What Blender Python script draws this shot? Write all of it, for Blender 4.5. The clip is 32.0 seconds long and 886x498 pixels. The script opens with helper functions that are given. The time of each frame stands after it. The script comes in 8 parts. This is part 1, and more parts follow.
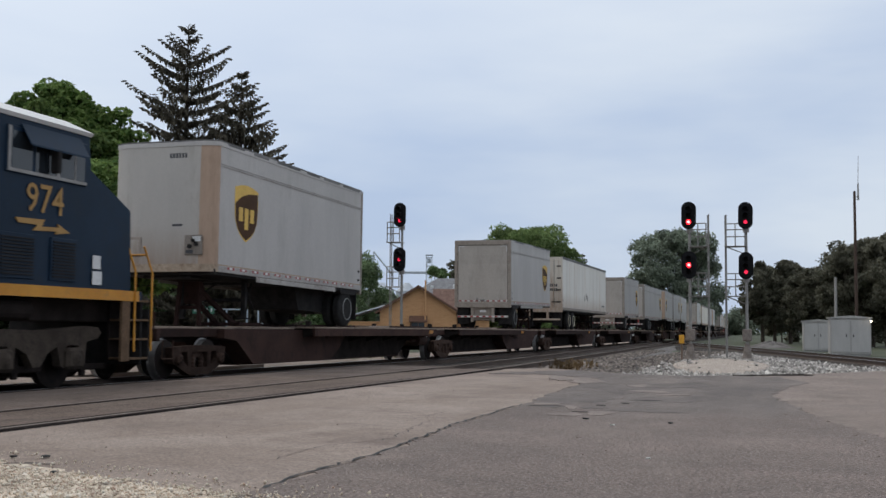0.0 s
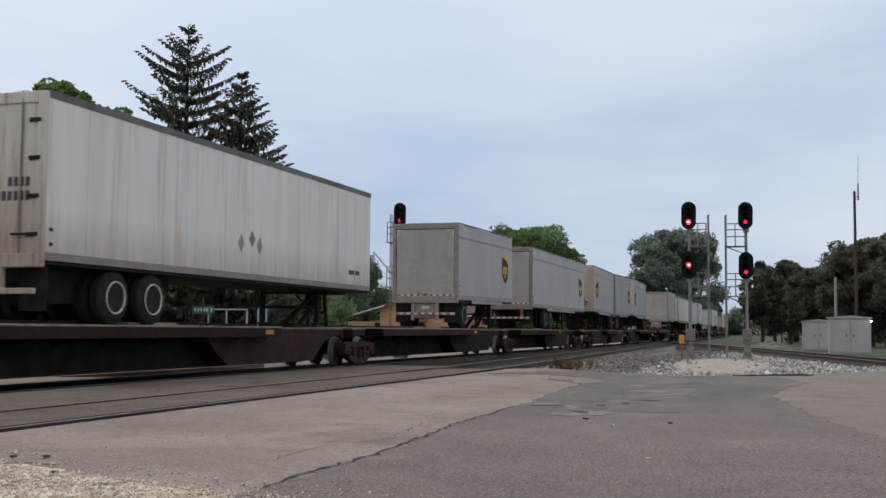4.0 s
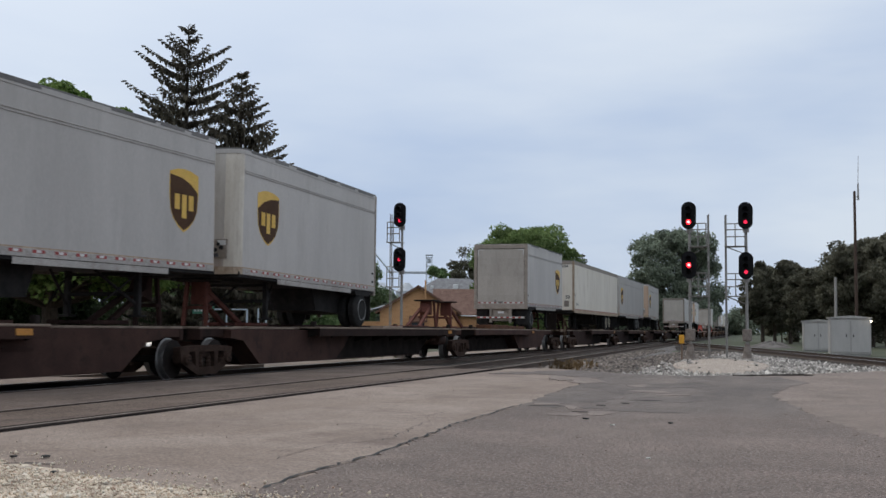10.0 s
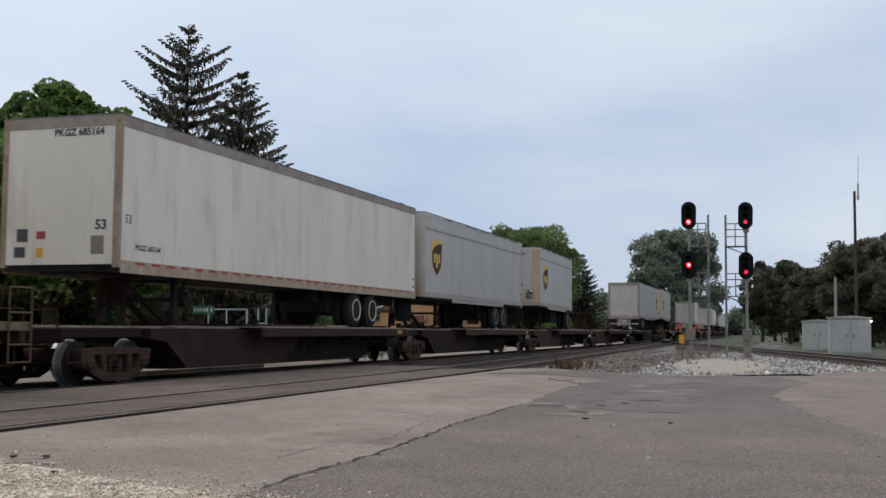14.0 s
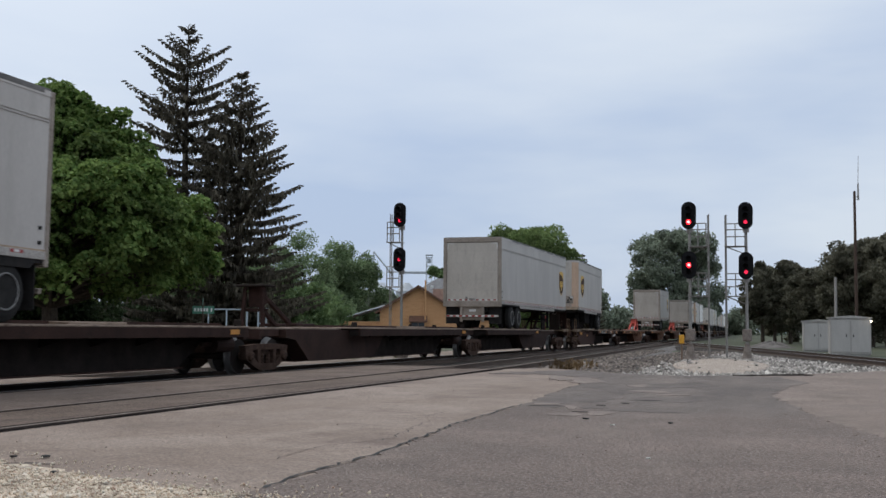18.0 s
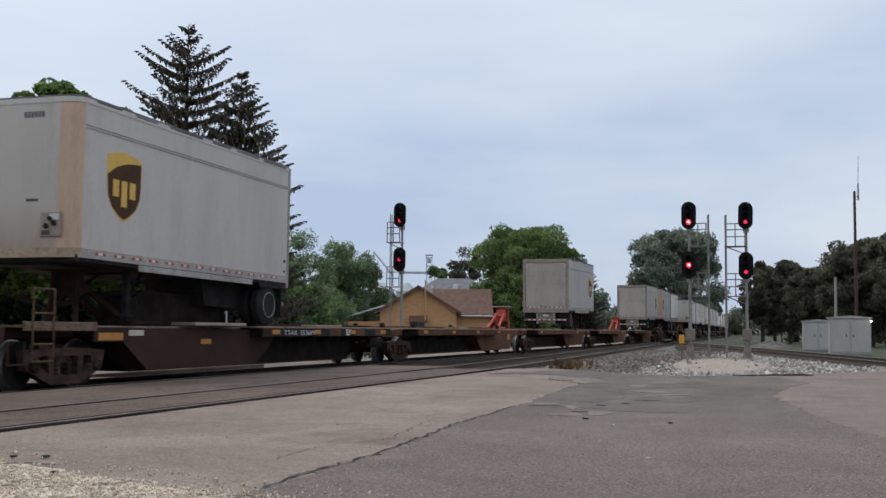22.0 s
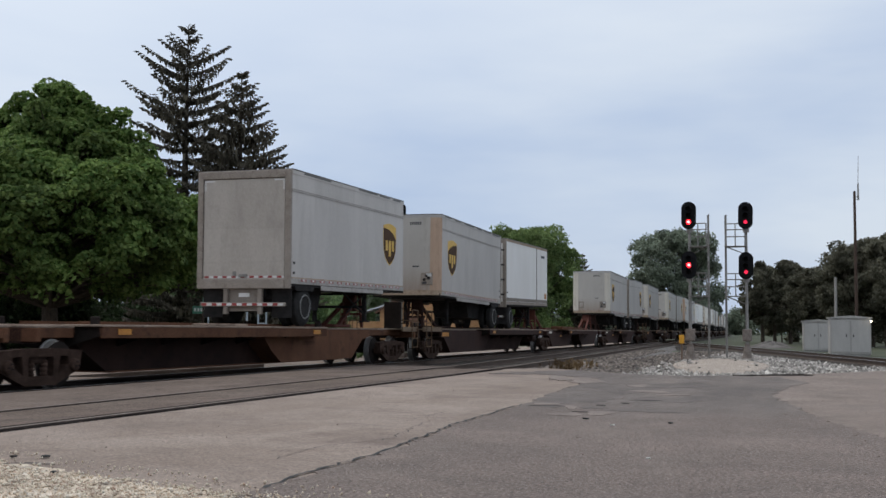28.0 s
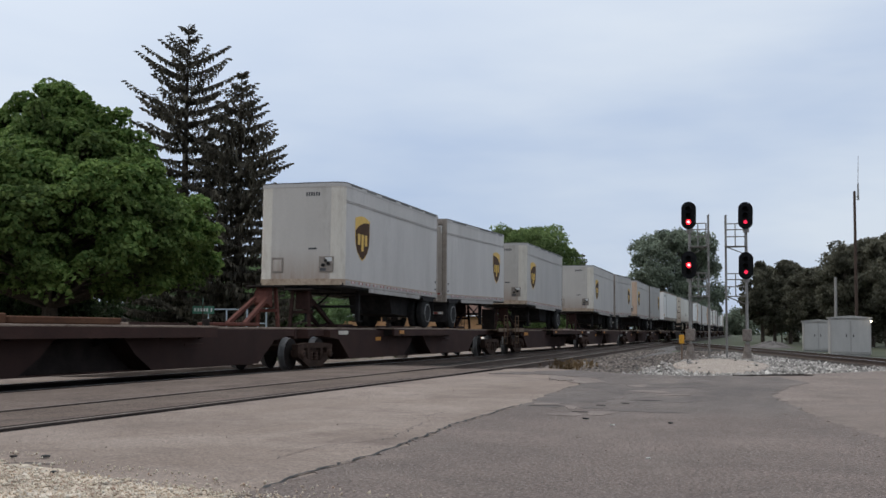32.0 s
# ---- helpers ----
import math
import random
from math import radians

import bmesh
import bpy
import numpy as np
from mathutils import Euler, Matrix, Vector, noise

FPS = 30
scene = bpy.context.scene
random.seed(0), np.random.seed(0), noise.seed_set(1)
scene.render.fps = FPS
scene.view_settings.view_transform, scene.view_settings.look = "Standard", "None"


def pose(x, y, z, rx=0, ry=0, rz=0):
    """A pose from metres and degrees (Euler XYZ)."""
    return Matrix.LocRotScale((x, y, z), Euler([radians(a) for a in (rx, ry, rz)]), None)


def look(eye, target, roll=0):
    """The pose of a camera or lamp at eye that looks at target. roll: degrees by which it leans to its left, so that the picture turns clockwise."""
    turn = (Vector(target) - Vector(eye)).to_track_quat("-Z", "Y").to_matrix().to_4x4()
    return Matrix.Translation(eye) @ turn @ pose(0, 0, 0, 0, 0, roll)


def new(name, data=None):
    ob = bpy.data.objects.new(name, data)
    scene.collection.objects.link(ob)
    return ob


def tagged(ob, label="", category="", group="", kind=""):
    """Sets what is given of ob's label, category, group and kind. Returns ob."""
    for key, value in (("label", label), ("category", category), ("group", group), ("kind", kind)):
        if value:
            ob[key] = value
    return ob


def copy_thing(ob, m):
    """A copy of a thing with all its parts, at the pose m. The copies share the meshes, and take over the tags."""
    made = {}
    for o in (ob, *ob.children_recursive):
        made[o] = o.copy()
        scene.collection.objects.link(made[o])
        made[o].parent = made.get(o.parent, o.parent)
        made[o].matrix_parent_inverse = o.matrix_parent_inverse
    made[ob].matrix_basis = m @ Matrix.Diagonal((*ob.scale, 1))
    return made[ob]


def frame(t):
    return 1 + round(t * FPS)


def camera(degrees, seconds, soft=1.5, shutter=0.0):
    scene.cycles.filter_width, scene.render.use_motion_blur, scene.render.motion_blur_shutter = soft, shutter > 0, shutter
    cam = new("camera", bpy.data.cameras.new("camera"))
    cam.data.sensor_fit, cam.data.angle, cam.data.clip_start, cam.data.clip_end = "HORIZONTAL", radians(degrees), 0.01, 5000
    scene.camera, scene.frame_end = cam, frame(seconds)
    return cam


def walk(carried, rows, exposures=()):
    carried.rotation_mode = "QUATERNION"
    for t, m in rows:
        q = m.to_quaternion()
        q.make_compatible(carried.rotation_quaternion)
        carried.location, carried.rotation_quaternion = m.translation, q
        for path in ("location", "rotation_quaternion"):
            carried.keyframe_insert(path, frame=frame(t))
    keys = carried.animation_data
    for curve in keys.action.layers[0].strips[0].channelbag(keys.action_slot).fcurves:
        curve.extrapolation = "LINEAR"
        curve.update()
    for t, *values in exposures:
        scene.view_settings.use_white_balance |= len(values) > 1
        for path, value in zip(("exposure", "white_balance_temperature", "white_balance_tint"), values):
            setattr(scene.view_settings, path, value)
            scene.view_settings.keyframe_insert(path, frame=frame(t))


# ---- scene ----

# ---- camera and its standpoint: x runs along the railway, y away from it, z = 0 is the rail head ----
EYE_Z = 0.96
cam = camera(43.33, 32.0, soft=1.5, shutter=0.15)


def eye_pose(yaw, pitch, roll):
    ahead = Vector((math.cos(yaw) * math.cos(pitch), math.sin(yaw) * math.cos(pitch), math.sin(pitch)))
    right = Vector((math.sin(yaw), -math.cos(yaw), 0.0))
    up = right.cross(ahead)
    r2 = right * math.cos(roll) + up * math.sin(roll)
    u2 = -right * math.sin(roll) + up * math.cos(roll)
    m = Matrix((r2, u2, -ahead)).transposed().to_4x4()
    return Matrix.Translation((0, 0, EYE_Z)) @ m


STAND = eye_pose(radians(17.819), radians(4.124), radians(0.456))
walk(cam, [(0.0, STAND), (32.0, STAND)], exposures=[(0.0, 0.0), (30.0, 0.0), (31.0, -0.1), (32.0, 0.0)])

# ---- daylight: a pale overcast sky and a weak, wide sun ----
SUN_EL, SUN_AZ = 58.0, 75.0


def make_world():
    w = bpy.data.worlds.new("overcast_sky")
    scene.world = w
    w.use_nodes = True
    nt = w.node_tree
    N, L = nt.nodes, nt.links
    N.clear()
    out = N.new("ShaderNodeOutputWorld")
    bg = N.new("ShaderNodeBackground")
    sky = N.new("ShaderNodeTexSky")
    sky.sky_type = "NISHITA"
    sky.sun_disc = False
    sky.sun_elevation, sky.sun_rotation = radians(SUN_EL), radians(90 - SUN_AZ)
    sky.air_density, sky.dust_density, sky.ozone_density = 1.0, 2.0, 1.0
    dim = N.new("ShaderNodeVectorMath")
    dim.operation = "SCALE"
    dim.inputs["Scale"].default_value = 0.10
    L.new(sky.outputs["Color"], dim.inputs[0])
    tc = N.new("ShaderNodeTexCoord")
    mp = N.new("ShaderNodeMapping")
    mp.inputs["Scale"].default_value = (1.3, 1.3, 5.5)
    mp.inputs["Rotation"].default_value = (radians(6), 0, radians(20))
    L.new(tc.outputs["Generated"], mp.inputs["Vector"])
    nz = N.new("ShaderNodeTexNoise")
    nz.inputs["Scale"].default_value = 1.5
    nz.inputs["Detail"].default_value = 5.0
    nz.inputs["Roughness"].default_value = 0.5
    L.new(mp.outputs["Vector"], nz.inputs["Vector"])
    cr = N.new("ShaderNodeValToRGB")
    cr.color_ramp.elements[0].position, cr.color_ramp.elements[0].color = 0.36, (0.472, 0.583, 0.788, 1)
    cr.color_ramp.elements[1].position, cr.color_ramp.elements[1].color = 0.62, (0.70, 0.778, 0.888, 1)
    L.new(nz.outputs["Fac"], cr.inputs["Fac"])
    mix = N.new("ShaderNodeMix")
    mix.data_type = "RGBA"
    mix.inputs["Factor"].default_value = 0.86
    L.new(dim.outputs[0], mix.inputs[6])
    # brighter, whiter cloud higher up
    sep = N.new("ShaderNodeSeparateXYZ")
    L.new(tc.outputs["Generated"], sep.inputs[0])
    lift = N.new("ShaderNodeMapRange")
    lift.inputs["From Min"].default_value, lift.inputs["From Max"].default_value = 0.20, 0.42
    lift.inputs["To Min"].default_value, lift.inputs["To Max"].default_value = 0.0, 0.85
    side = N.new("ShaderNodeMath")
    side.operation = "MULTIPLY_ADD"
    side.inputs[1].default_value = 0.18
    L.new(sep.outputs["Y"], side.inputs[0])
    L.new(sep.outputs["Z"], side.inputs[2])
    L.new(side.outputs[0], lift.inputs["Value"])
    white = N.new("ShaderNodeMix")
    white.data_type = "RGBA"
    L.new(lift.outputs[0], white.inputs["Factor"])
    L.new(cr.outputs["Color"], white.inputs[6])
    white.inputs[7].default_value = (0.87, 0.94, 1.03, 1)
    L.new(white.outputs[2], mix.inputs[7])
    L.new(mix.outputs[2], bg.inputs["Color"])
    bg.inputs["Strength"].default_value = 1.0
    L.new(bg.outputs[0], out.inputs[0])


make_world()
sun_data = bpy.data.lights.new("sun", "SUN")
sun_data.energy, sun_data.angle, sun_data.color = 1.0, radians(24), (1.0, 0.93, 0.84)
sun = new("sun", sun_data)
sd = Vector((math.cos(radians(SUN_EL)) * math.cos(radians(SUN_AZ)), math.cos(radians(SUN_EL)) * math.sin(radians(SUN_AZ)), math.sin(radians(SUN_EL))))
sun.matrix_world = look(sd * 60, (0, 0, 0))


# ---- materials ----
def mat(name, c1, c2=None, scale=4.0, rough=0.7, metal=0.0, bump=0.15, c3=None, fine=40.0, stretch=(1, 1, 1), spec=0.4, rnd=0.0, coords="Object", grain=0.35):
    """Two-scale mottled surface: large patches c1..c2, fine grain, optional stains c3."""
    m = bpy.data.materials.new(name)
    m.use_nodes = True
    nt = m.node_tree
    N, L = nt.nodes, nt.links
    b = N["Principled BSDF"]
    b.inputs["Metallic"].default_value = metal
    b.inputs["Specular IOR Level"].default_value = spec
    if c2 is None:
        c2 = tuple(x * 0.8 for x in c1)
    tc = N.new("ShaderNodeTexCoord")
    mp = N.new("ShaderNodeMapping")
    mp.inputs["Scale"].default_value = stretch
    L.new(tc.outputs[coords], mp.inputs["Vector"])
    n1 = N.new("ShaderNodeTexNoise")
    n1.inputs["Scale"].default_value = scale
    n1.inputs["Detail"].default_value = 6
    n1.inputs["Roughness"].default_value = 0.6
    L.new(mp.outputs[0], n1.inputs["Vector"])
    n2 = N.new("ShaderNodeTexNoise")
    n2.inputs["Scale"].default_value = fine
    n2.inputs["Detail"].default_value = 5
    n2.inputs["Roughness"].default_value = 0.65
    L.new(mp.outputs[0], n2.inputs["Vector"])
    r = N.new("ShaderNodeValToRGB")
    r.color_ramp.elements[0].position, r.color_ramp.elements[0].color = 0.35, (*c1, 1)
    r.color_ramp.elements[1].position, r.color_ramp.elements[1].color = 0.65, (*c2, 1)
    L.new(n1.outputs["Fac"], r.inputs["Fac"])
    col = r.outputs["Color"]
    gr = N.new("ShaderNodeMapRange")
    gr.inputs["From Min"].default_value, gr.inputs["From Max"].default_value = 0.28, 0.72
    L.new(n2.outputs["Fac"], gr.inputs["Value"])
    g = N.new("ShaderNodeMix")
    g.data_type, g.blend_type = "RGBA", "OVERLAY"
    g.inputs["Factor"].default_value = grain
    L.new(col, g.inputs[6])
    L.new(gr.outputs[0], g.inputs[7])
    col = g.outputs[2]
    if c3 is not None:
        n3 = N.new("ShaderNodeTexNoise")
        n3.inputs["Scale"].default_value = scale * 2.3
        n3.inputs["Detail"].default_value = 8
        n3.inputs["Roughness"].default_value = 0.7
        L.new(mp.outputs[0], n3.inputs["Vector"])
        rr = N.new("ShaderNodeValToRGB")
        rr.color_ramp.elements[0].position, rr.color_ramp.elements[1].position = 0.52, 0.72
        L.new(n3.outputs["Fac"], rr.inputs["Fac"])
        x = N.new("ShaderNodeMix")
        x.data_type = "RGBA"
        L.new(rr.outputs["Color"], x.inputs["Factor"])
        L.new(col, x.inputs[6])
        x.inputs[7].default_value = (*c3, 1)
        col = x.outputs[2]
    if rnd > 0:
        oi = N.new("ShaderNodeObjectInfo")
        mr = N.new("ShaderNodeMapRange")
        mr.inputs["To Min"].default_value, mr.inputs["To Max"].default_value = 1 - rnd, 1 + rnd
        L.new(oi.outputs["Random"], mr.inputs["Value"])
        s = N.new("ShaderNodeVectorMath")
        s.operation = "SCALE"
        L.new(col, s.inputs[0])
        L.new(mr.outputs[0], s.inputs["Scale"])
        col = s.outputs[0]
    L.new(col, b.inputs["Base Color"])
    rm = N.new("ShaderNodeMapRange")
    rm.inputs["To Min"].default_value, rm.inputs["To Max"].default_value = max(0.05, rough - 0.12), min(1, rough + 0.12)
    L.new(n2.outputs["Fac"], rm.inputs["Value"])
    L.new(rm.outputs[0], b.inputs["Roughness"])
    if bump > 0:
        bp = N.new("ShaderNodeBump")
        bp.inputs["Strength"].default_value = bump
        bp.inputs["Distance"].default_value = 0.02
        L.new(n2.outputs["Fac"], bp.inputs["Height"])
        L.new(bp.outputs[0], b.inputs["Normal"])
    return m


def leaf_mat(name, c1, c2, trans=0.3):
    """Leaves: colour varies leaf by leaf; some light passes through."""
    m = bpy.data.materials.new(name)
    m.use_nodes = True
    nt = m.node_tree
    N, L = nt.nodes, nt.links
    b = N["Principled BSDF"]
    geo = N.new("ShaderNodeNewGeometry")
    r = N.new("ShaderNodeValToRGB")
    r.color_ramp.elements[0].color, r.color_ramp.elements[1].color = (*c1, 1), (*c2, 1)
    L.new(geo.outputs["Random Per Island"], r.inputs["Fac"])
    tc = N.new("ShaderNodeTexCoord")
    n = N.new("ShaderNodeTexNoise")
    n.inputs["Scale"].default_value = 0.6
    L.new(tc.outputs["Object"], n.inputs["Vector"])
    g = N.new("ShaderNodeMix")
    g.data_type, g.blend_type = "RGBA", "OVERLAY"
    g.inputs["Factor"].default_value = 0.6
    spread = N.new("ShaderNodeMapRange")
    spread.inputs["From Min"].default_value, spread.inputs["From Max"].default_value = 0.34, 0.66
    spread.inputs["To Min"].default_value, spread.inputs["To Max"].default_value = 0.15, 0.85
    L.new(n.outputs["Fac"], spread.inputs["Value"])
    L.new(r.outputs["Color"], g.inputs[6])
    L.new(spread.outputs[0], g.inputs[7])
    L.new(g.outputs[2], b.inputs["Base Color"])
    b.inputs["Roughness"].default_value = 0.6
    b.inputs["Specular IOR Level"].default_value = 0.1
    t = N.new("ShaderNodeBsdfTranslucent")
    L.new(g.outputs[2], t.inputs["Color"])
    mx = N.new("ShaderNodeMixShader")
    mx.inputs[0].default_value = trans
    L.new(b.outputs[0], mx.inputs[1])
    L.new(t.outputs[0], mx.inputs[2])
    L.new(mx.outputs[0], N["Material Output"].inputs["Surface"])
    return m


def glow_mat(name, colour, strength):
    m = bpy.data.materials.new(name)
    m.use_nodes = True
    b = m.node_tree.nodes["Principled BSDF"]
    b.inputs["Base Color"].default_value = (*colour, 1)
    b.inputs["Emission Color"].default_value = (*colour, 1)
    b.inputs["Emission Strength"].default_value = strength
    return m


def glass_mat(name, colour=(0.02, 0.025, 0.03)):
    m = bpy.data.materials.new(name)
    m.use_nodes = True
    b = m.node_tree.nodes["Principled BSDF"]
    b.inputs["Base Color"].default_value = (*colour, 1)
    b.inputs["Roughness"].default_value = 0.06
    b.inputs["Specular IOR Level"].default_value = 0.6
    return m


M_GRASS = mat("grass_ground", (0.042, 0.052, 0.026), (0.080, 0.085, 0.048), 0.15, 0.95, bump=0.5, fine=6)
M_PAVE = mat("old_pavement", (0.258, 0.203, 0.168), (0.332, 0.267, 0.223), 0.4, 0.92, bump=0.35, c3=(0.176, 0.134, 0.113), fine=45, grain=0.55)
M_PAVE2 = mat("oily_old_pavement", (0.146, 0.114, 0.096), (0.195, 0.154, 0.130), 0.5, 0.92, bump=0.35, c3=(0.100, 0.078, 0.067), fine=45, grain=0.6, stretch=(0.5, 1.6, 1), spec=0.1)
M_ASPH = mat("asphalt", (0.162, 0.125, 0.107), (0.226, 0.176, 0.151), 0.35, 0.92, bump=0.8, c3=(0.246, 0.199, 0.168), fine=42, grain=0.85)


def worn_far_half(m):
    """The far half of the asphalt is worn smoother and darker, in long streaks."""
    N, L = m.node_tree.nodes, m.node_tree.links
    b = N["Principled BSDF"]
    col = b.inputs["Base Color"].links[0].from_socket
    tc = N.new("ShaderNodeTexCoord")
    sep = N.new("ShaderNodeSeparateXYZ")
    L.new(tc.outputs["Object"], sep.inputs[0])
    mp = N.new("ShaderNodeMapping")
    mp.inputs["Scale"].default_value = (0.35, 1.2, 1.0)
    L.new(tc.outputs["Object"], mp.inputs["Vector"])
    n = N.new("ShaderNodeTexNoise")
    n.inputs["Scale"].default_value, n.inputs["Detail"].default_value, n.inputs["Roughness"].default_value = 1.1, 7, 0.65
    L.new(mp.outputs[0], n.inputs["Vector"])
    edge = N.new("ShaderNodeMath")
    edge.operation = "MULTIPLY_ADD"
    edge.inputs[1].default_value = 7.0
    L.new(n.outputs["Fac"], edge.inputs[0])
    L.new(sep.outputs["X"], edge.inputs[2])
    fac = N.new("ShaderNodeMapRange")
    fac.inputs["From Min"].default_value, fac.inputs["From Max"].default_value = 16.2, 18.2
    L.new(edge.outputs[0], fac.inputs["Value"])
    streak = N.new("ShaderNodeValToRGB")
    streak.color_ramp.elements[0].position, streak.color_ramp.elements[0].color = 0.40, (0.128, 0.108, 0.098, 1)
    streak.color_ramp.elements[1].position, streak.color_ramp.elements[1].color = 0.68, (0.215, 0.178, 0.154, 1)
    L.new(n.outputs["Fac"], streak.inputs["Fac"])
    x = N.new("ShaderNodeMix")
    x.data_type = "RGBA"
    L.new(fac.outputs[0], x.inputs["Factor"])
    L.new(col, x.inputs[6])
    L.new(streak.outputs["Color"], x.inputs[7])
    L.new(x.outputs[2], b.inputs["Base Color"])


worn_far_half(M_ASPH)


def aggregate(m, size, amount, pale, dark, stain, stain_scale):
    """Pale and dark stones showing in worn paving, and broad stains."""
    N, L = m.node_tree.nodes, m.node_tree.links
    b = N["Principled BSDF"]
    col = b.inputs["Base Color"].links[0].from_socket
    tc = N.new("ShaderNodeTexCoord")
    st = N.new("ShaderNodeTexNoise")
    st.inputs["Scale"].default_value, st.inputs["Detail"].default_value, st.inputs["Roughness"].default_value = stain_scale, 8, 0.68
    st.inputs["Distortion"].default_value = 0.6
    L.new(tc.outputs["Object"], st.inputs["Vector"])
    sr = N.new("ShaderNodeValToRGB")
    sr.color_ramp.elements[0].position, sr.color_ramp.elements[0].color = 0.40, (*stain, 1)
    sr.color_ramp.elements[1].position, sr.color_ramp.elements[1].color = 0.62, (1, 1, 1, 1)
    L.new(st.outputs["Fac"], sr.inputs["Fac"])
    ml = N.new("ShaderNodeMix")
    ml.data_type, ml.blend_type = "RGBA", "MULTIPLY"
    ml.inputs["Factor"].default_value = 1.0
    L.new(col, ml.inputs[6])
    L.new(sr.outputs["Color"], ml.inputs[7])
    col = ml.outputs[2]
    v = N.new("ShaderNodeTexVoronoi")
    v.inputs["Scale"].default_value = 1 / size
    L.new(tc.outputs["Object"], v.inputs["Vector"])
    sep = N.new("ShaderNodeSeparateColor")
    L.new(v.outputs["Color"], sep.inputs[0])
    for ch, lim, tone in ((0, 1 - amount, pale), (1, 1 - amount * 1.3, dark)):
        th = N.new("ShaderNodeMapRange")
        th.inputs["From Min"].default_value, th.inputs["From Max"].default_value = lim, min(1.0, lim + 0.08)
        th.inputs["To Max"].default_value = 0.8
        L.new(sep.outputs[ch], th.inputs["Value"])
        x = N.new("ShaderNodeMix")
        x.data_type = "RGBA"
        L.new(th.outputs[0], x.inputs["Factor"])
        L.new(col, x.inputs[6])
        x.inputs[7].default_value = (*tone, 1)
        col = x.outputs[2]
    L.new(col, b.inputs["Base Color"])


aggregate(M_ASPH, 0.0105, 0.15, (0.33, 0.285, 0.25), (0.10, 0.08, 0.07), (0.76, 0.76, 0.77), 0.55)
aggregate(M_PAVE, 0.012, 0.07, (0.37, 0.32, 0.28), (0.15, 0.118, 0.10), (0.80, 0.775, 0.755), 0.55)
aggregate(M_PAVE2, 0.014, 0.08, (0.26, 0.22, 0.195), (0.09, 0.072, 0.063), (0.78, 0.75, 0.73), 0.8)
M_PATCH = mat("worn_smooth_tar", (0.130, 0.111, 0.102), (0.172, 0.147, 0.134), 1.6, 0.9, bump=0.4, fine=50, c3=(0.10, 0.085, 0.078), grain=0.5, spec=0.2)
M_HOLE = mat("damp_dark_hole", (0.045, 0.037, 0.033), (0.085, 0.07, 0.063), 9, 0.95, bump=0.5, fine=60)
M_FLAKE = mat("flaked_paving", (0.185, 0.150, 0.130), (0.245, 0.202, 0.174), 1.4, 0.92, bump=0.4, c3=(0.15, 0.122, 0.106), fine=50, grain=0.6)
M_SIDEPAVE = mat("greyed_pavement", (0.200, 0.158, 0.134), (0.258, 0.206, 0.175), 0.5, 0.92, bump=0.35, c3=(0.160, 0.127, 0.108), fine=45, grain=0.55)
aggregate(M_SIDEPAVE, 0.013, 0.09, (0.34, 0.29, 0.255), (0.12, 0.096, 0.084), (0.84, 0.82, 0.80), 0.7)
M_CRACK = mat("crack_filler", (0.02, 0.02, 0.02), (0.05, 0.05, 0.05), 3, 0.95, bump=0)
M_GRAVEL = mat("limestone_gravel", (0.52, 0.43, 0.335), (0.74, 0.63, 0.505), 2.5, 0.95, bump=0.8, fine=30, c3=(0.28, 0.25, 0.21), grain=0.7)
M_STONE = mat("ballast_stone", (0.10, 0.09, 0.08), (0.46, 0.43, 0.395), 2.2, 0.9, bump=0.3, fine=25, grain=0.7)


def each_stone(m, low, high):
    """Every stone of a heap has a tone of its own."""
    N, L = m.node_tree.nodes, m.node_tree.links
    b = next(n for n in N if n.type == "BSDF_PRINCIPLED")
    col = b.inputs["Base Color"].links[0].from_socket
    geo = N.new("ShaderNodeNewGeometry")
    mr = N.new("ShaderNodeMapRange")
    mr.inputs["To Min"].default_value, mr.inputs["To Max"].default_value = low, high
    L.new(geo.outputs["Random Per Island"], mr.inputs["Value"])
    s = N.new("ShaderNodeVectorMath")
    s.operation = "SCALE"
    L.new(col, s.inputs[0])
    L.new(mr.outputs[0], s.inputs["Scale"])
    L.new(s.outputs[0], b.inputs["Base Color"])


each_stone(M_STONE, 0.45, 1.6)
M_SHOULDER = mat("brown_ballast_stone", (0.085, 0.07, 0.06), (0.20, 0.17, 0.148), 2.2, 0.9, bump=0.3, fine=25, grain=0.7)
each_stone(M_SHOULDER, 0.4, 1.7)
M_BALLAST = mat("ballast_bed", (0.075, 0.066, 0.06), (0.17, 0.155, 0.145), 1.2, 0.95, bump=0.9, fine=14, grain=0.8)
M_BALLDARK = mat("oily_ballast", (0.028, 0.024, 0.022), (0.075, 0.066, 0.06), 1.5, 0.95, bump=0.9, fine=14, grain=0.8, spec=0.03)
# Dark dirt; the train's shade on the paving is put into this colour.
M_DIRT_SHADE = mat("oily_crossing_filler", (0.014, 0.012, 0.012), (0.034, 0.029, 0.027), 0.7, 0.95, bump=0.4, fine=40, grain=0.6, spec=0.0)
M_RAILSIDE = mat("rail_rust", (0.07, 0.05, 0.04), (0.12, 0.085, 0.065), 6, 0.75, 0.3, bump=0.2)
M_RAILDULL = mat("dull_rail_head", (0.18, 0.15, 0.131), (0.25, 0.21, 0.186), 4, 0.85, 0.0, bump=0.05, spec=0.05)
M_RAILTOP = mat("rail_head", (0.38, 0.38, 0.39), (0.52, 0.52, 0.53), 4, 0.32, 0.85, bump=0.03)
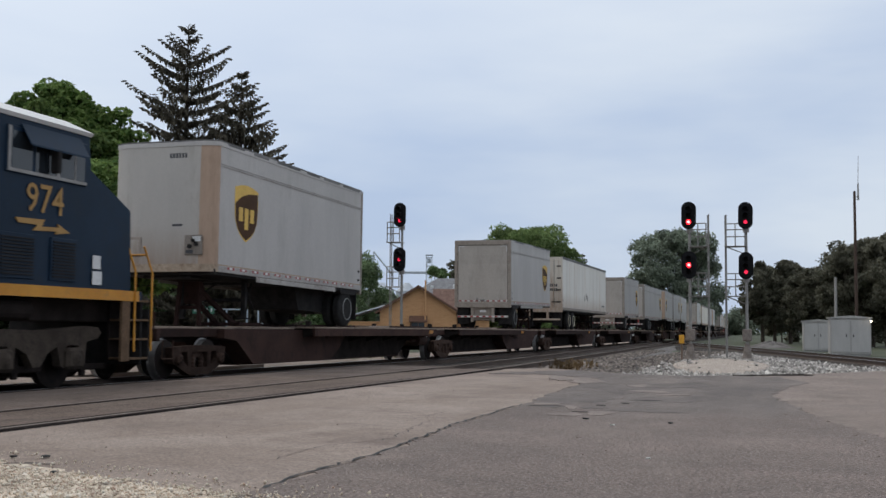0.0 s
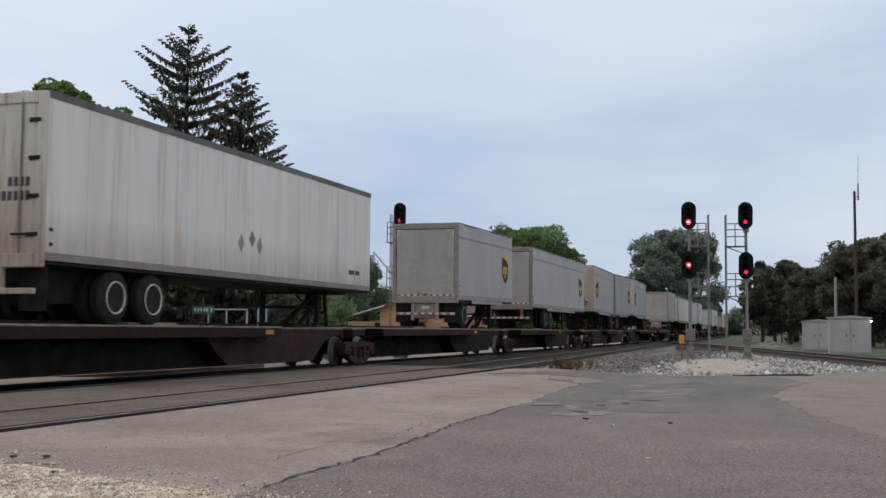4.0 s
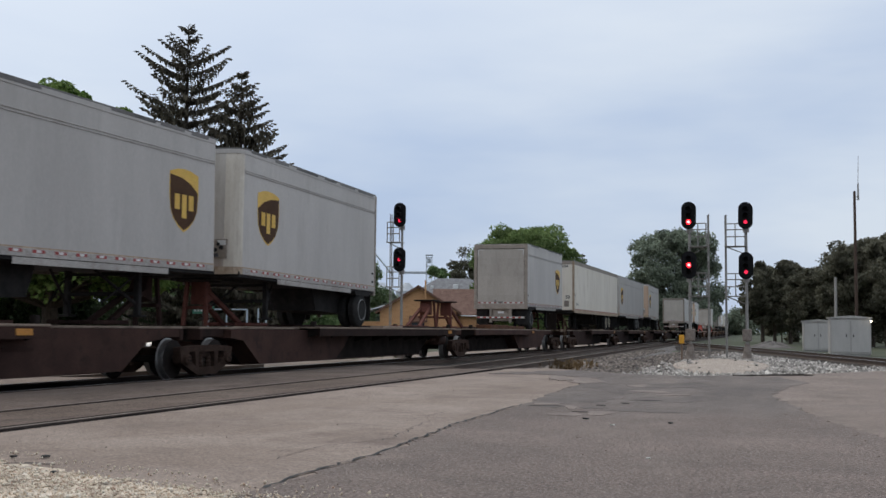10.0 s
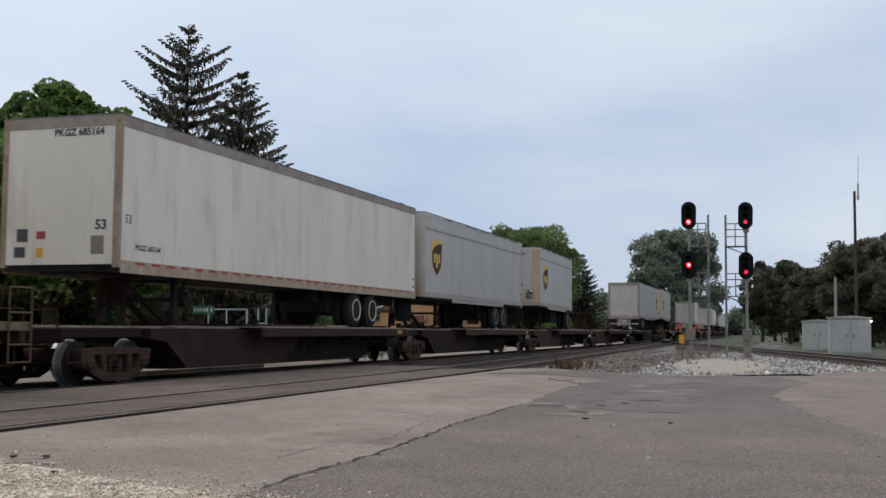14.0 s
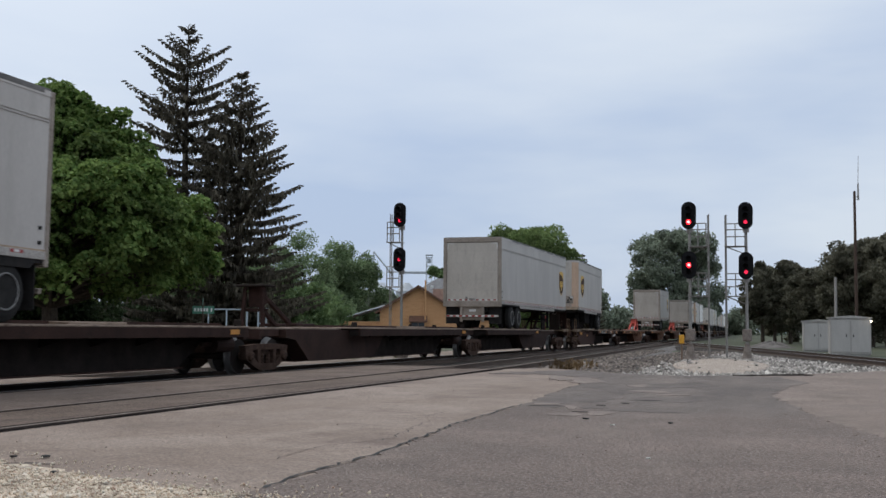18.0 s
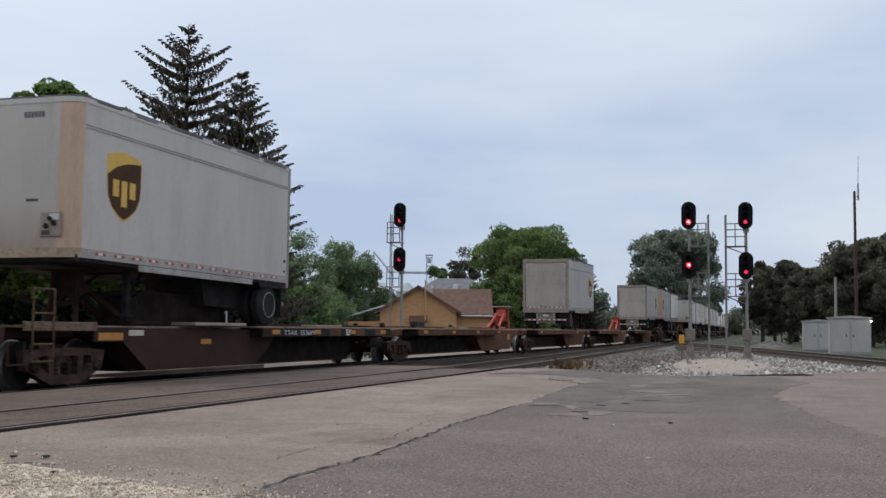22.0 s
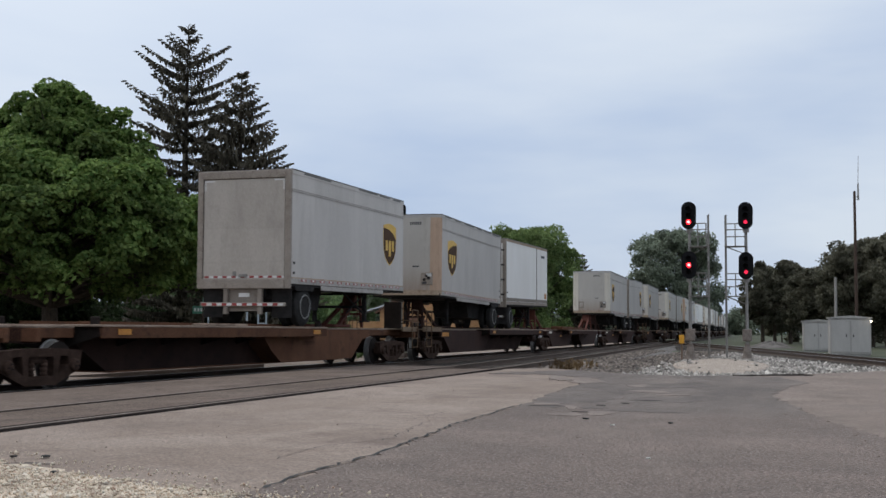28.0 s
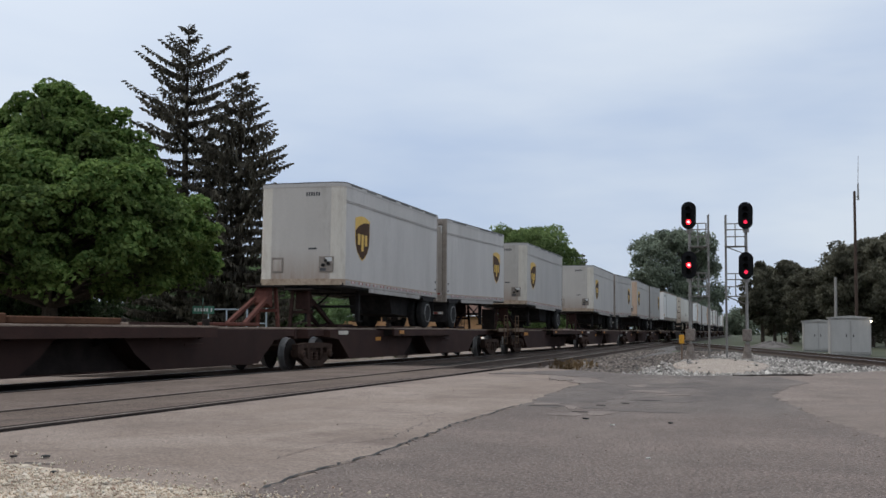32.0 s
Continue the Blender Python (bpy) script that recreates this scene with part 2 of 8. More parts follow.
M_TIE = mat("creosote_tie", (0.05, 0.042, 0.036), (0.10, 0.085, 0.072), 4, 0.9, bump=0.4, stretch=(6, 1, 1), rnd=0.25)
M_BARK = mat("bark", (0.05, 0.038, 0.028), (0.10, 0.08, 0.06), 5, 0.95, bump=0.8, stretch=(4, 4, 1))
M_MAPLE = leaf_mat("maple_leaves", (0.062, 0.118, 0.031), (0.208, 0.280, 0.088), 0.42)
M_SPRUCE = leaf_mat("spruce_needles", (0.054, 0.048, 0.037), (0.150, 0.132, 0.098), 0.12)
M_LEAF = leaf_mat("tree_leaves", (0.085, 0.138, 0.058), (0.18, 0.245, 0.108), 0.35)
# Leaf green paled; the haze before these trees is put into it.
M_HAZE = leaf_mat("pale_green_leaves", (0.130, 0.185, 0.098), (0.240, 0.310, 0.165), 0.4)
# Shrub leaves darkened: the deep shade they stand in is in the colour.
M_SHADE_LEAF = leaf_mat("dark_evergreen_leaves", (0.024, 0.038, 0.018), (0.070, 0.105, 0.046), 0.2)
M_WILLOW = leaf_mat("willow_leaves", (0.115, 0.180, 0.066), (0.250, 0.320, 0.125), 0.4)
# Far leaves are lightened so that the colour carries the distance haze.
M_FAR_HAZE = leaf_mat("far_leaves", (0.165, 0.195, 0.145), (0.265, 0.30, 0.225), 0.35)
M_PINE = leaf_mat("pine_needles", (0.090, 0.088, 0.063), (0.152, 0.145, 0.105), 0.35)


# ---- mesh building ----
class Shape:
    """Collects vertices and faces of one mesh."""

    def __init__(self):
        self.v, self.f = [], []

    def add(self, verts, faces, m=None):
        n = len(self.v)
        if m is not None:
            verts = [tuple(m @ Vector(p)) for p in verts]
        self.v.extend(verts)
        self.f.extend(tuple(n + i for i in q) for q in faces)
        return self

    def box(self, x0, x1, y0, y1, z0, z1, c=0.0, m=None):
        """A box, with chamfered edges of width c."""
        c = min(c, (x1 - x0) * 0.45, (y1 - y0) * 0.45, (z1 - z0) * 0.45)
        if c <= 0:
            vs = [(x0, y0, z0), (x1, y0, z0), (x1, y1, z0), (x0, y1, z0), (x0, y0, z1), (x1, y0, z1), (x1, y1, z1), (x0, y1, z1)]
            return self.add(vs, [(0, 3, 2, 1), (4, 5, 6, 7), (0, 1, 5, 4), (1, 2, 6, 5), (2, 3, 7, 6), (3, 0, 4, 7)], m)
        vs, ids = [], {}
        for sx in (0, 1):
            for sy in (0, 1):
                for sz in (0, 1):
                    X, Y, Z = (x0, x1)[sx], (y0, y1)[sy], (z0, z1)[sz]
                    ix, iy, iz = X + c * (1 - 2 * sx), Y + c * (1 - 2 * sy), Z + c * (1 - 2 * sz)
                    for ax, p in enumerate(((X, iy, iz), (ix, Y, iz), (ix, iy, Z))):
                        ids[sx, sy, sz, ax] = len(vs)
                        vs.append(p)
        fs = []
        q = ((0, 0), (1, 0), (1, 1), (0, 1))
        for s in (0, 1):
            fs.append([ids[s, a, b, 0] for a, b in (q if s else q[::-1])])
            fs.append([ids[a, s, b, 1] for a, b in (q[::-1] if s else q)])
            fs.append([ids[a, b, s, 2] for a, b in (q if s else q[::-1])])
        for a in (0, 1):
            for b in (0, 1):
                def flip(face, odd):
                    return face if odd else face[::-1]
                fs.append(flip([ids[a, b, 0, 0], ids[a, b, 1, 0], ids[a, b, 1, 1], ids[a, b, 0, 1]], (a + b) % 2 == 1))
                fs.append(flip([ids[a, 0, b, 0], ids[a, 1, b, 0], ids[a, 1, b, 2], ids[a, 0, b, 2]], (a + b) % 2 == 0))
                fs.append(flip([ids[0, a, b, 1], ids[1, a, b, 1], ids[1, a, b, 2], ids[0, a, b, 2]], (a + b) % 2 == 1))
        for a in (0, 1):
            for b in (0, 1):
                for d in (0, 1):
                    t = [ids[a, b, d, 0], ids[a, b, d, 1], ids[a, b, d, 2]]
                    fs.append(t if (a + b + d) % 2 else t[::-1])
        return self.add(vs, fs, m)

    def tube(self, p, q, r0, r1=None, n=10, caps=True):
        """A round bar from p to q."""
        r1 = r0 if r1 is None else r1
        p, q = Vector(p), Vector(q)
        d = (q - p).normalized()
        a = d.orthogonal().normalized()
        b = d.cross(a)
        vs, fs = [], []
        for k in range(n):
            w = 2 * math.pi * k / n
            o = a * math.cos(w) + b * math.sin(w)
            vs += [tuple(p + o * r0), tuple(q + o * r1)]
        for k in range(n):
            i, j = 2 * k, 2 * ((k + 1) % n)
            fs.append((i, j, j + 1, i + 1))
        if caps:
            fs += [tuple(range(0, 2 * n, 2))[::-1], tuple(range(1, 2 * n, 2))]
        return self.add(vs, fs)

    def lathe(self, profile, axis_y0=0.0, cx=0.0, cz=0.0, n=20):
        """Turns (y, radius) pairs round an axis along y through (cx, cz)."""
        vs, fs = [], []
        for y, r in profile:
            for k in range(n):
                w = 2 * math.pi * k / n
                vs.append((cx + r * math.cos(w), axis_y0 + y, cz + r * math.sin(w)))
        for i in range(len(profile) - 1):
            for k in range(n):
                a, b = i * n + k, i * n + (k + 1) % n
                fs.append((a, b, b + n, a + n))
        fs += [tuple(range(n))[::-1], tuple((len(profile) - 1) * n + k for k in range(n))]
        return self.add(vs, fs)

    def prism_y(self, outline, y0, y1):
        """An (x, z) outline pushed through from y0 to y1."""
        n = len(outline)
        vs = [(x, y0, z) for x, z in outline] + [(x, y1, z) for x, z in outline]
        fs = [tuple(range(n)), tuple(range(2 * n - 1, n - 1, -1))] + [(i, i + n, (i + 1) % n + n, (i + 1) % n) for i in range(n)]
        return self.add(vs, fs)

    def prism_x(self, outline, x0, x1):
        """A (y, z) outline pushed through from x0 to x1."""
        n = len(outline)
        vs = [(x0, y, z) for y, z in outline] + [(x1, y, z) for y, z in outline]
        fs = [tuple(range(n)), tuple(range(2 * n - 1, n - 1, -1))] + [(i, i + n, (i + 1) % n + n, (i + 1) % n) for i in range(n)]
        return self.add(vs, fs)

    def prism_z(self, outline, z0, z1):
        n = len(outline)
        vs = [(x, y, z0) for x, y in outline] + [(x, y, z1) for x, y in outline]
        fs = [tuple(range(n))[::-1], tuple(range(n, 2 * n))] + [(i, (i + 1) % n, (i + 1) % n + n, i + n) for i in range(n)]
        return self.add(vs, fs)

    def mesh(self, name):
        me = bpy.data.meshes.new(name)
        me.from_pydata(self.v, [], self.f)
        bm = bmesh.new()
        bm.from_mesh(me)
        bmesh.ops.recalc_face_normals(bm, faces=bm.faces)
        bm.to_mesh(me)
        bm.free()
        return me


def part(name, shape, material, parent=None, label="", at=None, smooth=False):
    """Links a shape (or a mesh already made) as one object under a thing or a part."""
    me = shape.mesh(name) if isinstance(shape, Shape) else shape
    if not me.materials:
        me.materials.append(material)
    if smooth:
        me.polygons.foreach_set("use_smooth", [True] * len(me.polygons))
    ob = new(name, me)
    if parent is not None:
        ob.parent = parent
    if at is not None:
        ob.matrix_basis = at
    if label:
        tagged(ob, label)
    return ob


def thing(name, label, category, group="", kind="", at=None):
    e = new(name)
    e.empty_display_size = 0.3
    if at is not None:
        e.matrix_basis = at
    return tagged(e, label, category, group, kind)


def leaf_mesh(name, centres, size, rng, flat=0.0, aspect=0.62, spread=0.35, level=1.0):
    """Many small four-cornered leaves, each turned at random."""
    n = len(centres)
    a = rng.normal(size=(n, 3))
    a[:, 2] = a[:, 2] * level - flat
    a /= np.linalg.norm(a, axis=1)[:, None]
    b = np.cross(a, rng.normal(size=(n, 3)))
    b /= np.linalg.norm(b, axis=1)[:, None] + 1e-9
    s = size * (1 + spread * rng.uniform(-1, 1, n))[:, None]
    co = np.empty((n, 4, 3))
    co[:, 0], co[:, 1] = centres - a * s, centres - b * s * aspect
    co[:, 2], co[:, 3] = centres + a * s, centres + b * s * aspect
    return quad_mesh(name, co)


def quad_mesh(name, co):
    n = len(co)
    me = bpy.data.meshes.new(name)
    me.vertices.add(4 * n)
    me.vertices.foreach_set("co", co.reshape(-1).astype(np.float32))
    me.loops.add(4 * n)
    me.loops.foreach_set("vertex_index", np.arange(4 * n, dtype=np.int32))
    me.polygons.add(n)
    me.polygons.foreach_set("loop_start", np.arange(0, 4 * n, 4, dtype=np.int32))
    me.update(calc_edges=True)
    return me


def stones_mesh(name, centres, sizes, rng):
    """Broken stones: each a squashed, skewed six-cornered lump."""
    base = np.array([(1, 0, 0), (-1, 0, 0), (0, 1, 0), (0, -1, 0), (0, 0, 0.8), (0, 0, -0.8)], float)
    tri = np.array([(0, 2, 4), (2, 1, 4), (1, 3, 4), (3, 0, 4), (2, 0, 5), (1, 2, 5), (3, 1, 5), (0, 3, 5)])
    n = len(centres)
    v = base[None] * rng.uniform(0.55, 1.15, (n, 6, 1)) + rng.normal(0, 0.13, (n, 6, 3))
    w = rng.uniform(0, 2 * math.pi, n)
    c, s = np.cos(w)[:, None], np.sin(w)[:, None]
    x, y = v[:, :, 0] * c - v[:, :, 1] * s, v[:, :, 0] * s + v[:, :, 1] * c
    v = np.stack([x, y, v[:, :, 2]], 2) * sizes[:, None, None] + centres[:, None]
    f = (tri[None] + 6 * np.arange(n)[:, None, None]).reshape(-1)
    me = bpy.data.meshes.new(name)
    me.vertices.add(6 * n)
    me.vertices.foreach_set("co", v.reshape(-1).astype(np.float32))
    me.loops.add(24 * n)
    me.loops.foreach_set("vertex_index", f.astype(np.int32))
    me.polygons.add(8 * n)
    me.polygons.foreach_set("loop_start", np.arange(0, 24 * n, 3, dtype=np.int32))
    me.update(calc_edges=True)
    return me


# ---- the plan of the railway ----
BEND = 1.527e-4          # the main line bends gently away in the distance
Y_MAIN, Y_NEAR = 13.40, 7.93
GAUGE = 1.435
MAIN_Z = -0.13          # the main line lies a little lower than the nearer track
ROAD_X0, ROAD_X1 = -14.0, 24.5


def bend(x):
    return BEND * x * x / 2 if x > 0 else 0.0


def main_line(x, y0):
    return Vector((x, y0 + bend(x), 0)), math.atan(BEND * x) if x > 0 else 0.0


def near_line(x):
    """The nearer track swings gently towards the main line beyond the crossing."""
    d = 0.047 * (math.sqrt((x - 25) ** 2 + 16) + x - 25) / 2
    return Vector((x, Y_NEAR + d, 0)), 0.0235 * ((x - 25) / math.sqrt((x - 25) ** 2 + 16) + 1)


CROSS_A, CROSS_DIR = Vector((40.49, -2.55, 0)), math.atan(0.228)


def cross_line(s):
    """A point on the crossing railway's centre line, s metres from its first point."""
    d = Vector((math.cos(CROSS_DIR), math.sin(CROSS_DIR), 0))
    n = Vector((d.y, -d.x, 0))
    return CROSS_A + d * s + n * (GAUGE / 2 + 0.035)


def ground():
    g = Shape()
    g.add([(-900, -1200, -0.34), (2500, -1200, -0.34), (2500, 1600, -0.34), (-900, 1600, -0.34)], [(0, 1, 2, 3)])
    tagged(part("ground", g, M_GRASS), "rough grass ground round the railway", "ground", kind="structure")


def ragged(points, step, amp, seed):
    """A broken edge along a line of points."""
    rng = random.Random(seed)
    out = []
    for (x0, y0), (x1, y1) in zip(points[:-1], points[1:]):
        n = max(1, int(math.hypot(x1 - x0, y1 - y0) / step))
        for i in range(n):
            t = i / n
            out.append((x0 + (x1 - x0) * t + rng.uniform(-amp, amp), y0 + (y1 - y0) * t + rng.uniform(-amp, amp)))
    return out + [points[-1]]


def pavement():
    # worn pale pavement of the crossing, one slab on either side of each rail and between them
    edge = ragged([(27.4, 6.95), (28.2, 6.2), (27.3, 5.4), (26.2, 4.6), (25.4, 3.9), (25.05, 2.6), (25.6, 1.45), (27.0, 0.25), (28.7, -0.8), (30.8, -2.05), (38, -6.4), (46, -12), (60, -24)], 0.3, 0.07, 3)
    near = [(ROAD_X0, 7.035), (ROAD_X0, -40)] + [(60, -40)] + edge[::-1] + [(27.2, 7.035)]
    s = Shape()
    s.prism_z(near, -0.33, -0.012)
    tagged(part("pavement", s, M_PAVE), "worn pale asphalt paving of the level crossing", "pavement", kind="structure")
    for i, (y0, y1, x1) in enumerate(((7.35, 8.575, 27.0), (8.745, 11.0, 28.5), (11.005, 12.56, 25.0), (12.84, 13.96, 23.0), (14.24, 15.6, 21.2), (15.605, 30.0, 31.0))):
        e = ragged([(x1, y0), (x1 - 0.6, y1)], 0.25, 0.08, 20 + i)
        t = Shape()
        t.prism_z([(ROAD_X0, y1), (ROAD_X0, y0)] + e, -0.33, -0.010)
        # the paving dips towards the lower main track
        t.v = [(x, y, z if z < -0.3 or i < 2 else -0.010 + MAIN_Z * min(1.0, max(0.0, (y - 11.0) / 1.5))) for x, y, z in t.v]
        tagged(part("pavement", t, M_DIRT_SHADE if i in (2, 3) else M_PAVE2 if i < 2 else M_PAVE), "dark dirty paving beside the rails, train's shade in its colour" if i in (2, 3) else "worn pale asphalt paving between the rails", "pavement", kind="structure")
    # newer, darker asphalt with a ragged edge
    edge = ragged([(-14.0, 3.5), (-8.0, 3.2), (-2.0, 3.3), (2.5, 3.15), (6.2, 3.1), (8.5, 3.14), (11.0, 3.36), (14.3, 3.47), (16.2, 3.62), (18.5, 3.76), (22.6, 3.95), (23.3, 4.7), (24.1, 5.45), (26.0, 5.25), (26.3, 4.5), (25.2, 3.75), (24.9, 2.6)], 0.13, 0.05, 5)
    right = ragged([(24.9, 2.6), (25.4, 1.4), (25.2, 0.5), (22.6, -0.1), (20.0, 0.3), (17.7, 0.45), (14.7, 0.0), (12.6, -0.33), (11.1, -0.72), (9.5, -1.5), (8.0, -3.2), (6.0, -7.0), (4.0, -12.0)], 0.16, 0.06, 6)
    a = Shape()
    a.prism_z(edge + right[1:] + [(-14.0, -12.0)], -0.02, -0.004)
    tagged(part("asphalt_patch", a, M_ASPH), "coarse grey asphalt with a ragged edge", "pavement", kind="structure")
    # A flat dark strip painted as the shadow along the gravel's edge.
    c = Shape()
    c.prism_z(ragged([(25.3, 1.3), (25.9, 0.6), (26.3, -0.2), (26.9, -0.3), (27.4, 0.1), (26.6, 0.8), (25.9, 1.5), (25.3, 1.3)], 0.15, 0.04, 8), -0.02, -0.006)
    tagged(part("tar_strip", c, M_DIRT_SHADE), "painted dark shadow band along the gravel", "pavement", kind="structure")


def flangeways():
    """Black filler packed beside the rails where the road crosses."""
    for y0, y1 in ((6.985, 7.139), (7.216, 7.352), (8.573, 8.644), (8.721, 8.747)):
        tagged(part("flangeway", Shape().box(ROAD_X0, 26.6, y0, y1, -0.15, -0.008), M_DIRT_SHADE), "black dirt-filled groove beside the rail", "groove", kind="structure")


def flaked_paving():
    """Where the top layer has flaked off: dark smooth tar and pale older paving in ragged patches."""
    def patch(name, x, y, along, across, z, material, label, seed):
        rg = random.Random(seed)
        w = math.atan2(y, x)
        pts = []
        n = 26
        ph = [rg.uniform(0, 6.28) for _ in range(3)]
        for k in range(n):
            q = 2 * math.pi * k / n
            r = 1 + 0.22 * math.sin(2 * q + ph[0]) + 0.16 * math.sin(3 * q + ph[1]) + 0.12 * math.sin(7 * q + ph[2]) + rg.uniform(-0.10, 0.10)
            a, b = along * r * math.cos(q), across * r * math.sin(q)
            pts.append((x + a * math.cos(w) - b * math.sin(w), y + a * math.sin(w) + b * math.cos(w)))
        tagged(part(name, Shape().prism_z(pts, -0.02, z), material), label, "pavement", kind="structure")

    dark = [(15.32, 3.25, 0.65, 0.32), (15.66, 2.8, 0.6, 0.28), (15.93, 1.93, 0.54, 0.39), (16.43, 1.47, 0.57, 0.23), (14.05, 3.05, 0.21, 0.25), (24.55, 5.99, 0.61, 0.64),
            (24.9, 4.9, 1.6, 0.91), (18.56, 2.85, 0.94, 0.57), (20.06, 2.28, 0.86, 0.61), (14.07, 2.51, 0.32, 0.14), (13.73, 1.83, 0.35, 0.42)]
    pale = [(21.57, 4.02, 1.03, 0.36), (22.33, 4.68, 0.98, 0.25), (19.83, 2.75, 0.42, 0.2), (18.08, 2.32, 0.38, 0.28), (17.28, 1.88, 0.28, 0.22), (12.72, 2.6, 0.26, 0.17),
            (13.05, 2.27, 0.27, 0.17), (13.95, 2.77, 0.32, 0.09), (14.44, 3.22, 0.17, 0.19)]
    for i, (x, y, a, b) in enumerate(dark):
        patch("tar_patch", x, y, a, b, -0.0022 + 0.0001 * i, M_PATCH, "dark smooth tar where the asphalt has flaked", 60 + i)
    for i, (x, y, a, b) in enumerate(pale):
        patch("old_paving_patch", x, y, a, b, 0.0006 + 0.0001 * i, M_FLAKE, "pale old paving showing through the asphalt", 90 + i)
    # Flat patches: broken asphalt, with the shadows of its edges painted in.
    for i, (x, y, a, b) in enumerate([(14.1, 3.14, 0.07, 0.17), (14.45, 2.48, 0.08, 0.06), (15.75, 2.05, 0.06, 0.16), (15.0, 2.26, 0.09, 0.05), (13.2, 2.5, 0.04, 0.09)]):
        patch("pothole", x, y, a, b, 0.0016 + 0.0001 * i, M_HOLE, "flat dark patch for broken asphalt and its edge shadow", 120 + i)
    side = ragged([(25.3, 1.6), (25.5, 0.7), (22.6, 0.0), (20.0, 0.36), (17.7, 0.5), (14.7, 0.05), (12.6, -0.28), (11.1, -0.67), (9.5, -1.45), (8.0, -3.15), (6.0, -6.95), (4.0, -12.0)], 0.16, 0.06, 44)
    tagged(part("pavement", Shape().prism_z(side + [(40, -12), (38, -6.6), (30.8, -2.2), (28.7, -0.95), (27.0, 0.1), (25.7, 1.3)], -0.02, -0.0075), M_SIDEPAVE), "greyed old paving beside the asphalt", "pavement", kind="structure")
    # small litter on the asphalt
    rg = random.Random(71)
    for x, y, sz, m, lab in ((12.15, 2.25, 0.035, M_CRACK, "black scrap of rubber on the asphalt"), (11.95, 1.32, 0.03, M_CRACK, "black scrap of rubber on the asphalt"), (11.45, 1.85, 0.03, M_WHITELITTER, "crumpled white paper scrap on the asphalt"), (8.6, 1.12, 0.022, M_WHITELITTER, "crumpled white paper scrap on the asphalt"), (6.95, 5.55, 0.03, M_CRACK, "black scrap of rubber on the gravel"), (7.02, 5.32, 0.035, M_CRACK, "black scrap of rubber on the gravel"), (6.3, 4.7, 0.03, M_CRACK, "black scrap of rubber on the gravel")):
        sh = Shape()
        n = 9
        vs = [(sz * rg.uniform(0.5, 1.2) * math.cos(6.283 * k / n), 1.2 * sz * rg.uniform(0.5, 1.2) * math.sin(6.283 * k / n), sz * rg.uniform(0.05, 0.4)) for k in range(n)]
        vs += [(x0 * 0.85, y0 * 0.85, -0.004) for x0, y0, _ in vs] + [(0, 0, sz * 0.35)]
        sh.add(vs, [(k, (k + 1) % n, 2 * n) for k in range(n)] + [(k, n + k, n + (k + 1) % n, (k + 1) % n) for k in range(n)] + [tuple(range(n, 2 * n))[::-1]])
        part_ob = part("litter", sh, m, at=pose(x, y, 0.0, 0, 0, rg.uniform(0, 180)))
        tagged(part_ob, lab, "litter")


def verge():
    """A pale gravel shoulder beyond the main track."""
    e = ragged([(30.4, 15.6), (60, 15.9), (140, 17.2)], 0.8, 0.12, 31)
    f = ragged([(140, 21.5), (60, 19.2), (36, 18.6), (30.4, 19.5)], 0.8, 0.25, 32)
    s = Shape()
    s.prism_z(e + f, -0.36, -0.26)
    tagged(part("gravel_shoulder", s, M_PAVE), "pale gravel shoulder beyond the main track", "gravel", kind="structure")


def cracks():
    rng = random.Random(11)

    def crack(pts, w, z=-0.0025):
        line = ragged(pts, 0.12, 0.035, rng.random())
        s = Shape()
        for (x0, y0), (x1, y1) in zip(line[:-1], line[1:]):
            d = math.hypot(x1 - x0, y1 - y0)
            nx, ny = -(y1 - y0) / d, (x1 - x0) / d
            a, b = w * rng.uniform(0.4, 1.2), w * rng.uniform(0.4, 1.2)
            s.add([(x0 - nx * a, y0 - ny * a, z), (x1 - nx * b, y1 - ny * b, z), (x1 + nx * b, y1 + ny * b, z), (x0 + nx * a, y0 + ny * a, z)], [(0, 1, 2, 3)])
        tagged(part("pavement_crack", s, M_CRACK), "dark open crack in the pavement", "crack", kind="structure")

    crack([(6.2, 3.14), (8.5, 3.18), (11.0, 3.4), (14.3, 3.5)], 0.019)
    crack([(7.6, 3.75), (8.6, 3.8), (9.2, 3.5), (9.8, 3.55), (11.0, 3.75)], 0.005, -0.009)
    crack([(8.1, 4.0), (8.4, 3.6), (8.7, 3.3)], 0.004, -0.009)
    crack([(13.9, 3.35), (14.6, 3.2), (15.5, 3.1)], 0.016)
    crack([(9.0, 5.2), (10.2, 5.0), (11.8, 5.15), (13.5, 4.9)], 0.0025, -0.009)
    crack([(10.4, 4.2), (11.2, 4.0), (12.6, 4.05), (13.2, 3.8)], 0.0035, -0.009)
    crack([(15.0, 4.6), (16.6, 4.4), (18.4, 4.6)], 0.003, -0.009)
    crack([(11.5, -1.4), (12.4, -1.9), (12.9, -2.6)], 0.014)
    crack([(6.6, 5.45), (6.75, 5.2), (6.7, 5.0)], 0.025, -0.004)


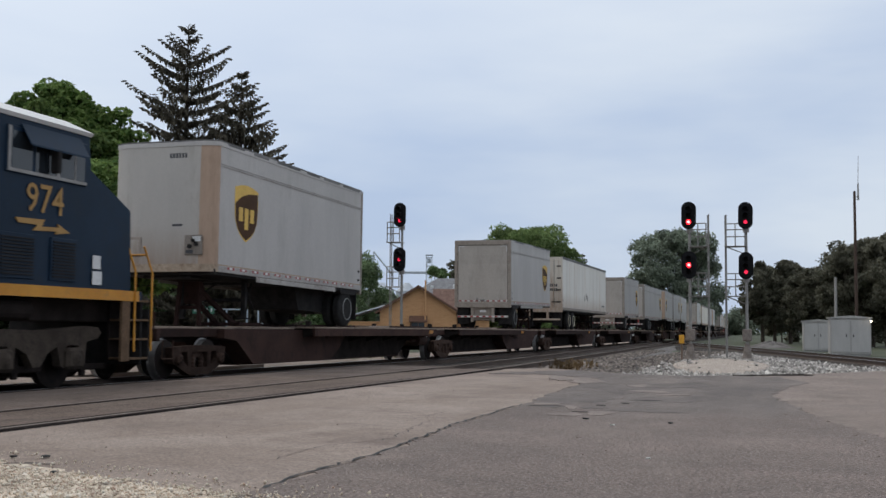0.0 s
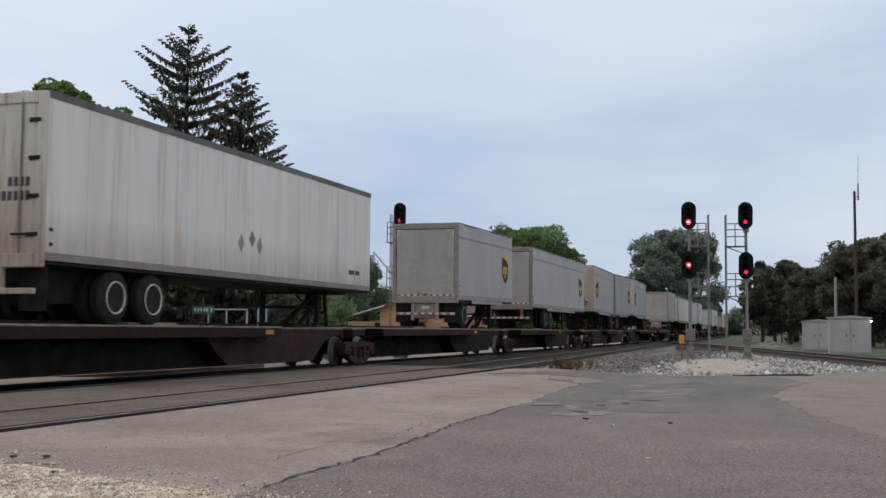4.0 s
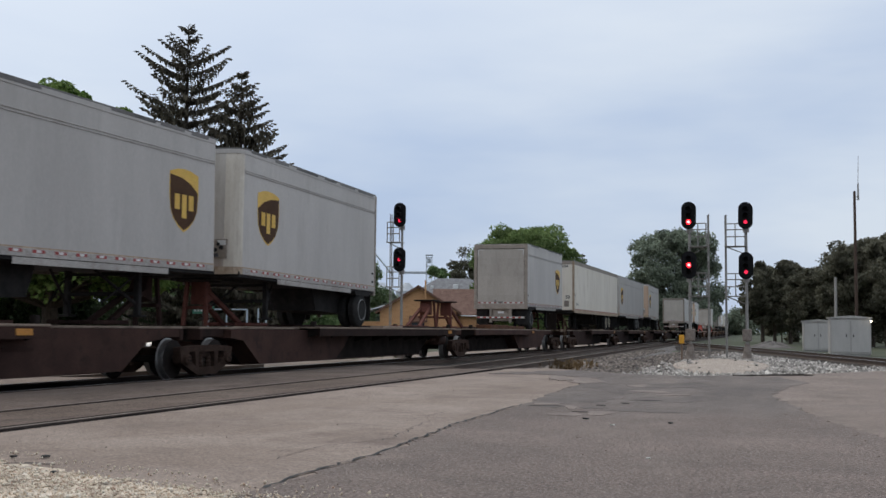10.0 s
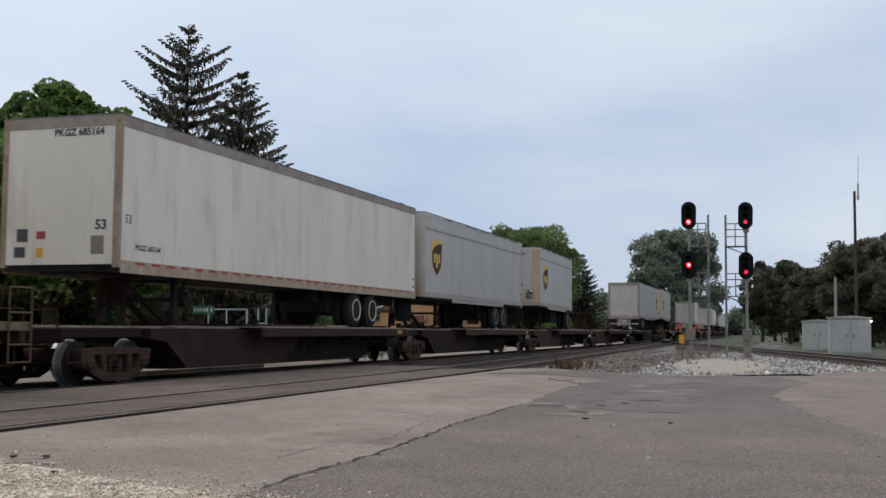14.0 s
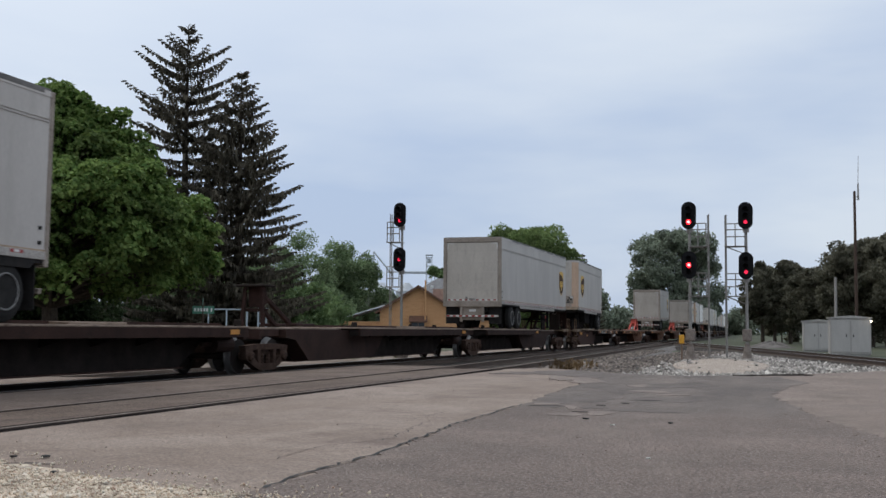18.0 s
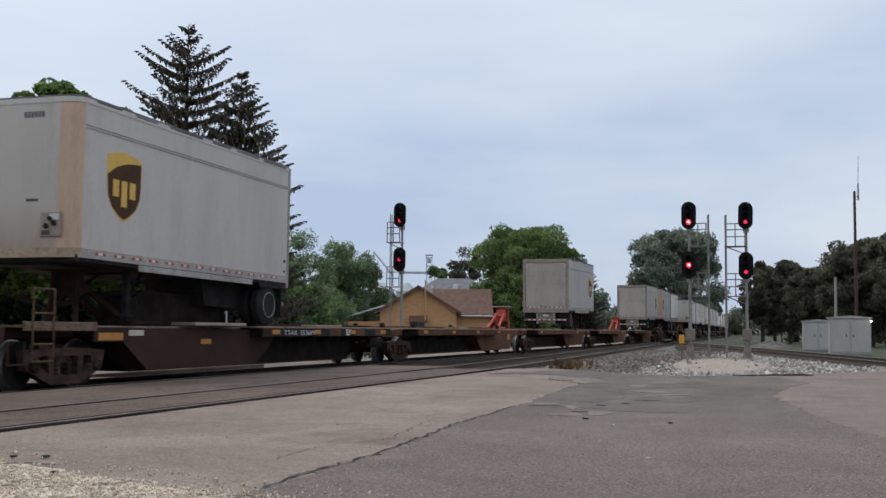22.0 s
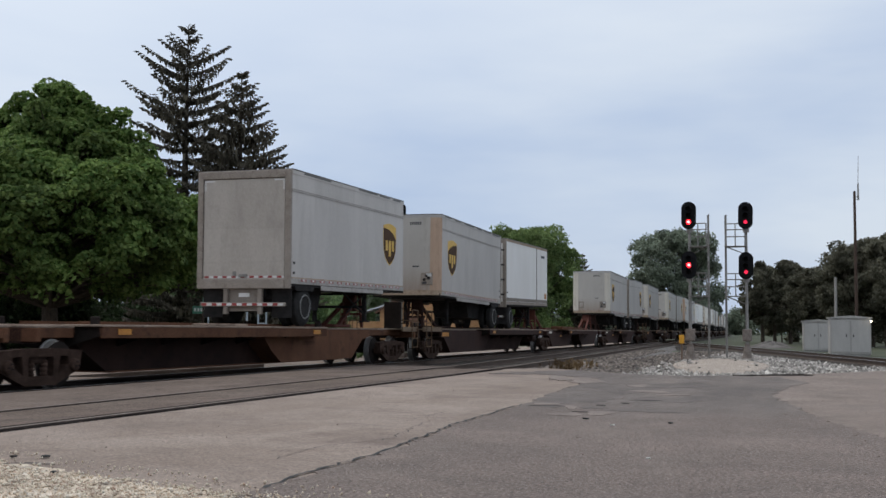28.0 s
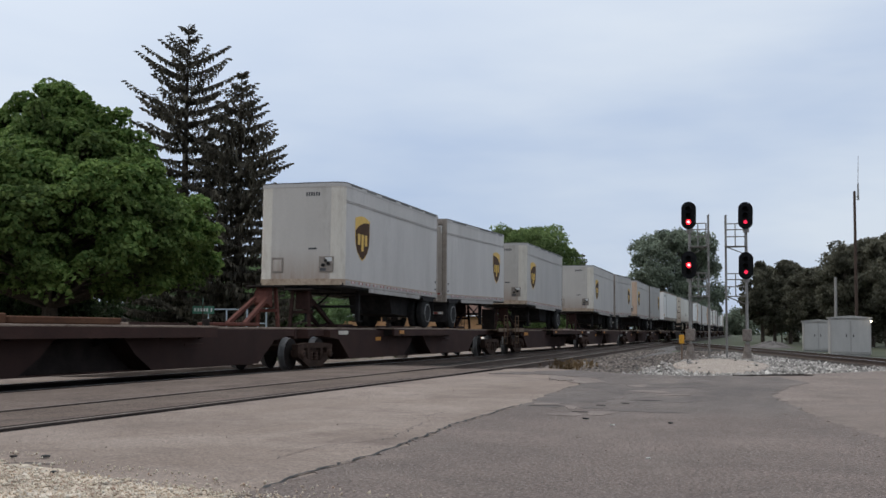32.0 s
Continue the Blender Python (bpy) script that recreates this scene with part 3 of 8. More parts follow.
def rail_pair(name, centre, length, step, label):
    """A track: two rails with head, web and foot, ties and bed. centre(s) gives a point and heading."""
    n = int(length / step)
    pts = [centre(i * step) for i in range(n + 1)]
    tr = thing(name, label, "railway track", kind="structure")
    for side in (-1, 1):
        for nm, prof, m in (("rail", ((-0.07, -0.17), (0.07, -0.17), (0.07, -0.15), (0.012, -0.13), (0.012, -0.04), (0.036, -0.03), (0.036, -0.003), (-0.036, -0.003), (-0.036, -0.03), (-0.012, -0.04), (-0.012, -0.13), (-0.07, -0.15)), M_RAILSIDE),
                            ("rail_head", ((-0.034, -0.004), (0.034, -0.004), (0.034, 0.0), (-0.034, 0.0)), M_RAILTOP)):
            s = Shape()
            k = len(prof)
            vs, fs = [], []
            for p, a in pts:
                nx, ny = -math.sin(a), math.cos(a)
                for o, z in prof:
                    q = side * (GAUGE / 2 + 0.035) + o
                    vs.append((p.x + nx * q, p.y + ny * q, z))
            for i in range(len(pts) - 1):
                for j in range(k):
                    fs.append((i * k + j, (i + 1) * k + j, (i + 1) * k + (j + 1) % k, i * k + (j + 1) % k))
            fs += [tuple(range(k)), tuple(range(len(pts) * k - k, len(pts) * k))]
            s.add(vs, fs)
            part(nm, s, M_RAILDULL if nm == "rail_head" and name == "track_near" else m, tr)
    return tr


def bed(name, centre, s0, s1, step, half, top, label):
    """A ballast bed with sloping shoulders."""
    s = Shape()
    n = int((s1 - s0) / step)
    prof = ((-half - 0.5, -0.35), (-half, top), (half, top), (half + 0.5, -0.35))
    vs, fs = [], []
    for i in range(n + 1):
        p, a = centre(s0 + i * step)
        for o, z in prof:
            vs.append((p.x - math.sin(a) * o, p.y + math.cos(a) * o, z))
    for i in range(n):
        for j in range(3):
            fs.append((i * 4 + j, (i + 1) * 4 + j, (i + 1) * 4 + j + 1, i * 4 + j + 1))
    s.add(vs, fs)
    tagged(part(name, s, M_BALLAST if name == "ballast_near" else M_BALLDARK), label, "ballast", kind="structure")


def ties(track, centre, s0, s1, single=300):
    m = Shape().box(-0.11, 0.11, -1.3, 1.3, -0.30, -0.165, 0.012).mesh("tie")
    m.materials.append(M_TIE)
    n = int((s1 - s0) / 0.52)
    rng = random.Random(5)
    for i in range(min(n, single)):
        p, a = centre(s0 + i * 0.52)
        o = new("tie", m)
        o.parent = track
        o.matrix_basis = Matrix.Translation((p.x, p.y, rng.uniform(-0.01, 0.008))) @ Matrix.Rotation(a + rng.uniform(-0.02, 0.02), 4, "Z")


def railway():
    near = lambda s: near_line(s - 40)
    far = lambda s: main_line(s - 40, Y_MAIN)
    cross = lambda s: (cross_line(s - 60), CROSS_DIR)
    t1 = rail_pair("track_near", near, 146, 2.0, "rusty steel rails of the empty nearer track")
    t2 = rail_pair("track_main", far, 900, 4.0, "steel rails of the track under the train")
    t3 = rail_pair("track_crossing", cross, 330, 6.0, "steel rails of the railway that crosses the main line")
    t2.matrix_basis = Matrix.Translation((0, 0, MAIN_Z))
    bed("ballast_near", near, 0, 130, 2.0, 1.75, -0.19, "grey ballast bed of the nearer track")
    bed("ballast_main", far, 0, 900, 4.0, 1.9, -0.185 + MAIN_Z, "grey ballast bed under the train")
    bed("ballast_crossing", cross, 5, 330, 6.0, 2.35, -0.195, "grey ballast bed of the crossing railway")
    ties(t1, near, 40 + ROAD_X1, 40 + 90, 126)
    ties(t2, far, 40 + ROAD_X1 - 1, 40 + 90, 120)
    ties(t3, cross, 20, 150, 210)


def gravel_island():
    """Pale limestone laid round the signal masts, with loose ballast lumps on it."""
    rng = np.random.default_rng(4)
    inner = [(28.0, 5.95), (27.2, 5.3), (26.1, 4.5), (25.35, 3.8), (25.0, 2.6), (25.6, 1.4), (27.0, 0.2), (28.7, -0.85), (30.8, -2.1), (36, -5.0)]
    outer = [(62, 7.6), (50, 7.0), (40, 6.5), (34, 6.15), (30, 5.95)]
    # right rim follows the crossing railway
    rim = []
    for s in (-4, 4, 10, 16, 21):
        p = cross_line(s)
        rim.append((p.x - math.sin(CROSS_DIR) * 2.6, p.y + math.cos(CROSS_DIR) * 2.6))
    poly = inner + rim + outer
    sh = Shape()
    sh.prism_z(poly, -0.34, -0.16)
    tagged(part("gravel_bed", sh, M_BALLAST), "grey crushed stone between the two railways", "gravel", kind="structure")
    # pale worn pad of fine limestone round the masts
    pad = []
    for k in range(40):
        w = 2 * math.pi * k / 40
        pad.append((35.5 + 8.0 * math.cos(w) * (1 + 0.06 * math.sin(5 * w)), 2.4 + 1.5 * math.sin(w) * (1 + 0.08 * math.cos(4 * w)) + 0.5 * math.cos(w)))
    ps = Shape()
    n = len(pad)
    vs = [(x, y, -0.17) for x, y in pad] + [(35.5 + (x - 35.5) * 0.86, 2.4 + (y - 2.4) * 0.86, -0.035) for x, y in pad]
    ps.add(vs, [(i, (i + 1) % n, n + (i + 1) % n, n + i) for i in range(n)] + [tuple(range(n, 2 * n))])
    M_PAD = mat("packed_sandy_limestone", (0.31, 0.255, 0.21), (0.42, 0.36, 0.305), 1.6, 0.95, bump=0.8, fine=16, c3=(0.23, 0.19, 0.16), grain=0.7)
    tagged(part("limestone_pad", ps, M_PAD), "pale packed limestone pad round the signal masts", "gravel", kind="structure")

    def inside(x, y):
        c = False
        for (x0, y0), (x1, y1) in zip(poly, poly[1:] + poly[:1]):
            if (y0 > y) != (y1 > y) and x < (x1 - x0) * (y - y0) / (y1 - y0) + x0:
                c = not c
        return c

    pts = []
    while len(pts) < 15000:
        x, y = 25 + 50 * rng.random() ** 1.6, rng.uniform(-5, 6)
        if inside(x, y) and ((x - 35.5) / 7.4) ** 2 + ((y - 2.4 - (x - 35.5) * 0.06) / 1.35) ** 2 > rng.uniform(0.85, 1.1) * (0.3 if rng.random() < 0.012 else 1.0):
            pts.append((x, y, -0.145 + 0.05 * rng.random() + (0.09 if ((x - 35.5) / 7.4) ** 2 + ((y - 2.4 - (x - 35.5) * 0.06) / 1.35) ** 2 < 0.7 else 0.0)))
    pts = np.array(pts)
    # darker, finer stones spill from the track over the rim beside it
    dark = pts[:, 1] + rng.normal(0, 0.35, len(pts)) > 3.9 - (pts[:, 0] - 26) * 0.02
    dk = pts[dark]
    me = stones_mesh("dark_ballast_stones", dk, rng.uniform(0.03, 0.085, len(dk)), rng)
    me.materials.append(M_SHOULDER)
    tagged(new("dark_ballast_stones", me), "brownish dark ballast stones beside the track", "ballast", kind="stuff")
    pts = pts[~dark]
    me = stones_mesh("ballast_stones", pts, rng.uniform(0.04, 0.12, len(pts)), rng)
    me.materials.append(M_STONE)
    tagged(new("ballast_stones", me), "loose grey and white ballast stones", "ballast", kind="stuff")
    # loose stones on the shoulder of the nearer track
    sx = 27 + 38 * rng.random(5200) ** 1.3
    sy = rng.uniform(5.6, 6.95, 5200) + np.array([near_line(v)[0].y - Y_NEAR for v in sx])
    sh_pts = np.stack([sx, sy, np.full(5200, -0.19) + 0.04 * rng.random(5200) - np.clip(6.2 - sy, 0, 1) * 0.1], 1)
    me = stones_mesh("shoulder_stones", sh_pts, rng.uniform(0.03, 0.085, 5200), rng)
    me.materials.append(M_SHOULDER)
    tagged(new("shoulder_stones", me), "dark brownish ballast stones on the track shoulder", "ballast", kind="stuff")
    # fine pale gravel spilled at the pavement's near corner
    tri = ragged([(-7.5, 5.2), (-5.0, 6.5), (-1.0, 6.95), (3.0, 6.95), (6.75, 5.5), (6.1, 3.95), (5.9, 3.05), (5.4, 2.2), (3.0, 2.4), (-2.0, 3.6), (-6.0, 4.0), (-7.5, 5.2)], 0.12, 0.06, 9)
    gs = Shape()
    gs.prism_z(tri[:-1], -0.03, -0.008)
    tagged(part("gravel_verge", gs, M_GRAVEL), "pale loose gravel at the edge of the paving", "gravel", kind="structure")
    p2 = []
    while len(p2) < 9000:
        x, y = rng.uniform(4.5, 7.4), rng.uniform(1.8, 6.2)
        lim = 6.75 if y > 5.4 else 5.75 + (y - 2.2) * 0.26
        if x < lim - 0.02 or (rng.random() < 0.10 and x < lim + 0.45):
            p2.append((x, y, 0.0))
    p2 = np.array(p2)
    me = stones_mesh("gravel_stones", p2, rng.uniform(0.004, 0.015, len(p2)) * (1 + (rng.random(len(p2)) < 0.04)), rng)
    me.materials.append(M_GRAVEL)
    tagged(new("gravel_stones", me), "pale loose gravel stones", "gravel", kind="stuff")
    # chips scattered over the asphalt
    p3 = np.stack([6 + 18 * rng.random(420) ** 1.3, rng.uniform(-4, 6.8, 420), np.full(420, 0.0)], 1)
    me = stones_mesh("stone_chips", p3, rng.uniform(0.003, 0.011, 420), rng)
    me.materials.append(M_PAVE)
    tagged(new("stone_chips", me), "stone chips scattered over the asphalt", "gravel", kind="stuff")


def gravel_heap():
    """A low heap of grey stone beyond the crossing railway."""
    s = Shape()
    rng = random.Random(8)
    n, rows = 22, [(1.0, 0.0), (0.72, 0.22), (0.42, 0.42), (0.12, 0.55)]
    vs = [(2.4 * r * math.cos(6.283 * k / n) * rng.uniform(0.9, 1.1), 1.9 * r * math.sin(6.283 * k / n) * rng.uniform(0.9, 1.1), z * rng.uniform(0.85, 1.1)) for r, z in rows for k in range(n)]
    fs = [(i * n + k, i * n + (k + 1) % n, (i + 1) * n + (k + 1) % n, (i + 1) * n + k) for i in range(3) for k in range(n)] + [tuple(range(3 * n, 4 * n))]
    s.add(vs, fs)
    tagged(part("gravel_heap", s, M_BALLAST, at=pose(96, 2.4, -0.34)), "low heap of grey gravel beside the railway", "gravel", kind="structure")


def weeds(x, y, n, spread, height, material, seed, label):
    rng = np.random.default_rng(seed)
    q = []
    for i in range(n):
        bx, by = x + rng.normal(0, spread), y + rng.normal(0, spread * 0.6)
        hh = height * rng.uniform(0.4, 1.1)
        w = rng.uniform(0, 6.28)
        d, s = np.array([math.cos(w), math.sin(w), 0]) * 0.012, np.array([rng.normal(0, 0.25), rng.normal(0, 0.25), 1.0]) * hh
        o = np.array([bx, by, -0.17])
        q.append([o - d, o + d, o + s + d * 0.3, o + s - d * 0.3])
        for k in range(3):
            c = o + s * rng.uniform(0.5, 1.0)
            a = rng.normal(0, 0.04, 3)
            b = rng.normal(0, 0.03, 3)
            q.append([c, c + b, c + a + b, c + a])
    me = quad_mesh("weeds", np.array(q))
    me.materials.append(material)
    tagged(new("weeds", me), label, "weeds", kind="stuff")


ground()
pavement()
M_WHITELITTER = mat("dirty_paper", (0.55, 0.54, 0.51), (0.66, 0.65, 0.62), 20, 0.8, bump=0.1)
flaked_paving()
flangeways()
verge()
cracks()
railway()
gravel_island()
gravel_heap()
M_DRY = leaf_mat("dry_weed", (0.10, 0.065, 0.035), (0.22, 0.15, 0.08), 0.3)
M_GREENWEED = leaf_mat("green_weed", (0.05, 0.09, 0.03), (0.12, 0.17, 0.06), 0.3)
weeds(29.3, 5.95, 90, 0.35, 0.36, M_DRY, 3, "dry brown weeds beside the track")
weeds(31.2, 6.0, 40, 0.5, 0.3, M_DRY, 4, "dry brown weeds beside the track")
weeds(39.5, 16.9, 420, 1.3, 0.3, M_GREENWEED, 5, "green weeds beyond the train")


# ---- signals ----
M_BLACK = mat("signal_black", (0.006, 0.006, 0.007), (0.011, 0.011, 0.012), 5, 0.75, bump=0.05, spec=0.15)
M_ALU = mat("weathered_aluminium", (0.24, 0.225, 0.21), (0.33, 0.315, 0.295), 3, 0.5, 0.5, bump=0.1, c3=(0.28, 0.26, 0.24))
M_GALV = mat("galvanised_steel", (0.215, 0.20, 0.185), (0.30, 0.285, 0.265), 6, 0.5, 0.4, bump=0.08)
M_RUSTY = mat("rusty_steel", (0.16, 0.10, 0.07), (0.25, 0.17, 0.12), 8, 0.8, 0.1)
M_CASTBASE = mat("weathered_cast_base", (0.17, 0.14, 0.12), (0.27, 0.23, 0.20), 6, 0.85, bump=0.2, c3=(0.13, 0.09, 0.07))
M_YELLOW = mat("yellow_paint", (0.66, 0.31, 0.02), (0.75, 0.38, 0.04), 6, 0.5)
M_RED_LAMP = glow_mat("red_signal_lamp", (1.0, 0.012, 0.025), 3.2)
M_RED_CORE = glow_mat("red_signal_lamp_core", (1.0, 0.13, 0.13), 9.0)
M_RED_LAMP_DIM = glow_mat("red_signal_lamp_seen_aslant", (1.0, 0.03, 0.09), 1.15)
M_CONC = mat("concrete", (0.32, 0.31, 0.29), (0.42, 0.41, 0.39), 3, 0.9)


def signal_mast(x, y, heads, ladder_dx, ladder_dy, top, bright, label, box=True, pipe=0.062):
    """A colour-light signal: mast, oval-backed heads with hooded lamps, ladder, caged platforms, base and case."""
    t = thing("railway_signal", label, "railway signal", "railway signals", at=pose(x, y, 0))
    part("mast", Shape().tube((0, 0, 0.0), (0, 0, top - 0.35), pipe, pipe * 0.85, 14), M_ALU, t, smooth=False)
    part("base", Shape().box(-0.25, 0.25, -0.25, 0.25, -0.25, -0.04, 0.03).tube((0, 0, -0.05), (0, 0, 0.5), 0.20, 0.10, 12), M_CASTBASE, t, "tapered rusty cast base")
    if box:
        part("relay_case", Shape().box(-0.16, 0.16, -0.17, 0.17, 0.60, 1.06, 0.03), M_CASTBASE, t, "grey relay case on the mast")
    for hz, lamp in heads:
        # the board faces the camera side, -x
        n = 24
        out = []
        for k in range(n):
            w = 2 * math.pi * k / n
            out.append((0.275 * math.cos(w), (0.275 * math.sin(w)) + (0.245 if math.sin(w) > 0 else -0.245)))
        b = Shape().prism_x([(p, q + hz) for p, q in out], -0.34, -0.30)
        board = part("backboard", b, M_BLACK, t, "black oval backboard")
        part("housing", Shape().box(-0.30, -0.12, -0.2, 0.2, hz - 0.38, hz + 0.38, 0.05), M_BLACK, board)
        part("bracket", Shape().box(-0.15, 0.06, -0.05, 0.05, hz - 0.5, hz - 0.4, 0.01).tube((0, 0, hz - 0.62), (0, 0, hz - 0.42), 0.12, 0.12, 12), M_ALU, board)
        for lz in (0.25, 0.0, -0.25):
            hood = Shape()
            vs, fs = [], []
            m = 15
            for k in range(m):
                w = math.pi * (-0.12 + 1.24 * k / (m - 1))
                for xx, rr in ((-0.34, 0.115), (-0.60, 0.105), (-0.60, 0.095), (-0.34, 0.105)):
                    vs.append((xx, rr * math.cos(w), hz + lz + rr * math.sin(w)))
            for k in range(m - 1):
                for j in range(4):
                    fs.append((k * 4 + j, k * 4 + (j + 1) % 4, (k + 1) * 4 + (j + 1) % 4, (k + 1) * 4 + j))
            hood.add(vs, fs)
            part("hood", hood, M_BLACK, board)
            lit = abs(lz - lamp) < 0.01
            k = 1.0 if bright or not lit else 0.72
            lens = Shape().lathe([(0.0, 0.10 * k), (0.02, 0.09 * k), (0.035, 0.05 * k)], n=16)
            lm = M_RED_LAMP if (lit and bright) else M_RED_LAMP_DIM if lit else M_BLACK
            part("lens", lens, lm, board, "red lamp, lit" if lit else "dark lens", at=pose(-0.345, 0, hz + lz, 0, 0, 90))
            if lit and bright:
                core = Shape().lathe([(0.03, 0.055), (0.042, 0.045)], n=12)
                part("lamp_core", core, M_RED_CORE, board, "bright middle of the lit lamp", at=pose(-0.345, 0, hz + lz, 0, 0, 90))
    # ladder beside the mast
    lx, ly = ladder_dx, ladder_dy
    for o in (-0.13, 0.13):
        part("ladder_rail", Shape().tube((lx + o * 1.4, ly + o * 0.25, -0.1), (lx + o * 1.4, ly + o * 0.25, top - 0.35), 0.022, n=6), M_GALV, t)
    for i in range(int((top - 0.6) / 0.32)):
        z = 0.25 + i * 0.32
        part("rung", Shape().tube((lx - 0.18, ly - 0.03, z), (lx + 0.18, ly + 0.03, z), 0.012, n=5), M_GALV, t)
    for hz, lamp in heads:
        z0 = hz - 1.15
        sy = ly * 0.5
        y0, y1 = min(0, ly) - 0.02, max(0, ly) + 0.02
        pl = part("platform", Shape().box(-0.28, 0.28, y0, y1, z0 - 0.03, z0, 0.008), M_GALV, t, "steel grating platform")
        part("brace", Shape().tube((0, 0, z0 - 0.32), (0, ly * 0.9, z0 - 0.04), 0.02, n=6), M_GALV, pl)
        for yy in (y0 + 0.05, sy, y1 - 0.05):
            part("railing_post", Shape().tube((-0.26, yy, z0), (-0.26, yy, z0 + 0.85), 0.022, n=6), M_GALV, pl)
        for zz in (0.35, 0.62, 0.85):
            part("railing_bar", Shape().tube((-0.26, y0 + 0.05, z0 + zz), (-0.26, y1 - 0.05, z0 + zz), 0.022, n=6), M_GALV, pl)
    return t


signal_mast(42.9, 3.99, [(5.31, -0.25), (3.44, 0.0)], 0.4, -0.66, 5.75, True, "grey signal mast with two black heads showing bright red")
signal_mast(44.3, 1.99, [(5.40, -0.25), (3.48, -0.25)], 0.3, 0.78, 5.85, False, "grey signal mast with two black heads showing dim red")
signal_mast(45.1, 16.35, [(5.85, -0.25), (3.93, 0.0)], 0.3, 0.62, 6.3, False, "grey signal mast standing behind the train, red lamps")
cb = thing("junction_box", "small yellow box on a post beside the signal", "junction box", at=pose(42.6, 4.28, 0))
part("case", Shape().box(-0.1, 0.1, -0.09, 0.09, 0.5, 0.83, 0.02), M_YELLOW, cb)
part("post", Shape().tube((0, 0, -0.2), (0, 0, 0.51), 0.03, n=8), M_RUSTY, cb)


# ---- relay cabinets, poles ----
M_CAB = mat("cabinet_grey_paint", (0.375, 0.35, 0.325), (0.45, 0.424, 0.396), 1.5, 0.5, bump=0.0, grain=0.08, c3=(0.34, 0.33, 0.32), stretch=(1, 1, 0.3))
M_POLE = mat("pole_wood", (0.055, 0.035, 0.027), (0.095, 0.06, 0.045), 3, 0.9, bump=0.5, stretch=(5, 5, 0.6))


M_CABDOOR = mat("cabinet_door_paint", (0.405, 0.383, 0.36), (0.475, 0.45, 0.425), 1.5, 0.5, bump=0.0, grain=0.08, stretch=(1, 1, 0.3))


def cabinet(x, y, w, d, h, turn, label):
    t = thing("relay_cabinet", label, "relay cabinet", "relay cabinets", at=pose(x, y, -0.34, 0, 0, turn))
    part("body", Shape().box(0, d, -w, 0, 0.08, h, 0.02), M_CAB, t)
    part("plinth", Shape().box(0.06, d - 0.06, -w + 0.06, -0.06, 0, 0.08), M_CONC, t)
    roof = Shape().prism_x([(0.08, h), (0.08, h + 0.05), (-w / 2, h + 0.16), (-w - 0.08, h + 0.05), (-w - 0.08, h)], -0.08, d + 0.08)
    part("roof", roof, M_CAB, t)
    for k in range(2):
        y1 = -0.08 - k * (w / 2 - 0.04)
        dr = part("door", Shape().box(-0.035, 0.0, y1 - w / 2 + 0.12, y1, 0.2, h - 0.12, 0.012), M_CABDOOR, t)
        part("handle", Shape().box(-0.075, -0.035, y1 - 0.14 - (0 if k else w / 2 - 0.42), y1 - 0.09 - (0 if k else w / 2 - 0.42), h * 0.5, h * 0.5 + 0.16, 0.01), M_BLACK, dr, "black door handle")
    return t


cabinet(66.5, -1.52, 2.16, 2.0, 2.10, 2, "pale grey steel relay cabinet with two doors")
cabinet(79.0, -0.10, 1.9, 1.8, 2.02, 2, "smaller pale grey steel relay cabinet")
lamp_t = thing("cabinet_lamp", "small lit white lamp on the cabinet corner", "lamp", at=pose(66.35, -3.68, 1.60))
part("bulb", Shape().lathe([(-0.05, 0.02), (-0.03, 0.06), (0.03, 0.06), (0.05, 0.02)], n=12), glow_mat("white_lamp", (1, 0.86, 0.66), 6), lamp_t)
part("arm", Shape().box(-0.02, 0.14, -0.02, 0.02, -0.09, -0.05), M_BLACK, lamp_t)
ap = thing("antenna_pole", "tall brown wooden pole with a thin white aerial", "pole", at=pose(84.9, -3.75, -0.34))
part("pole", Shape().tube((0, 0, 0), (0.05, 0.0, 11.45), 0.125, 0.09, 12), M_POLE, ap)
part("aerial", Shape().tube((0, -0.25, 10.8), (0, -0.25, 12.0), 0.07, 0.05, 8).tube((0, -0.25, 12.0), (0, -0.3, 14.0), 0.025, 0.012, 6), M_GALV, ap)
part("aerial_arm", Shape().box(-0.03, 0.03, -0.28, 0.05, 11.0, 11.06).box(-0.03, 0.03, -0.28, 0.05, 10.85, 10.9), M_GALV, ap)
sp = thing("wooden_pole", "short grey weathered wooden pole", "pole", at=pose(80.3, -2.2, -0.34))
part("pole", Shape().tube((0, 0, 0), (0.02, -0.03, 5.05), 0.105, 0.085, 10), mat("grey_wood", (0.25, 0.23, 0.21), (0.34, 0.32, 0.3), 3, 0.9, stretch=(5, 5, 0.6)), sp)


# ---- trees ----
def limb(s, p, q, r0, r1, n=7):
    s.tube(p, q, r0, r1, n, caps=False)


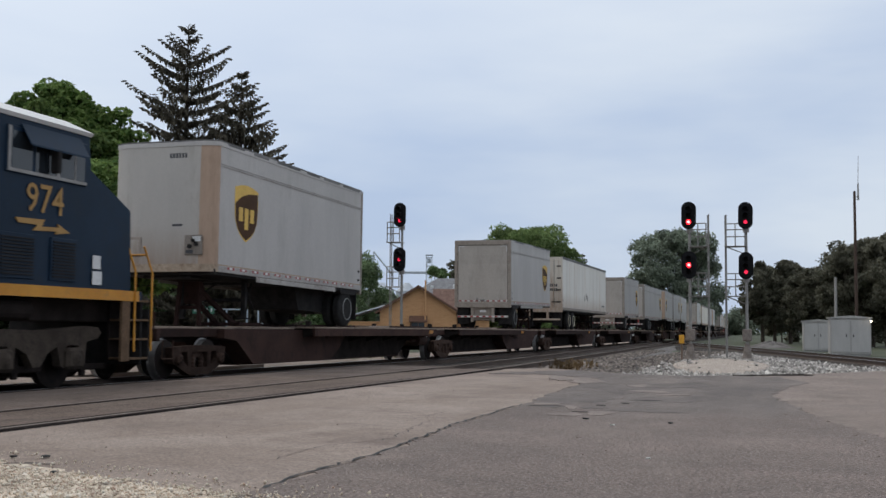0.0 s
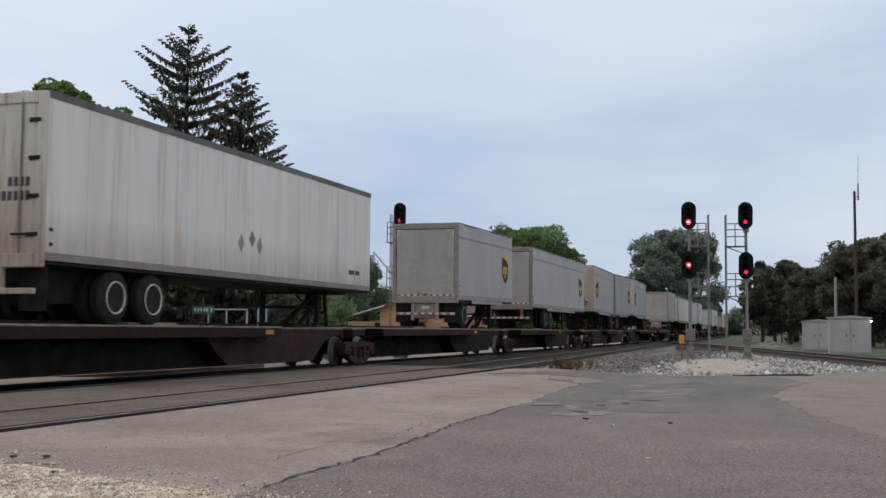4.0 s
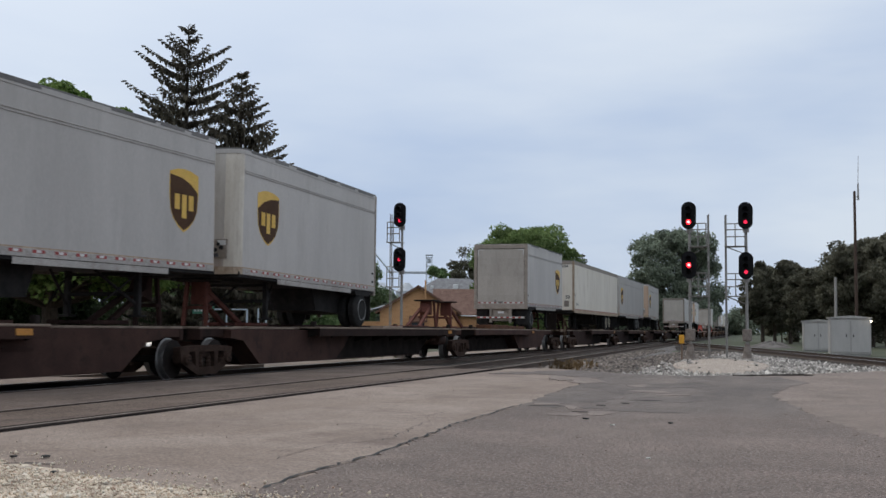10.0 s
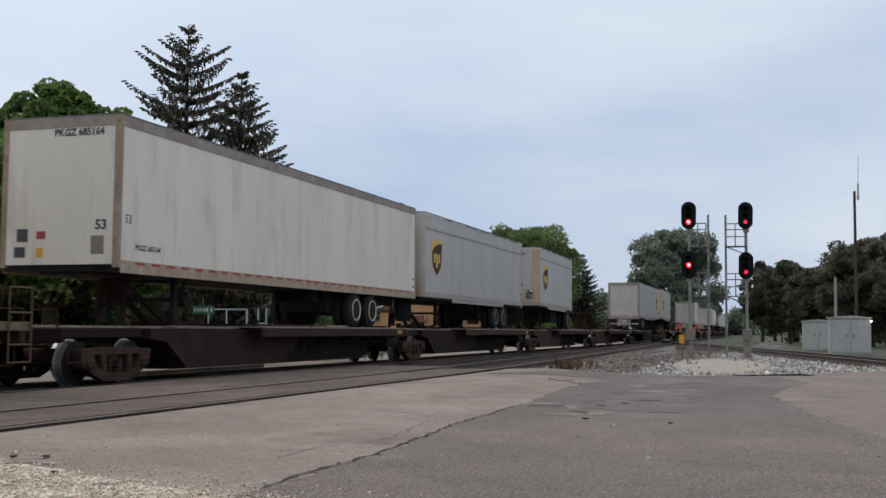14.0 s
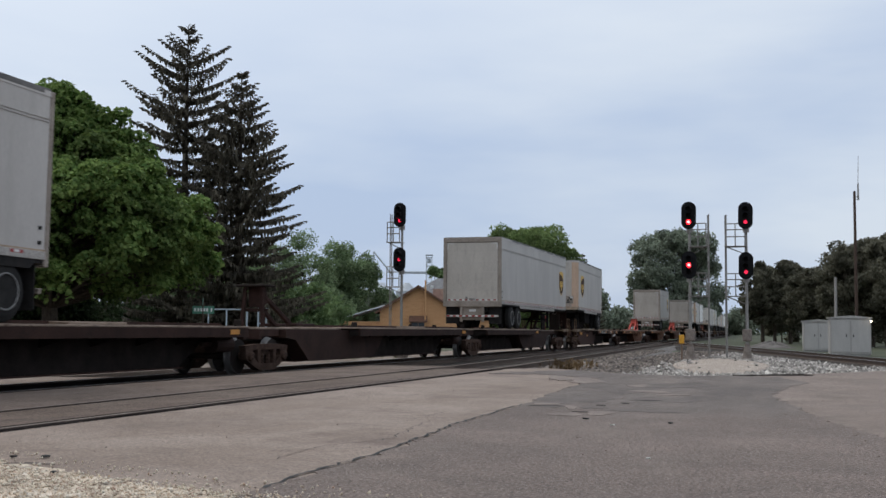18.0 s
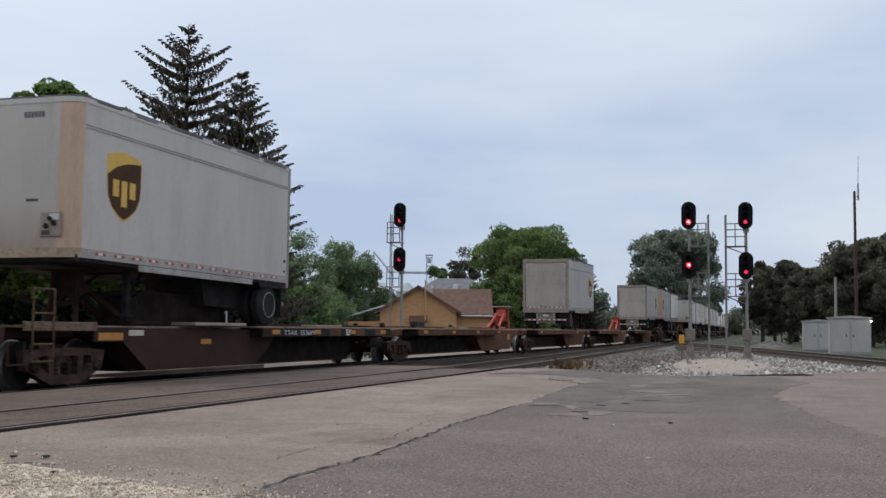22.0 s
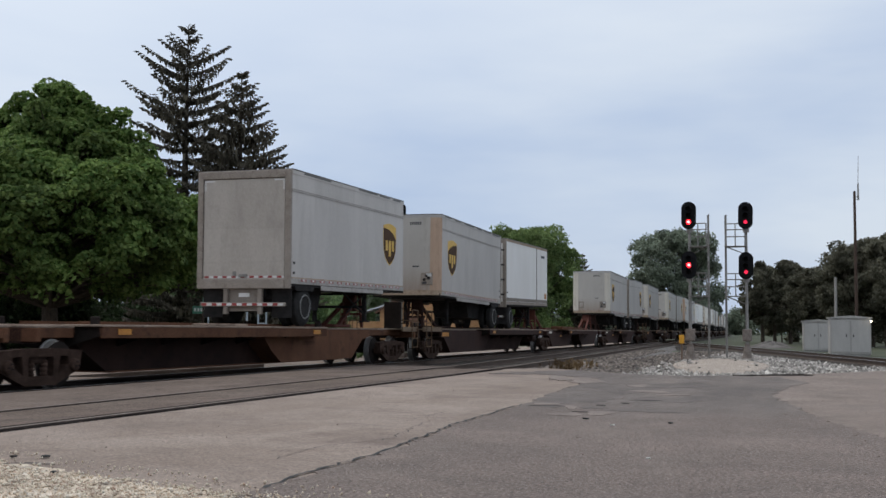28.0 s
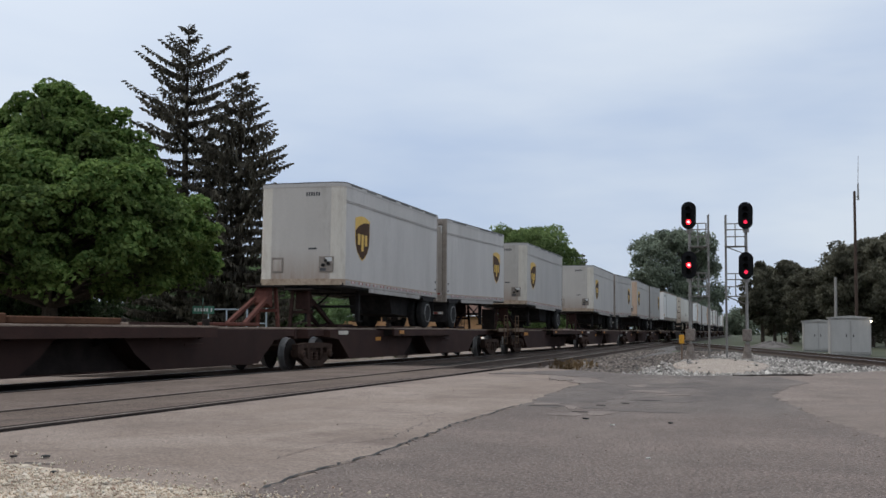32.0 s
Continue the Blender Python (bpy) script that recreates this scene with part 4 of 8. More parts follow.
def broadleaf(name, label, x, y, height, radius, base, leaves, size, material, seed, lobes=26, squash=0.8, group="", trunk_r=0.3, clump=(0.22, 0.42), profile=None):
    """A tapered trunk, forking limbs, and a crown of leaf clumps of uneven size with gaps between."""
    rng = np.random.default_rng(seed)
    t = thing(name, label, "tree", group, at=pose(x, y, -0.34))
    s = Shape()
    fork = base + (height - base) * 0.25
    limb(s, (0, 0, 0), (0.05, 0, fork * 0.55), trunk_r * 1.25, trunk_r, 10)
    limb(s, (0.05, 0, fork * 0.55), (0, 0.05, fork), trunk_r, trunk_r * 0.75, 10)
    cen, rad = [], []
    zc = (height + base) / 2
    hz = (height - base) / 2
    for i in range(lobes):
        d = rng.normal(size=3)
        d /= np.linalg.norm(d)
        k = rng.uniform(0.45, 0.92) if i else 0.1
        c = np.array([d[0] * radius * k, d[1] * radius * k, zc + d[2] * hz * k])
        if c[2] < zc:
            c[:2] *= 1.12
        rc = radius * rng.uniform(*clump)
        if profile is not None:
            z = base + (height - base) * (1 - rng.random() ** 1.25 * 0.93) - rc * 0.5
            f = (z - base) / (height - base)
            reach = np.interp(f, *profile) * radius * rng.uniform(0.08, 1.0) ** 0.5 * rng.uniform(0.86, 1.1)
            w = rng.uniform(0, 2 * math.pi)
            c = np.array([reach * math.cos(w), reach * math.sin(w), z])
        cen.append(c)
        rad.append(rc)
        top = Vector(c)
        mid = Vector((c[0] * 0.45, c[1] * 0.45, fork + (c[2] - fork) * 0.45))
        limb(s, (0, 0, fork), mid, trunk_r * 0.4, trunk_r * 0.22, 6)
        limb(s, mid, top, trunk_r * 0.22, trunk_r * 0.06, 5)
    part("trunk", s, M_BARK, t)
    per = leaves // lobes
    pts = []
    for c, r in zip(cen, rad):
        m = int(per * rng.uniform(0.7, 1.3))
        d = rng.normal(size=(m, 3))
        d /= np.linalg.norm(d, axis=1)[:, None]
        if profile is not None:
            d[:, 2] = np.where(rng.random(m) < 0.6, np.abs(d[:, 2]), d[:, 2])
        rr = r * rng.uniform(0.35 if profile is None else 0.6, 1.0, m) ** 0.45
        # small twigs: leaves gather round points on the clump
        tw = d * rr[:, None]
        tw[:, 2] *= squash
        wob = 1 + 0.45 * np.sin(tw[:, 0] * 5.1 / r + 3 * c[0]) * np.sin(tw[:, 1] * 4.3 / r + 2 * c[1]) * np.cos(tw[:, 2] * 4.7 / r)
        pts.append(c + tw * wob[:, None] + rng.normal(0, size * 0.4 + r * 0.03, (m, 3)))
    pts = np.concatenate(pts)
    pts = pts[pts[:, 2] > base * (0.75 if profile is None else 0.8)]
    me = leaf_mesh("crown", pts, size, rng, flat=0.3, level=1.0 if profile is None else 0.9)
    me.materials.append(material)
    part("crown", me, material, t)
    return t


def spruce(label, x, y, height, spread, widest, seed, rows=26, gap=0.0, rise=0.25, taper=3.4, slope=-0.30, droop=1.0):
    """A spruce: straight trunk, whorls of boughs that leave it at a slope and lift at the tips, each hung with needle sprays."""
    rng = np.random.default_rng(seed)
    t = thing("spruce_tree", label, "tree", "spruces", at=pose(x, y, -0.34))
    s = Shape()
    limb(s, (0, 0, 0), (0, 0, height * 0.99), 0.34, 0.02, 9)
    quads = []
    for i in range(rows):
        f = ((i + 0.4) / rows) ** 0.95
        z = height * (0.05 + 0.94 * f)
        reach = min(widest, spread * (height - z) ** 0.52 * min(1.0, 0.14 + (height - z) / taper) + 0.05)
        k = int(6 + 6 * (1 - f))
        w0 = rng.uniform(0, 6.28)
        for j in range(k):
            if rng.random() < gap:
                continue
            w = w0 + 6.283 * j / k + rng.normal(0, 0.2)
            L = reach * rng.uniform(0.62, 1.10)
            o = np.array([0, 0, z + rng.normal(0, 0.12)])
            d = np.array([math.cos(w), math.sin(w), 0])
            side = np.array([-d[1], d[0], 0])
            n = max(4, int(L / 0.17))
            prev = o
            for q in range(1, n + 1):
                u = q / n
                lift = L * ((slope + 0.68 * f * f) * u + (0.16 + rise * (1 - f)) * u * u)
                p = o + d * L * u + np.array([0, 0, lift])
                if q in (n // 3, 2 * n // 3, n):
                    limb(s, tuple(prev), tuple(p), 0.04 * (1 - u) + 0.014, 0.035 * (1 - u) + 0.008, 4)
                    prev = p
                big = min(1.0, 0.35 + L / 2.6)
                hang = (0.10 + 0.30 * math.sin(math.pi * min(1, u * 0.9 + 0.1))) * big * droop
                for sg in (-1, 1):
                    for c in range(2):
                        wd = rng.uniform(0.05, 0.42) * (1.25 - u * 0.85) * big
                        e = p + side * sg * wd + d * rng.uniform(0.0, 0.16)
                        dn = np.array([rng.normal(0, 0.03), rng.normal(0, 0.03), -hang * rng.uniform(0.45, 1.15)])
                        a = d * rng.uniform(0.05, 0.10) + side * rng.normal(0, 0.03)
                        quads.append([e - a, e + a, e + a * 0.3 + dn, e - a * 0.3 + dn])
                    wd = 0.34 * (1.15 - u) * big
                    a = d * 0.09
                    e = p + side * sg * wd + d * 0.14 + np.array([0, 0, -0.07])
                    quads.append([p - a, p + a, e + a * 0.5, e - a * 0.6])
                tip = rng.normal(0, 0.04, 3)
                quads.append([p - side * 0.06, p + side * 0.06, p + d * 0.2 + tip + side * 0.02, p + d * 0.2 + tip - side * 0.02])
    # the leader
    for q in range(26):
        p = np.array([0, 0, height * 0.99 - 1.5 * rng.random()])
        w = rng.uniform(0, 6.28)
        d = np.array([math.cos(w), math.sin(w), 0.9]) * rng.uniform(0.08, 0.2)
        e = np.array([-math.sin(w), math.cos(w), 0]) * 0.03
        quads.append([p - e, p + e, p + d + e * 0.4, p + d - e * 0.4])
    part("trunk", s, M_BARK, t)
    me = quad_mesh("crown", np.array(quads))
    me.materials.append(M_SPRUCE)
    part("crown", me, M_SPRUCE, t)
    return t


def leaf_pads(name, centres, normals, size, rng):
    """Small leaves that face the way their twig faces, each tilted a little."""
    n = len(centres)
    nn = normals + rng.normal(0, 0.65, (n, 3))
    nn /= np.linalg.norm(nn, axis=1)[:, None]
    a = np.cross(nn, rng.normal(size=(n, 3)))
    a /= np.linalg.norm(a, axis=1)[:, None] + 1e-9
    b = np.cross(nn, a)
    sz = (size * rng.uniform(0.6, 1.3, n))[:, None]
    droop = np.array([0, 0, -0.35])
    co = np.stack([centres - a * sz, centres - b * sz * 0.7, centres + a * sz + droop * sz, centres + b * sz * 0.7], 1)
    return quad_mesh(name, co)


def maple(label, x, y, outline, leaders, seed, pads, per, size):
    """A maple: forking limbs that carry flat pads of leaves, layered, with dark gaps between; outline gives (height, reach)."""
    rng = np.random.default_rng(seed)
    t = thing("maple_tree", label, "tree", at=pose(x, y, -0.34))
    hs, rs = zip(*outline)
    top, base = hs[-1], hs[0]
    s = Shape()
    limb(s, (0, 0, 0), (0.06, 0.02, 1.3), 0.36, 0.28, 10)
    limb(s, (0.06, 0.02, 1.3), (0.0, 0.05, 2.6), 0.28, 0.24, 10)
    limb(s, (0.0, 0.05, 2.6), (0.1, 0.0, 5.2), 0.2, 0.13, 8)
    limb(s, (0.1, 0.0, 5.2), (0.0, 0.1, top - 1.0), 0.13, 0.03, 7)
    cen, rad = [], []
    tries = 0
    while len(cen) < pads and tries < pads * 60:
        tries += 1
        z = base + (top - base) * rng.random() ** 0.85
        R = np.interp(z, hs, rs)
        if 6.8 < z < 8.0 and rng.random() < 0.55:
            continue
        if rng.random() > (R + 0.9) / (max(rs) + 0.9):
            continue
        w = rng.uniform(0, 2 * math.pi)
        k = rng.uniform(0.84, 1.04) if rng.random() < 0.7 else rng.uniform(0.30, 0.84)
        k *= 0.95 + 0.06 * math.sin(3 * w + 1.1 * z) + 0.05 * math.sin(5 * w - 2.3 * z + 1.0)
        r = rng.uniform(0.22, 0.56) * (0.72 + 0.28 * min(1.0, R / 4.0))
        c = np.array([math.cos(w) * (R * k - r * 0.45), math.sin(w) * (R * k - r * 0.45), z - r * 0.25])
        if cen and min(np.linalg.norm((np.array(cen[-260:]) - c) * (1, 1, 1.5), axis=1) - (np.array(rad[-260:]) + r) * 0.46) < 0:
            continue
        cen.append(c)
        rad.append(r)
    for lx, ly, lz, lr in leaders:
        limb(s, (0.05, 0.0, 4.6), (lx * 0.8, ly * 0.8, lz - 1.2), 0.09, 0.03, 6)
        for q in range(34):
            d = rng.normal(size=3)
            d /= np.linalg.norm(d)
            r = rng.uniform(0.16, 0.36)
            c = np.array([lx, ly, lz - 1.1]) + d * (lr, lr, 1.0) * rng.uniform(0.6, 1.0)
            cen.append(c)
            rad.append(r)
    for i, (c, r) in enumerate(zip(cen, rad)):
        if i % 2 == 0:
            f = Vector((0.05, 0.03, max(1.9, min(c[2] - 1.2, 2.4 + c[2] * 0.45))))
            mid = f.lerp(Vector(c), 0.55) + Vector((0, 0, 0.25))
            limb(s, f, mid, 0.075, 0.045, 5)
            limb(s, mid, Vector(c) - Vector((0, 0, r * 0.2)), 0.045, 0.012, 5)
    part("trunk", s, M_BARK, t)
    pts, nor = [], []
    for c, r in zip(cen, rad):
        m = int(per * (r / 0.5) ** 2 * rng.uniform(0.8, 1.2))
        d = rng.normal(size=(m, 3))
        d[:, 2] = np.where(rng.random(m) < 0.78, np.abs(d[:, 2]), d[:, 2] * 0.6)
        d /= np.linalg.norm(d, axis=1)[:, None]
        # a few sprays jut out of each pad
        sp = rng.normal(size=(7, 3)) * (1, 1, 0.8)
        sp /= np.linalg.norm(sp, axis=1)[:, None]
        jut = 1 + 0.38 * np.clip((d @ sp.T).max(1) * 5 - 4, 0, 1)
        q = d * (r * jut * rng.uniform(0.55, 1.0, m) ** 0.4)[:, None] * (1, 1, 0.72)
        q[:, 2] -= 0.15 * (q[:, 0] ** 2 + q[:, 1] ** 2) / r
        pts.append(c + q)
        out = np.array([c[0], c[1], 0.0])
        out /= np.linalg.norm(out) + 1e-6
        nor.append(d * (0.6, 0.6, 0.5) + out * 0.25 + (0, 0, 0.75))
    me = leaf_pads("crown", np.concatenate(pts), np.concatenate(nor), size, rng)
    me.materials.append(M_MAPLE)
    part("crown", me, M_MAPLE, t)
    return t


maple("leafy deep green maple beside the road", 31.9, 24.2, ((2.45, 3.4), (2.9, 4.7), (3.4, 5.3), (4.4, 5.45), (5.6, 4.95), (6.3, 4.35), (6.9, 3.6), (7.4, 2.8), (7.9, 1.9), (8.3, 1.2), (8.8, 0.8), (9.2, 0.5), (9.5, 0.2)), ((0.0, 0.05, 10.15, 0.6), (0.2, -0.5, 9.7, 0.5), (0.62, -1.85, 8.85, 0.6), (0.4, -1.15, 9.0, 0.6), (1.2, -1.5, 8.3, 0.6), (-0.35, 1.2, 9.3, 0.75), (-0.7, 2.4, 8.6, 0.8), (0.95, -2.7, 7.9, 0.6), (1.4, 0.9, 9.0, 0.7), (-1.5, -0.6, 8.8, 0.7)), 12, 900, 290, 0.09)
spruce("tall dark spruce with open drooping boughs", 51.5, 30.9, 17.55, 1.36, 5.3, 2, rows=25, gap=0.12, rise=0.08, slope=-0.12, droop=0.72, taper=2.8)
spruce("dark dense spruce beside a taller one", 51.0, 27.4, 14.6, 1.12, 4.4, 3, rows=29, gap=0.14, rise=0.14, slope=-0.22, droop=0.85, taper=2.8)
# hedge and shrubs that close the view under the trees
for i in range(2, 15):
    rh = random.Random(300 + i)
    a = radians(20.5 + i * 1.45)
    dd = rh.uniform(70, 82)
    broadleaf("shrub", "dark green shrub under the trees", dd * math.cos(a), dd * math.sin(a), rh.uniform(2.6, 4.6), rh.uniform(1.9, 2.6), 0.1, 5000, 0.12, M_LEAF if i < 6 else M_PINE, 320 + i, lobes=18, group="shrubs under the trees", trunk_r=0.08)
# shrubs close behind the maple; their leaf colour holds the shade there
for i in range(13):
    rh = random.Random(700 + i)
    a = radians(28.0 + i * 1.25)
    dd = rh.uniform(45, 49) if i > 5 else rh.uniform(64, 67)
    broadleaf("shrub", "dark shrub behind the maple, shade put into its leaf colour", dd * math.cos(a), dd * math.sin(a), rh.uniform(2.7, 3.7), rh.uniform(1.5, 1.9), 0.05, 6000, 0.10, M_SHADE_LEAF, 720 + i, lobes=20, group="evergreen shrubs behind the maple", trunk_r=0.07)
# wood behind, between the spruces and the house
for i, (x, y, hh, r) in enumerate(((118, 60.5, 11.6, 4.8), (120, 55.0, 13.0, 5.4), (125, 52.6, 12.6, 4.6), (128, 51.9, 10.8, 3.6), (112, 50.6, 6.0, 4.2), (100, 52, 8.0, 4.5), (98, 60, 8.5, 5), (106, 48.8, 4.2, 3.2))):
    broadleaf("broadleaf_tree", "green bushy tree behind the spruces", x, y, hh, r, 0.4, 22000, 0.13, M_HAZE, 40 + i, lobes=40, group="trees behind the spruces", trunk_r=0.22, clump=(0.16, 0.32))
# the pale rounded tree beside the house and its dark neighbours
broadleaf("willow_tree", "pale green rounded willow beside the house", 125.5, 30.3, 12.7, 6.1, 0.4, 85000, 0.14, M_WILLOW, 60, lobes=150, squash=1.1, trunk_r=0.35, clump=(0.12, 0.22), profile=((0.0, 0.3, 0.6, 0.8, 0.92, 1.0), (0.85, 1.0, 0.98, 0.85, 0.62, 0.3)))
broadleaf("broadleaf_tree", "dark green tree behind the willow", 160, 47.7, 14.0, 3.2, 1.0, 18000, 0.13, M_PINE, 61, lobes=36, group="trees round the house", clump=(0.16, 0.32))
broadleaf("broadleaf_tree", "green tree beside the willow", 135, 29.2, 12.0, 3.4, 1.0, 18000, 0.14, M_LEAF, 63, lobes=36, group="trees round the house", clump=(0.16, 0.32))
spruce("small dark conifer beside the willow", 137.5, 25.9, 11.0, 1.05, 3.4, 62, rows=20)
broadleaf("broadleaf_tree", "green tree beyond the house roofs", 165, 53.4, 12.2, 3.0, 1.0, 12000, 0.16, M_LEAF, 64, lobes=26, group="trees round the house", clump=(0.16, 0.32))
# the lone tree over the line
broadleaf("broadleaf_tree", "large green tree beside the distant line", 236, 24.6, 21.8, 10.0, 0.6, 75000, 0.27, M_FAR_HAZE, 70, lobes=110, profile=((0.0, 0.35, 0.6, 0.78, 0.9, 1.0), (0.6, 0.95, 1.0, 0.82, 0.58, 0.22)), group="distant trees", trunk_r=0.5, clump=(0.14, 0.28))
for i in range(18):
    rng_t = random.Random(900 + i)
    broadleaf("broadleaf_tree", "hazy green tree in the distance", 360 + rng_t.uniform(-20, 60), 4 + i * 9 + rng_t.uniform(-3, 3), rng_t.uniform(10, 14), rng_t.uniform(7, 9), 0.3, 5000, 0.5, M_FAR_HAZE, 80 + i, lobes=20, group="distant trees")
def far_woods():
    """Low woods closing the horizon."""
    rng = np.random.default_rng(77)
    n = 26000
    y = rng.uniform(-140, 260, n)
    top = 8.5 + 2.5 * np.sin(y * 0.21) + 1.6 * np.sin(y * 0.53 + 1)
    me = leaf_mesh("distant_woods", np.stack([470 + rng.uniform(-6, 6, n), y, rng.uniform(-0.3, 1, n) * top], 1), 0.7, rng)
    me.materials.append(M_FAR_HAZE)
    tagged(new("distant_woods", me), "hazy low woods along the horizon", "woods", kind="stuff")


far_woods()
# dark pines at the right, trunks bare below, and low growth behind them
for i, (x, y, hh, r) in enumerate(((128, 4.1, 8.2, 2.3), (130, 1.2, 9.0, 2.6), (124, -0.6, 7.6, 2.4), (122, -2.6, 7.8, 2.8), (118, -5.0, 10.0, 3.2), (112, -7.6, 10.2, 3.2), (106, -8.2, 9.8, 3.0), (104, -11.5, 10.6, 3.4), (100, -14, 10.4, 3.4), (136, 3.0, 8.6, 3.2), (134, -4, 9.6, 3.4), (106, -4.3, 8.8, 2.8), (110, -6.2, 9.3, 3.0), (96, -8.2, 9.0, 2.6))):
    broadleaf("pine_tree", "dark pine with a bare lower trunk", x, y, hh * 1.13, r * 1.08, 1.1, 19000, 0.14, M_PINE, 100 + i, lobes=70, squash=0.6, group="pines beside the crossing", trunk_r=0.18, clump=(0.14, 0.3))
for i in range(11):
    rh = random.Random(500 + i)
    broadleaf("shrub", "dark green shrub behind the pines", 150 + rh.uniform(-6, 6), 2.5 - i * 2.1, rh.uniform(4.4, 6.6), rh.uniform(2.2, 2.9), 0.1, 6000, 0.16, M_PINE, 520 + i, lobes=18, group="shrubs behind the pines", trunk_r=0.08)


# ---- buildings ----
M_YWALL = mat("ochre_siding", (0.52, 0.275, 0.13), (0.60, 0.335, 0.165), 1.2, 0.8, bump=0.1, stretch=(1, 1, 6))
M_BROOF = mat("brown_shingle", (0.135, 0.078, 0.06), (0.195, 0.118, 0.092), 2, 0.9, bump=0.4)
M_GROOF = mat("grey_shingle", (0.16, 0.16, 0.165), (0.23, 0.23, 0.235), 2, 0.9, bump=0.4)
M_TRIM = mat("brown_trim", (0.12, 0.06, 0.04), (0.16, 0.08, 0.05), 3, 0.7)
M_WHITE = mat("white_paint", (0.72, 0.72, 0.71), (0.8, 0.8, 0.79), 2, 0.6)
M_GLASS = glass_mat("window_glass")


def house():
    """An ochre house whose gable faces the line, a lower wing beside it with a pale metal roof, and a brown side roof."""
    t = thing("house", "ochre single-storey house with brown gabled roof", "house", at=pose(113.3, 39.15, -0.34, 0, 0, 19))
    w, e, r, d = 4.1, 3.3, 5.85, 9.0
    part("wall", Shape().prism_x([(-w, 0), (w, 0), (w, e), (0, r - 0.1), (-w, e)], 0, d), M_YWALL, t)
    for sg in (-1, 1):
        y0, z0 = sg * (w + 0.5), e - 0.32
        roof = Shape().prism_x([(0, r), (y0, z0), (y0, z0 + 0.16), (0, r + 0.18)], -0.5, d + 0.4)
        part("roof", roof, M_BROOF, t)
        part("bargeboard", Shape().prism_x([(0, r - 0.1), (y0, z0 - 0.1), (y0, z0 + 0.14), (0, r + 0.16)], -0.55, -0.5), M_TRIM, t)
    wd = part("window", Shape().box(-0.08, 0.0, -0.85, 0.85, 1.0, 2.1, 0.02), M_TRIM, t)
    part("pane", Shape().box(-0.1, -0.08, -0.7, -0.04, 1.1, 2.0), M_GLASS, wd)
    part("pane", Shape().box(-0.1, -0.08, 0.04, 0.7, 1.1, 2.0), M_GLASS, wd)
    part("awning", Shape().prism_y([(-0.05, 2.75), (-0.9, 2.15), (-0.9, 2.05), (-0.05, 2.1)], -0.98, 0.98), M_TRIM, t, "brown window awning")
    part("vent_pipe", Shape().tube((-0.62, -0.75, 0.0), (-0.62, -0.75, 6.5), 0.09, n=8), M_YWALL, t)
    # left wing with a pale metal roof
    part("wall", Shape().box(0.6, 8, w, w + 4.6, 0, 2.1, 0.0), M_YWALL, t)
    part("roof", Shape().prism_x([(w - 0.4, 3.72), (w + 5.2, 2.0), (w + 5.2, 2.14), (w - 0.4, 3.9)], 0.3, 8.5), mat("pale_metal_roof", (0.5, 0.52, 0.54), (0.6, 0.62, 0.64), 2, 0.45, 0.3), t, "pale metal lean-to roof")
    # brown roof of the wing to the right
    part("wall", Shape().box(1.0, 7.5, -w - 3.6, -w, 0, 2.9, 0.0), M_YWALL, t)
    part("roof", Shape().prism_y([(0.3, 2.75), (4.2, 5.62), (8.2, 2.75), (8.2, 2.9), (4.2, 5.8), (0.3, 2.9)], -w - 4.0, -w + 2.5), M_BROOF, t)
    part("gutter", Shape().box(0.2, 0.3, -w - 4.0, -w - 0.5, 2.72, 2.84, 0.01), M_WHITE, t, "white gutter")
    g = thing("house", "house with a grey hipped shingle roof", "house", at=pose(140, 43.8, -0.34, 0, 0, 17))
    part("wall", Shape().box(0, 9, -6, 6, 0, 5.0, 0.0), M_WHITE, g)
    rf = Shape()
    rf.add([(-0.5, -6.6, 5.0), (9.5, -6.6, 5.0), (9.5, 6.6, 5.0), (-0.5, 6.6, 5.0), (4.5, -2.5, 8.2), (4.5, 2.0, 8.2)], [(0, 1, 4), (1, 2, 5, 4), (2, 3, 5), (3, 0, 4, 5), (0, 3, 2, 1)])
    part("roof", rf, M_GROOF, g)
    part("roof_vent", Shape().box(2.2, 2.7, -0.9, -0.2, 6.6, 7.3, 0.03), M_WHITE, g, "white roof vent")
    part("roof_vent", Shape().box(2.2, 2.6, 2.4, 2.8, 6.6, 7.1, 0.03), M_WHITE, g, "white roof vent")


house()
# Board grey darkened; it holds the shade of the trees.
M_SHED = mat("weathered_grey_boards", (0.13, 0.14, 0.145), (0.20, 0.21, 0.215), 2, 0.9, bump=0.2, stretch=(6, 6, 0.5))
sh = thing("shed", "small grey shed under the trees, their shade in its colour", "shed", at=pose(49.5, 36.2, -0.34, 0, 0, 36))
part("wall", Shape().prism_x([(-1.6, 0), (1.6, 0), (1.6, 1.7), (0, 2.55), (-1.6, 1.7)], 0, 3.5), M_SHED, sh)
for sg in (-1, 1):
    part("roof", Shape().prism_x([(0, 2.58), (sg * 1.85, 1.62), (sg * 1.85, 1.7), (0, 2.68)], -0.2, 3.7), M_GROOF, sh)
part("door", Shape().box(-0.04, 0.0, -0.5, 0.5, 0.05, 1.75, 0.01), M_GROOF, sh)


# Steel painted pale and bluish to carry the distance haze.
M_HAZY = mat("sun_bleached_steel", (0.42, 0.45, 0.48), (0.52, 0.55, 0.58), 1, 0.7, bump=0)


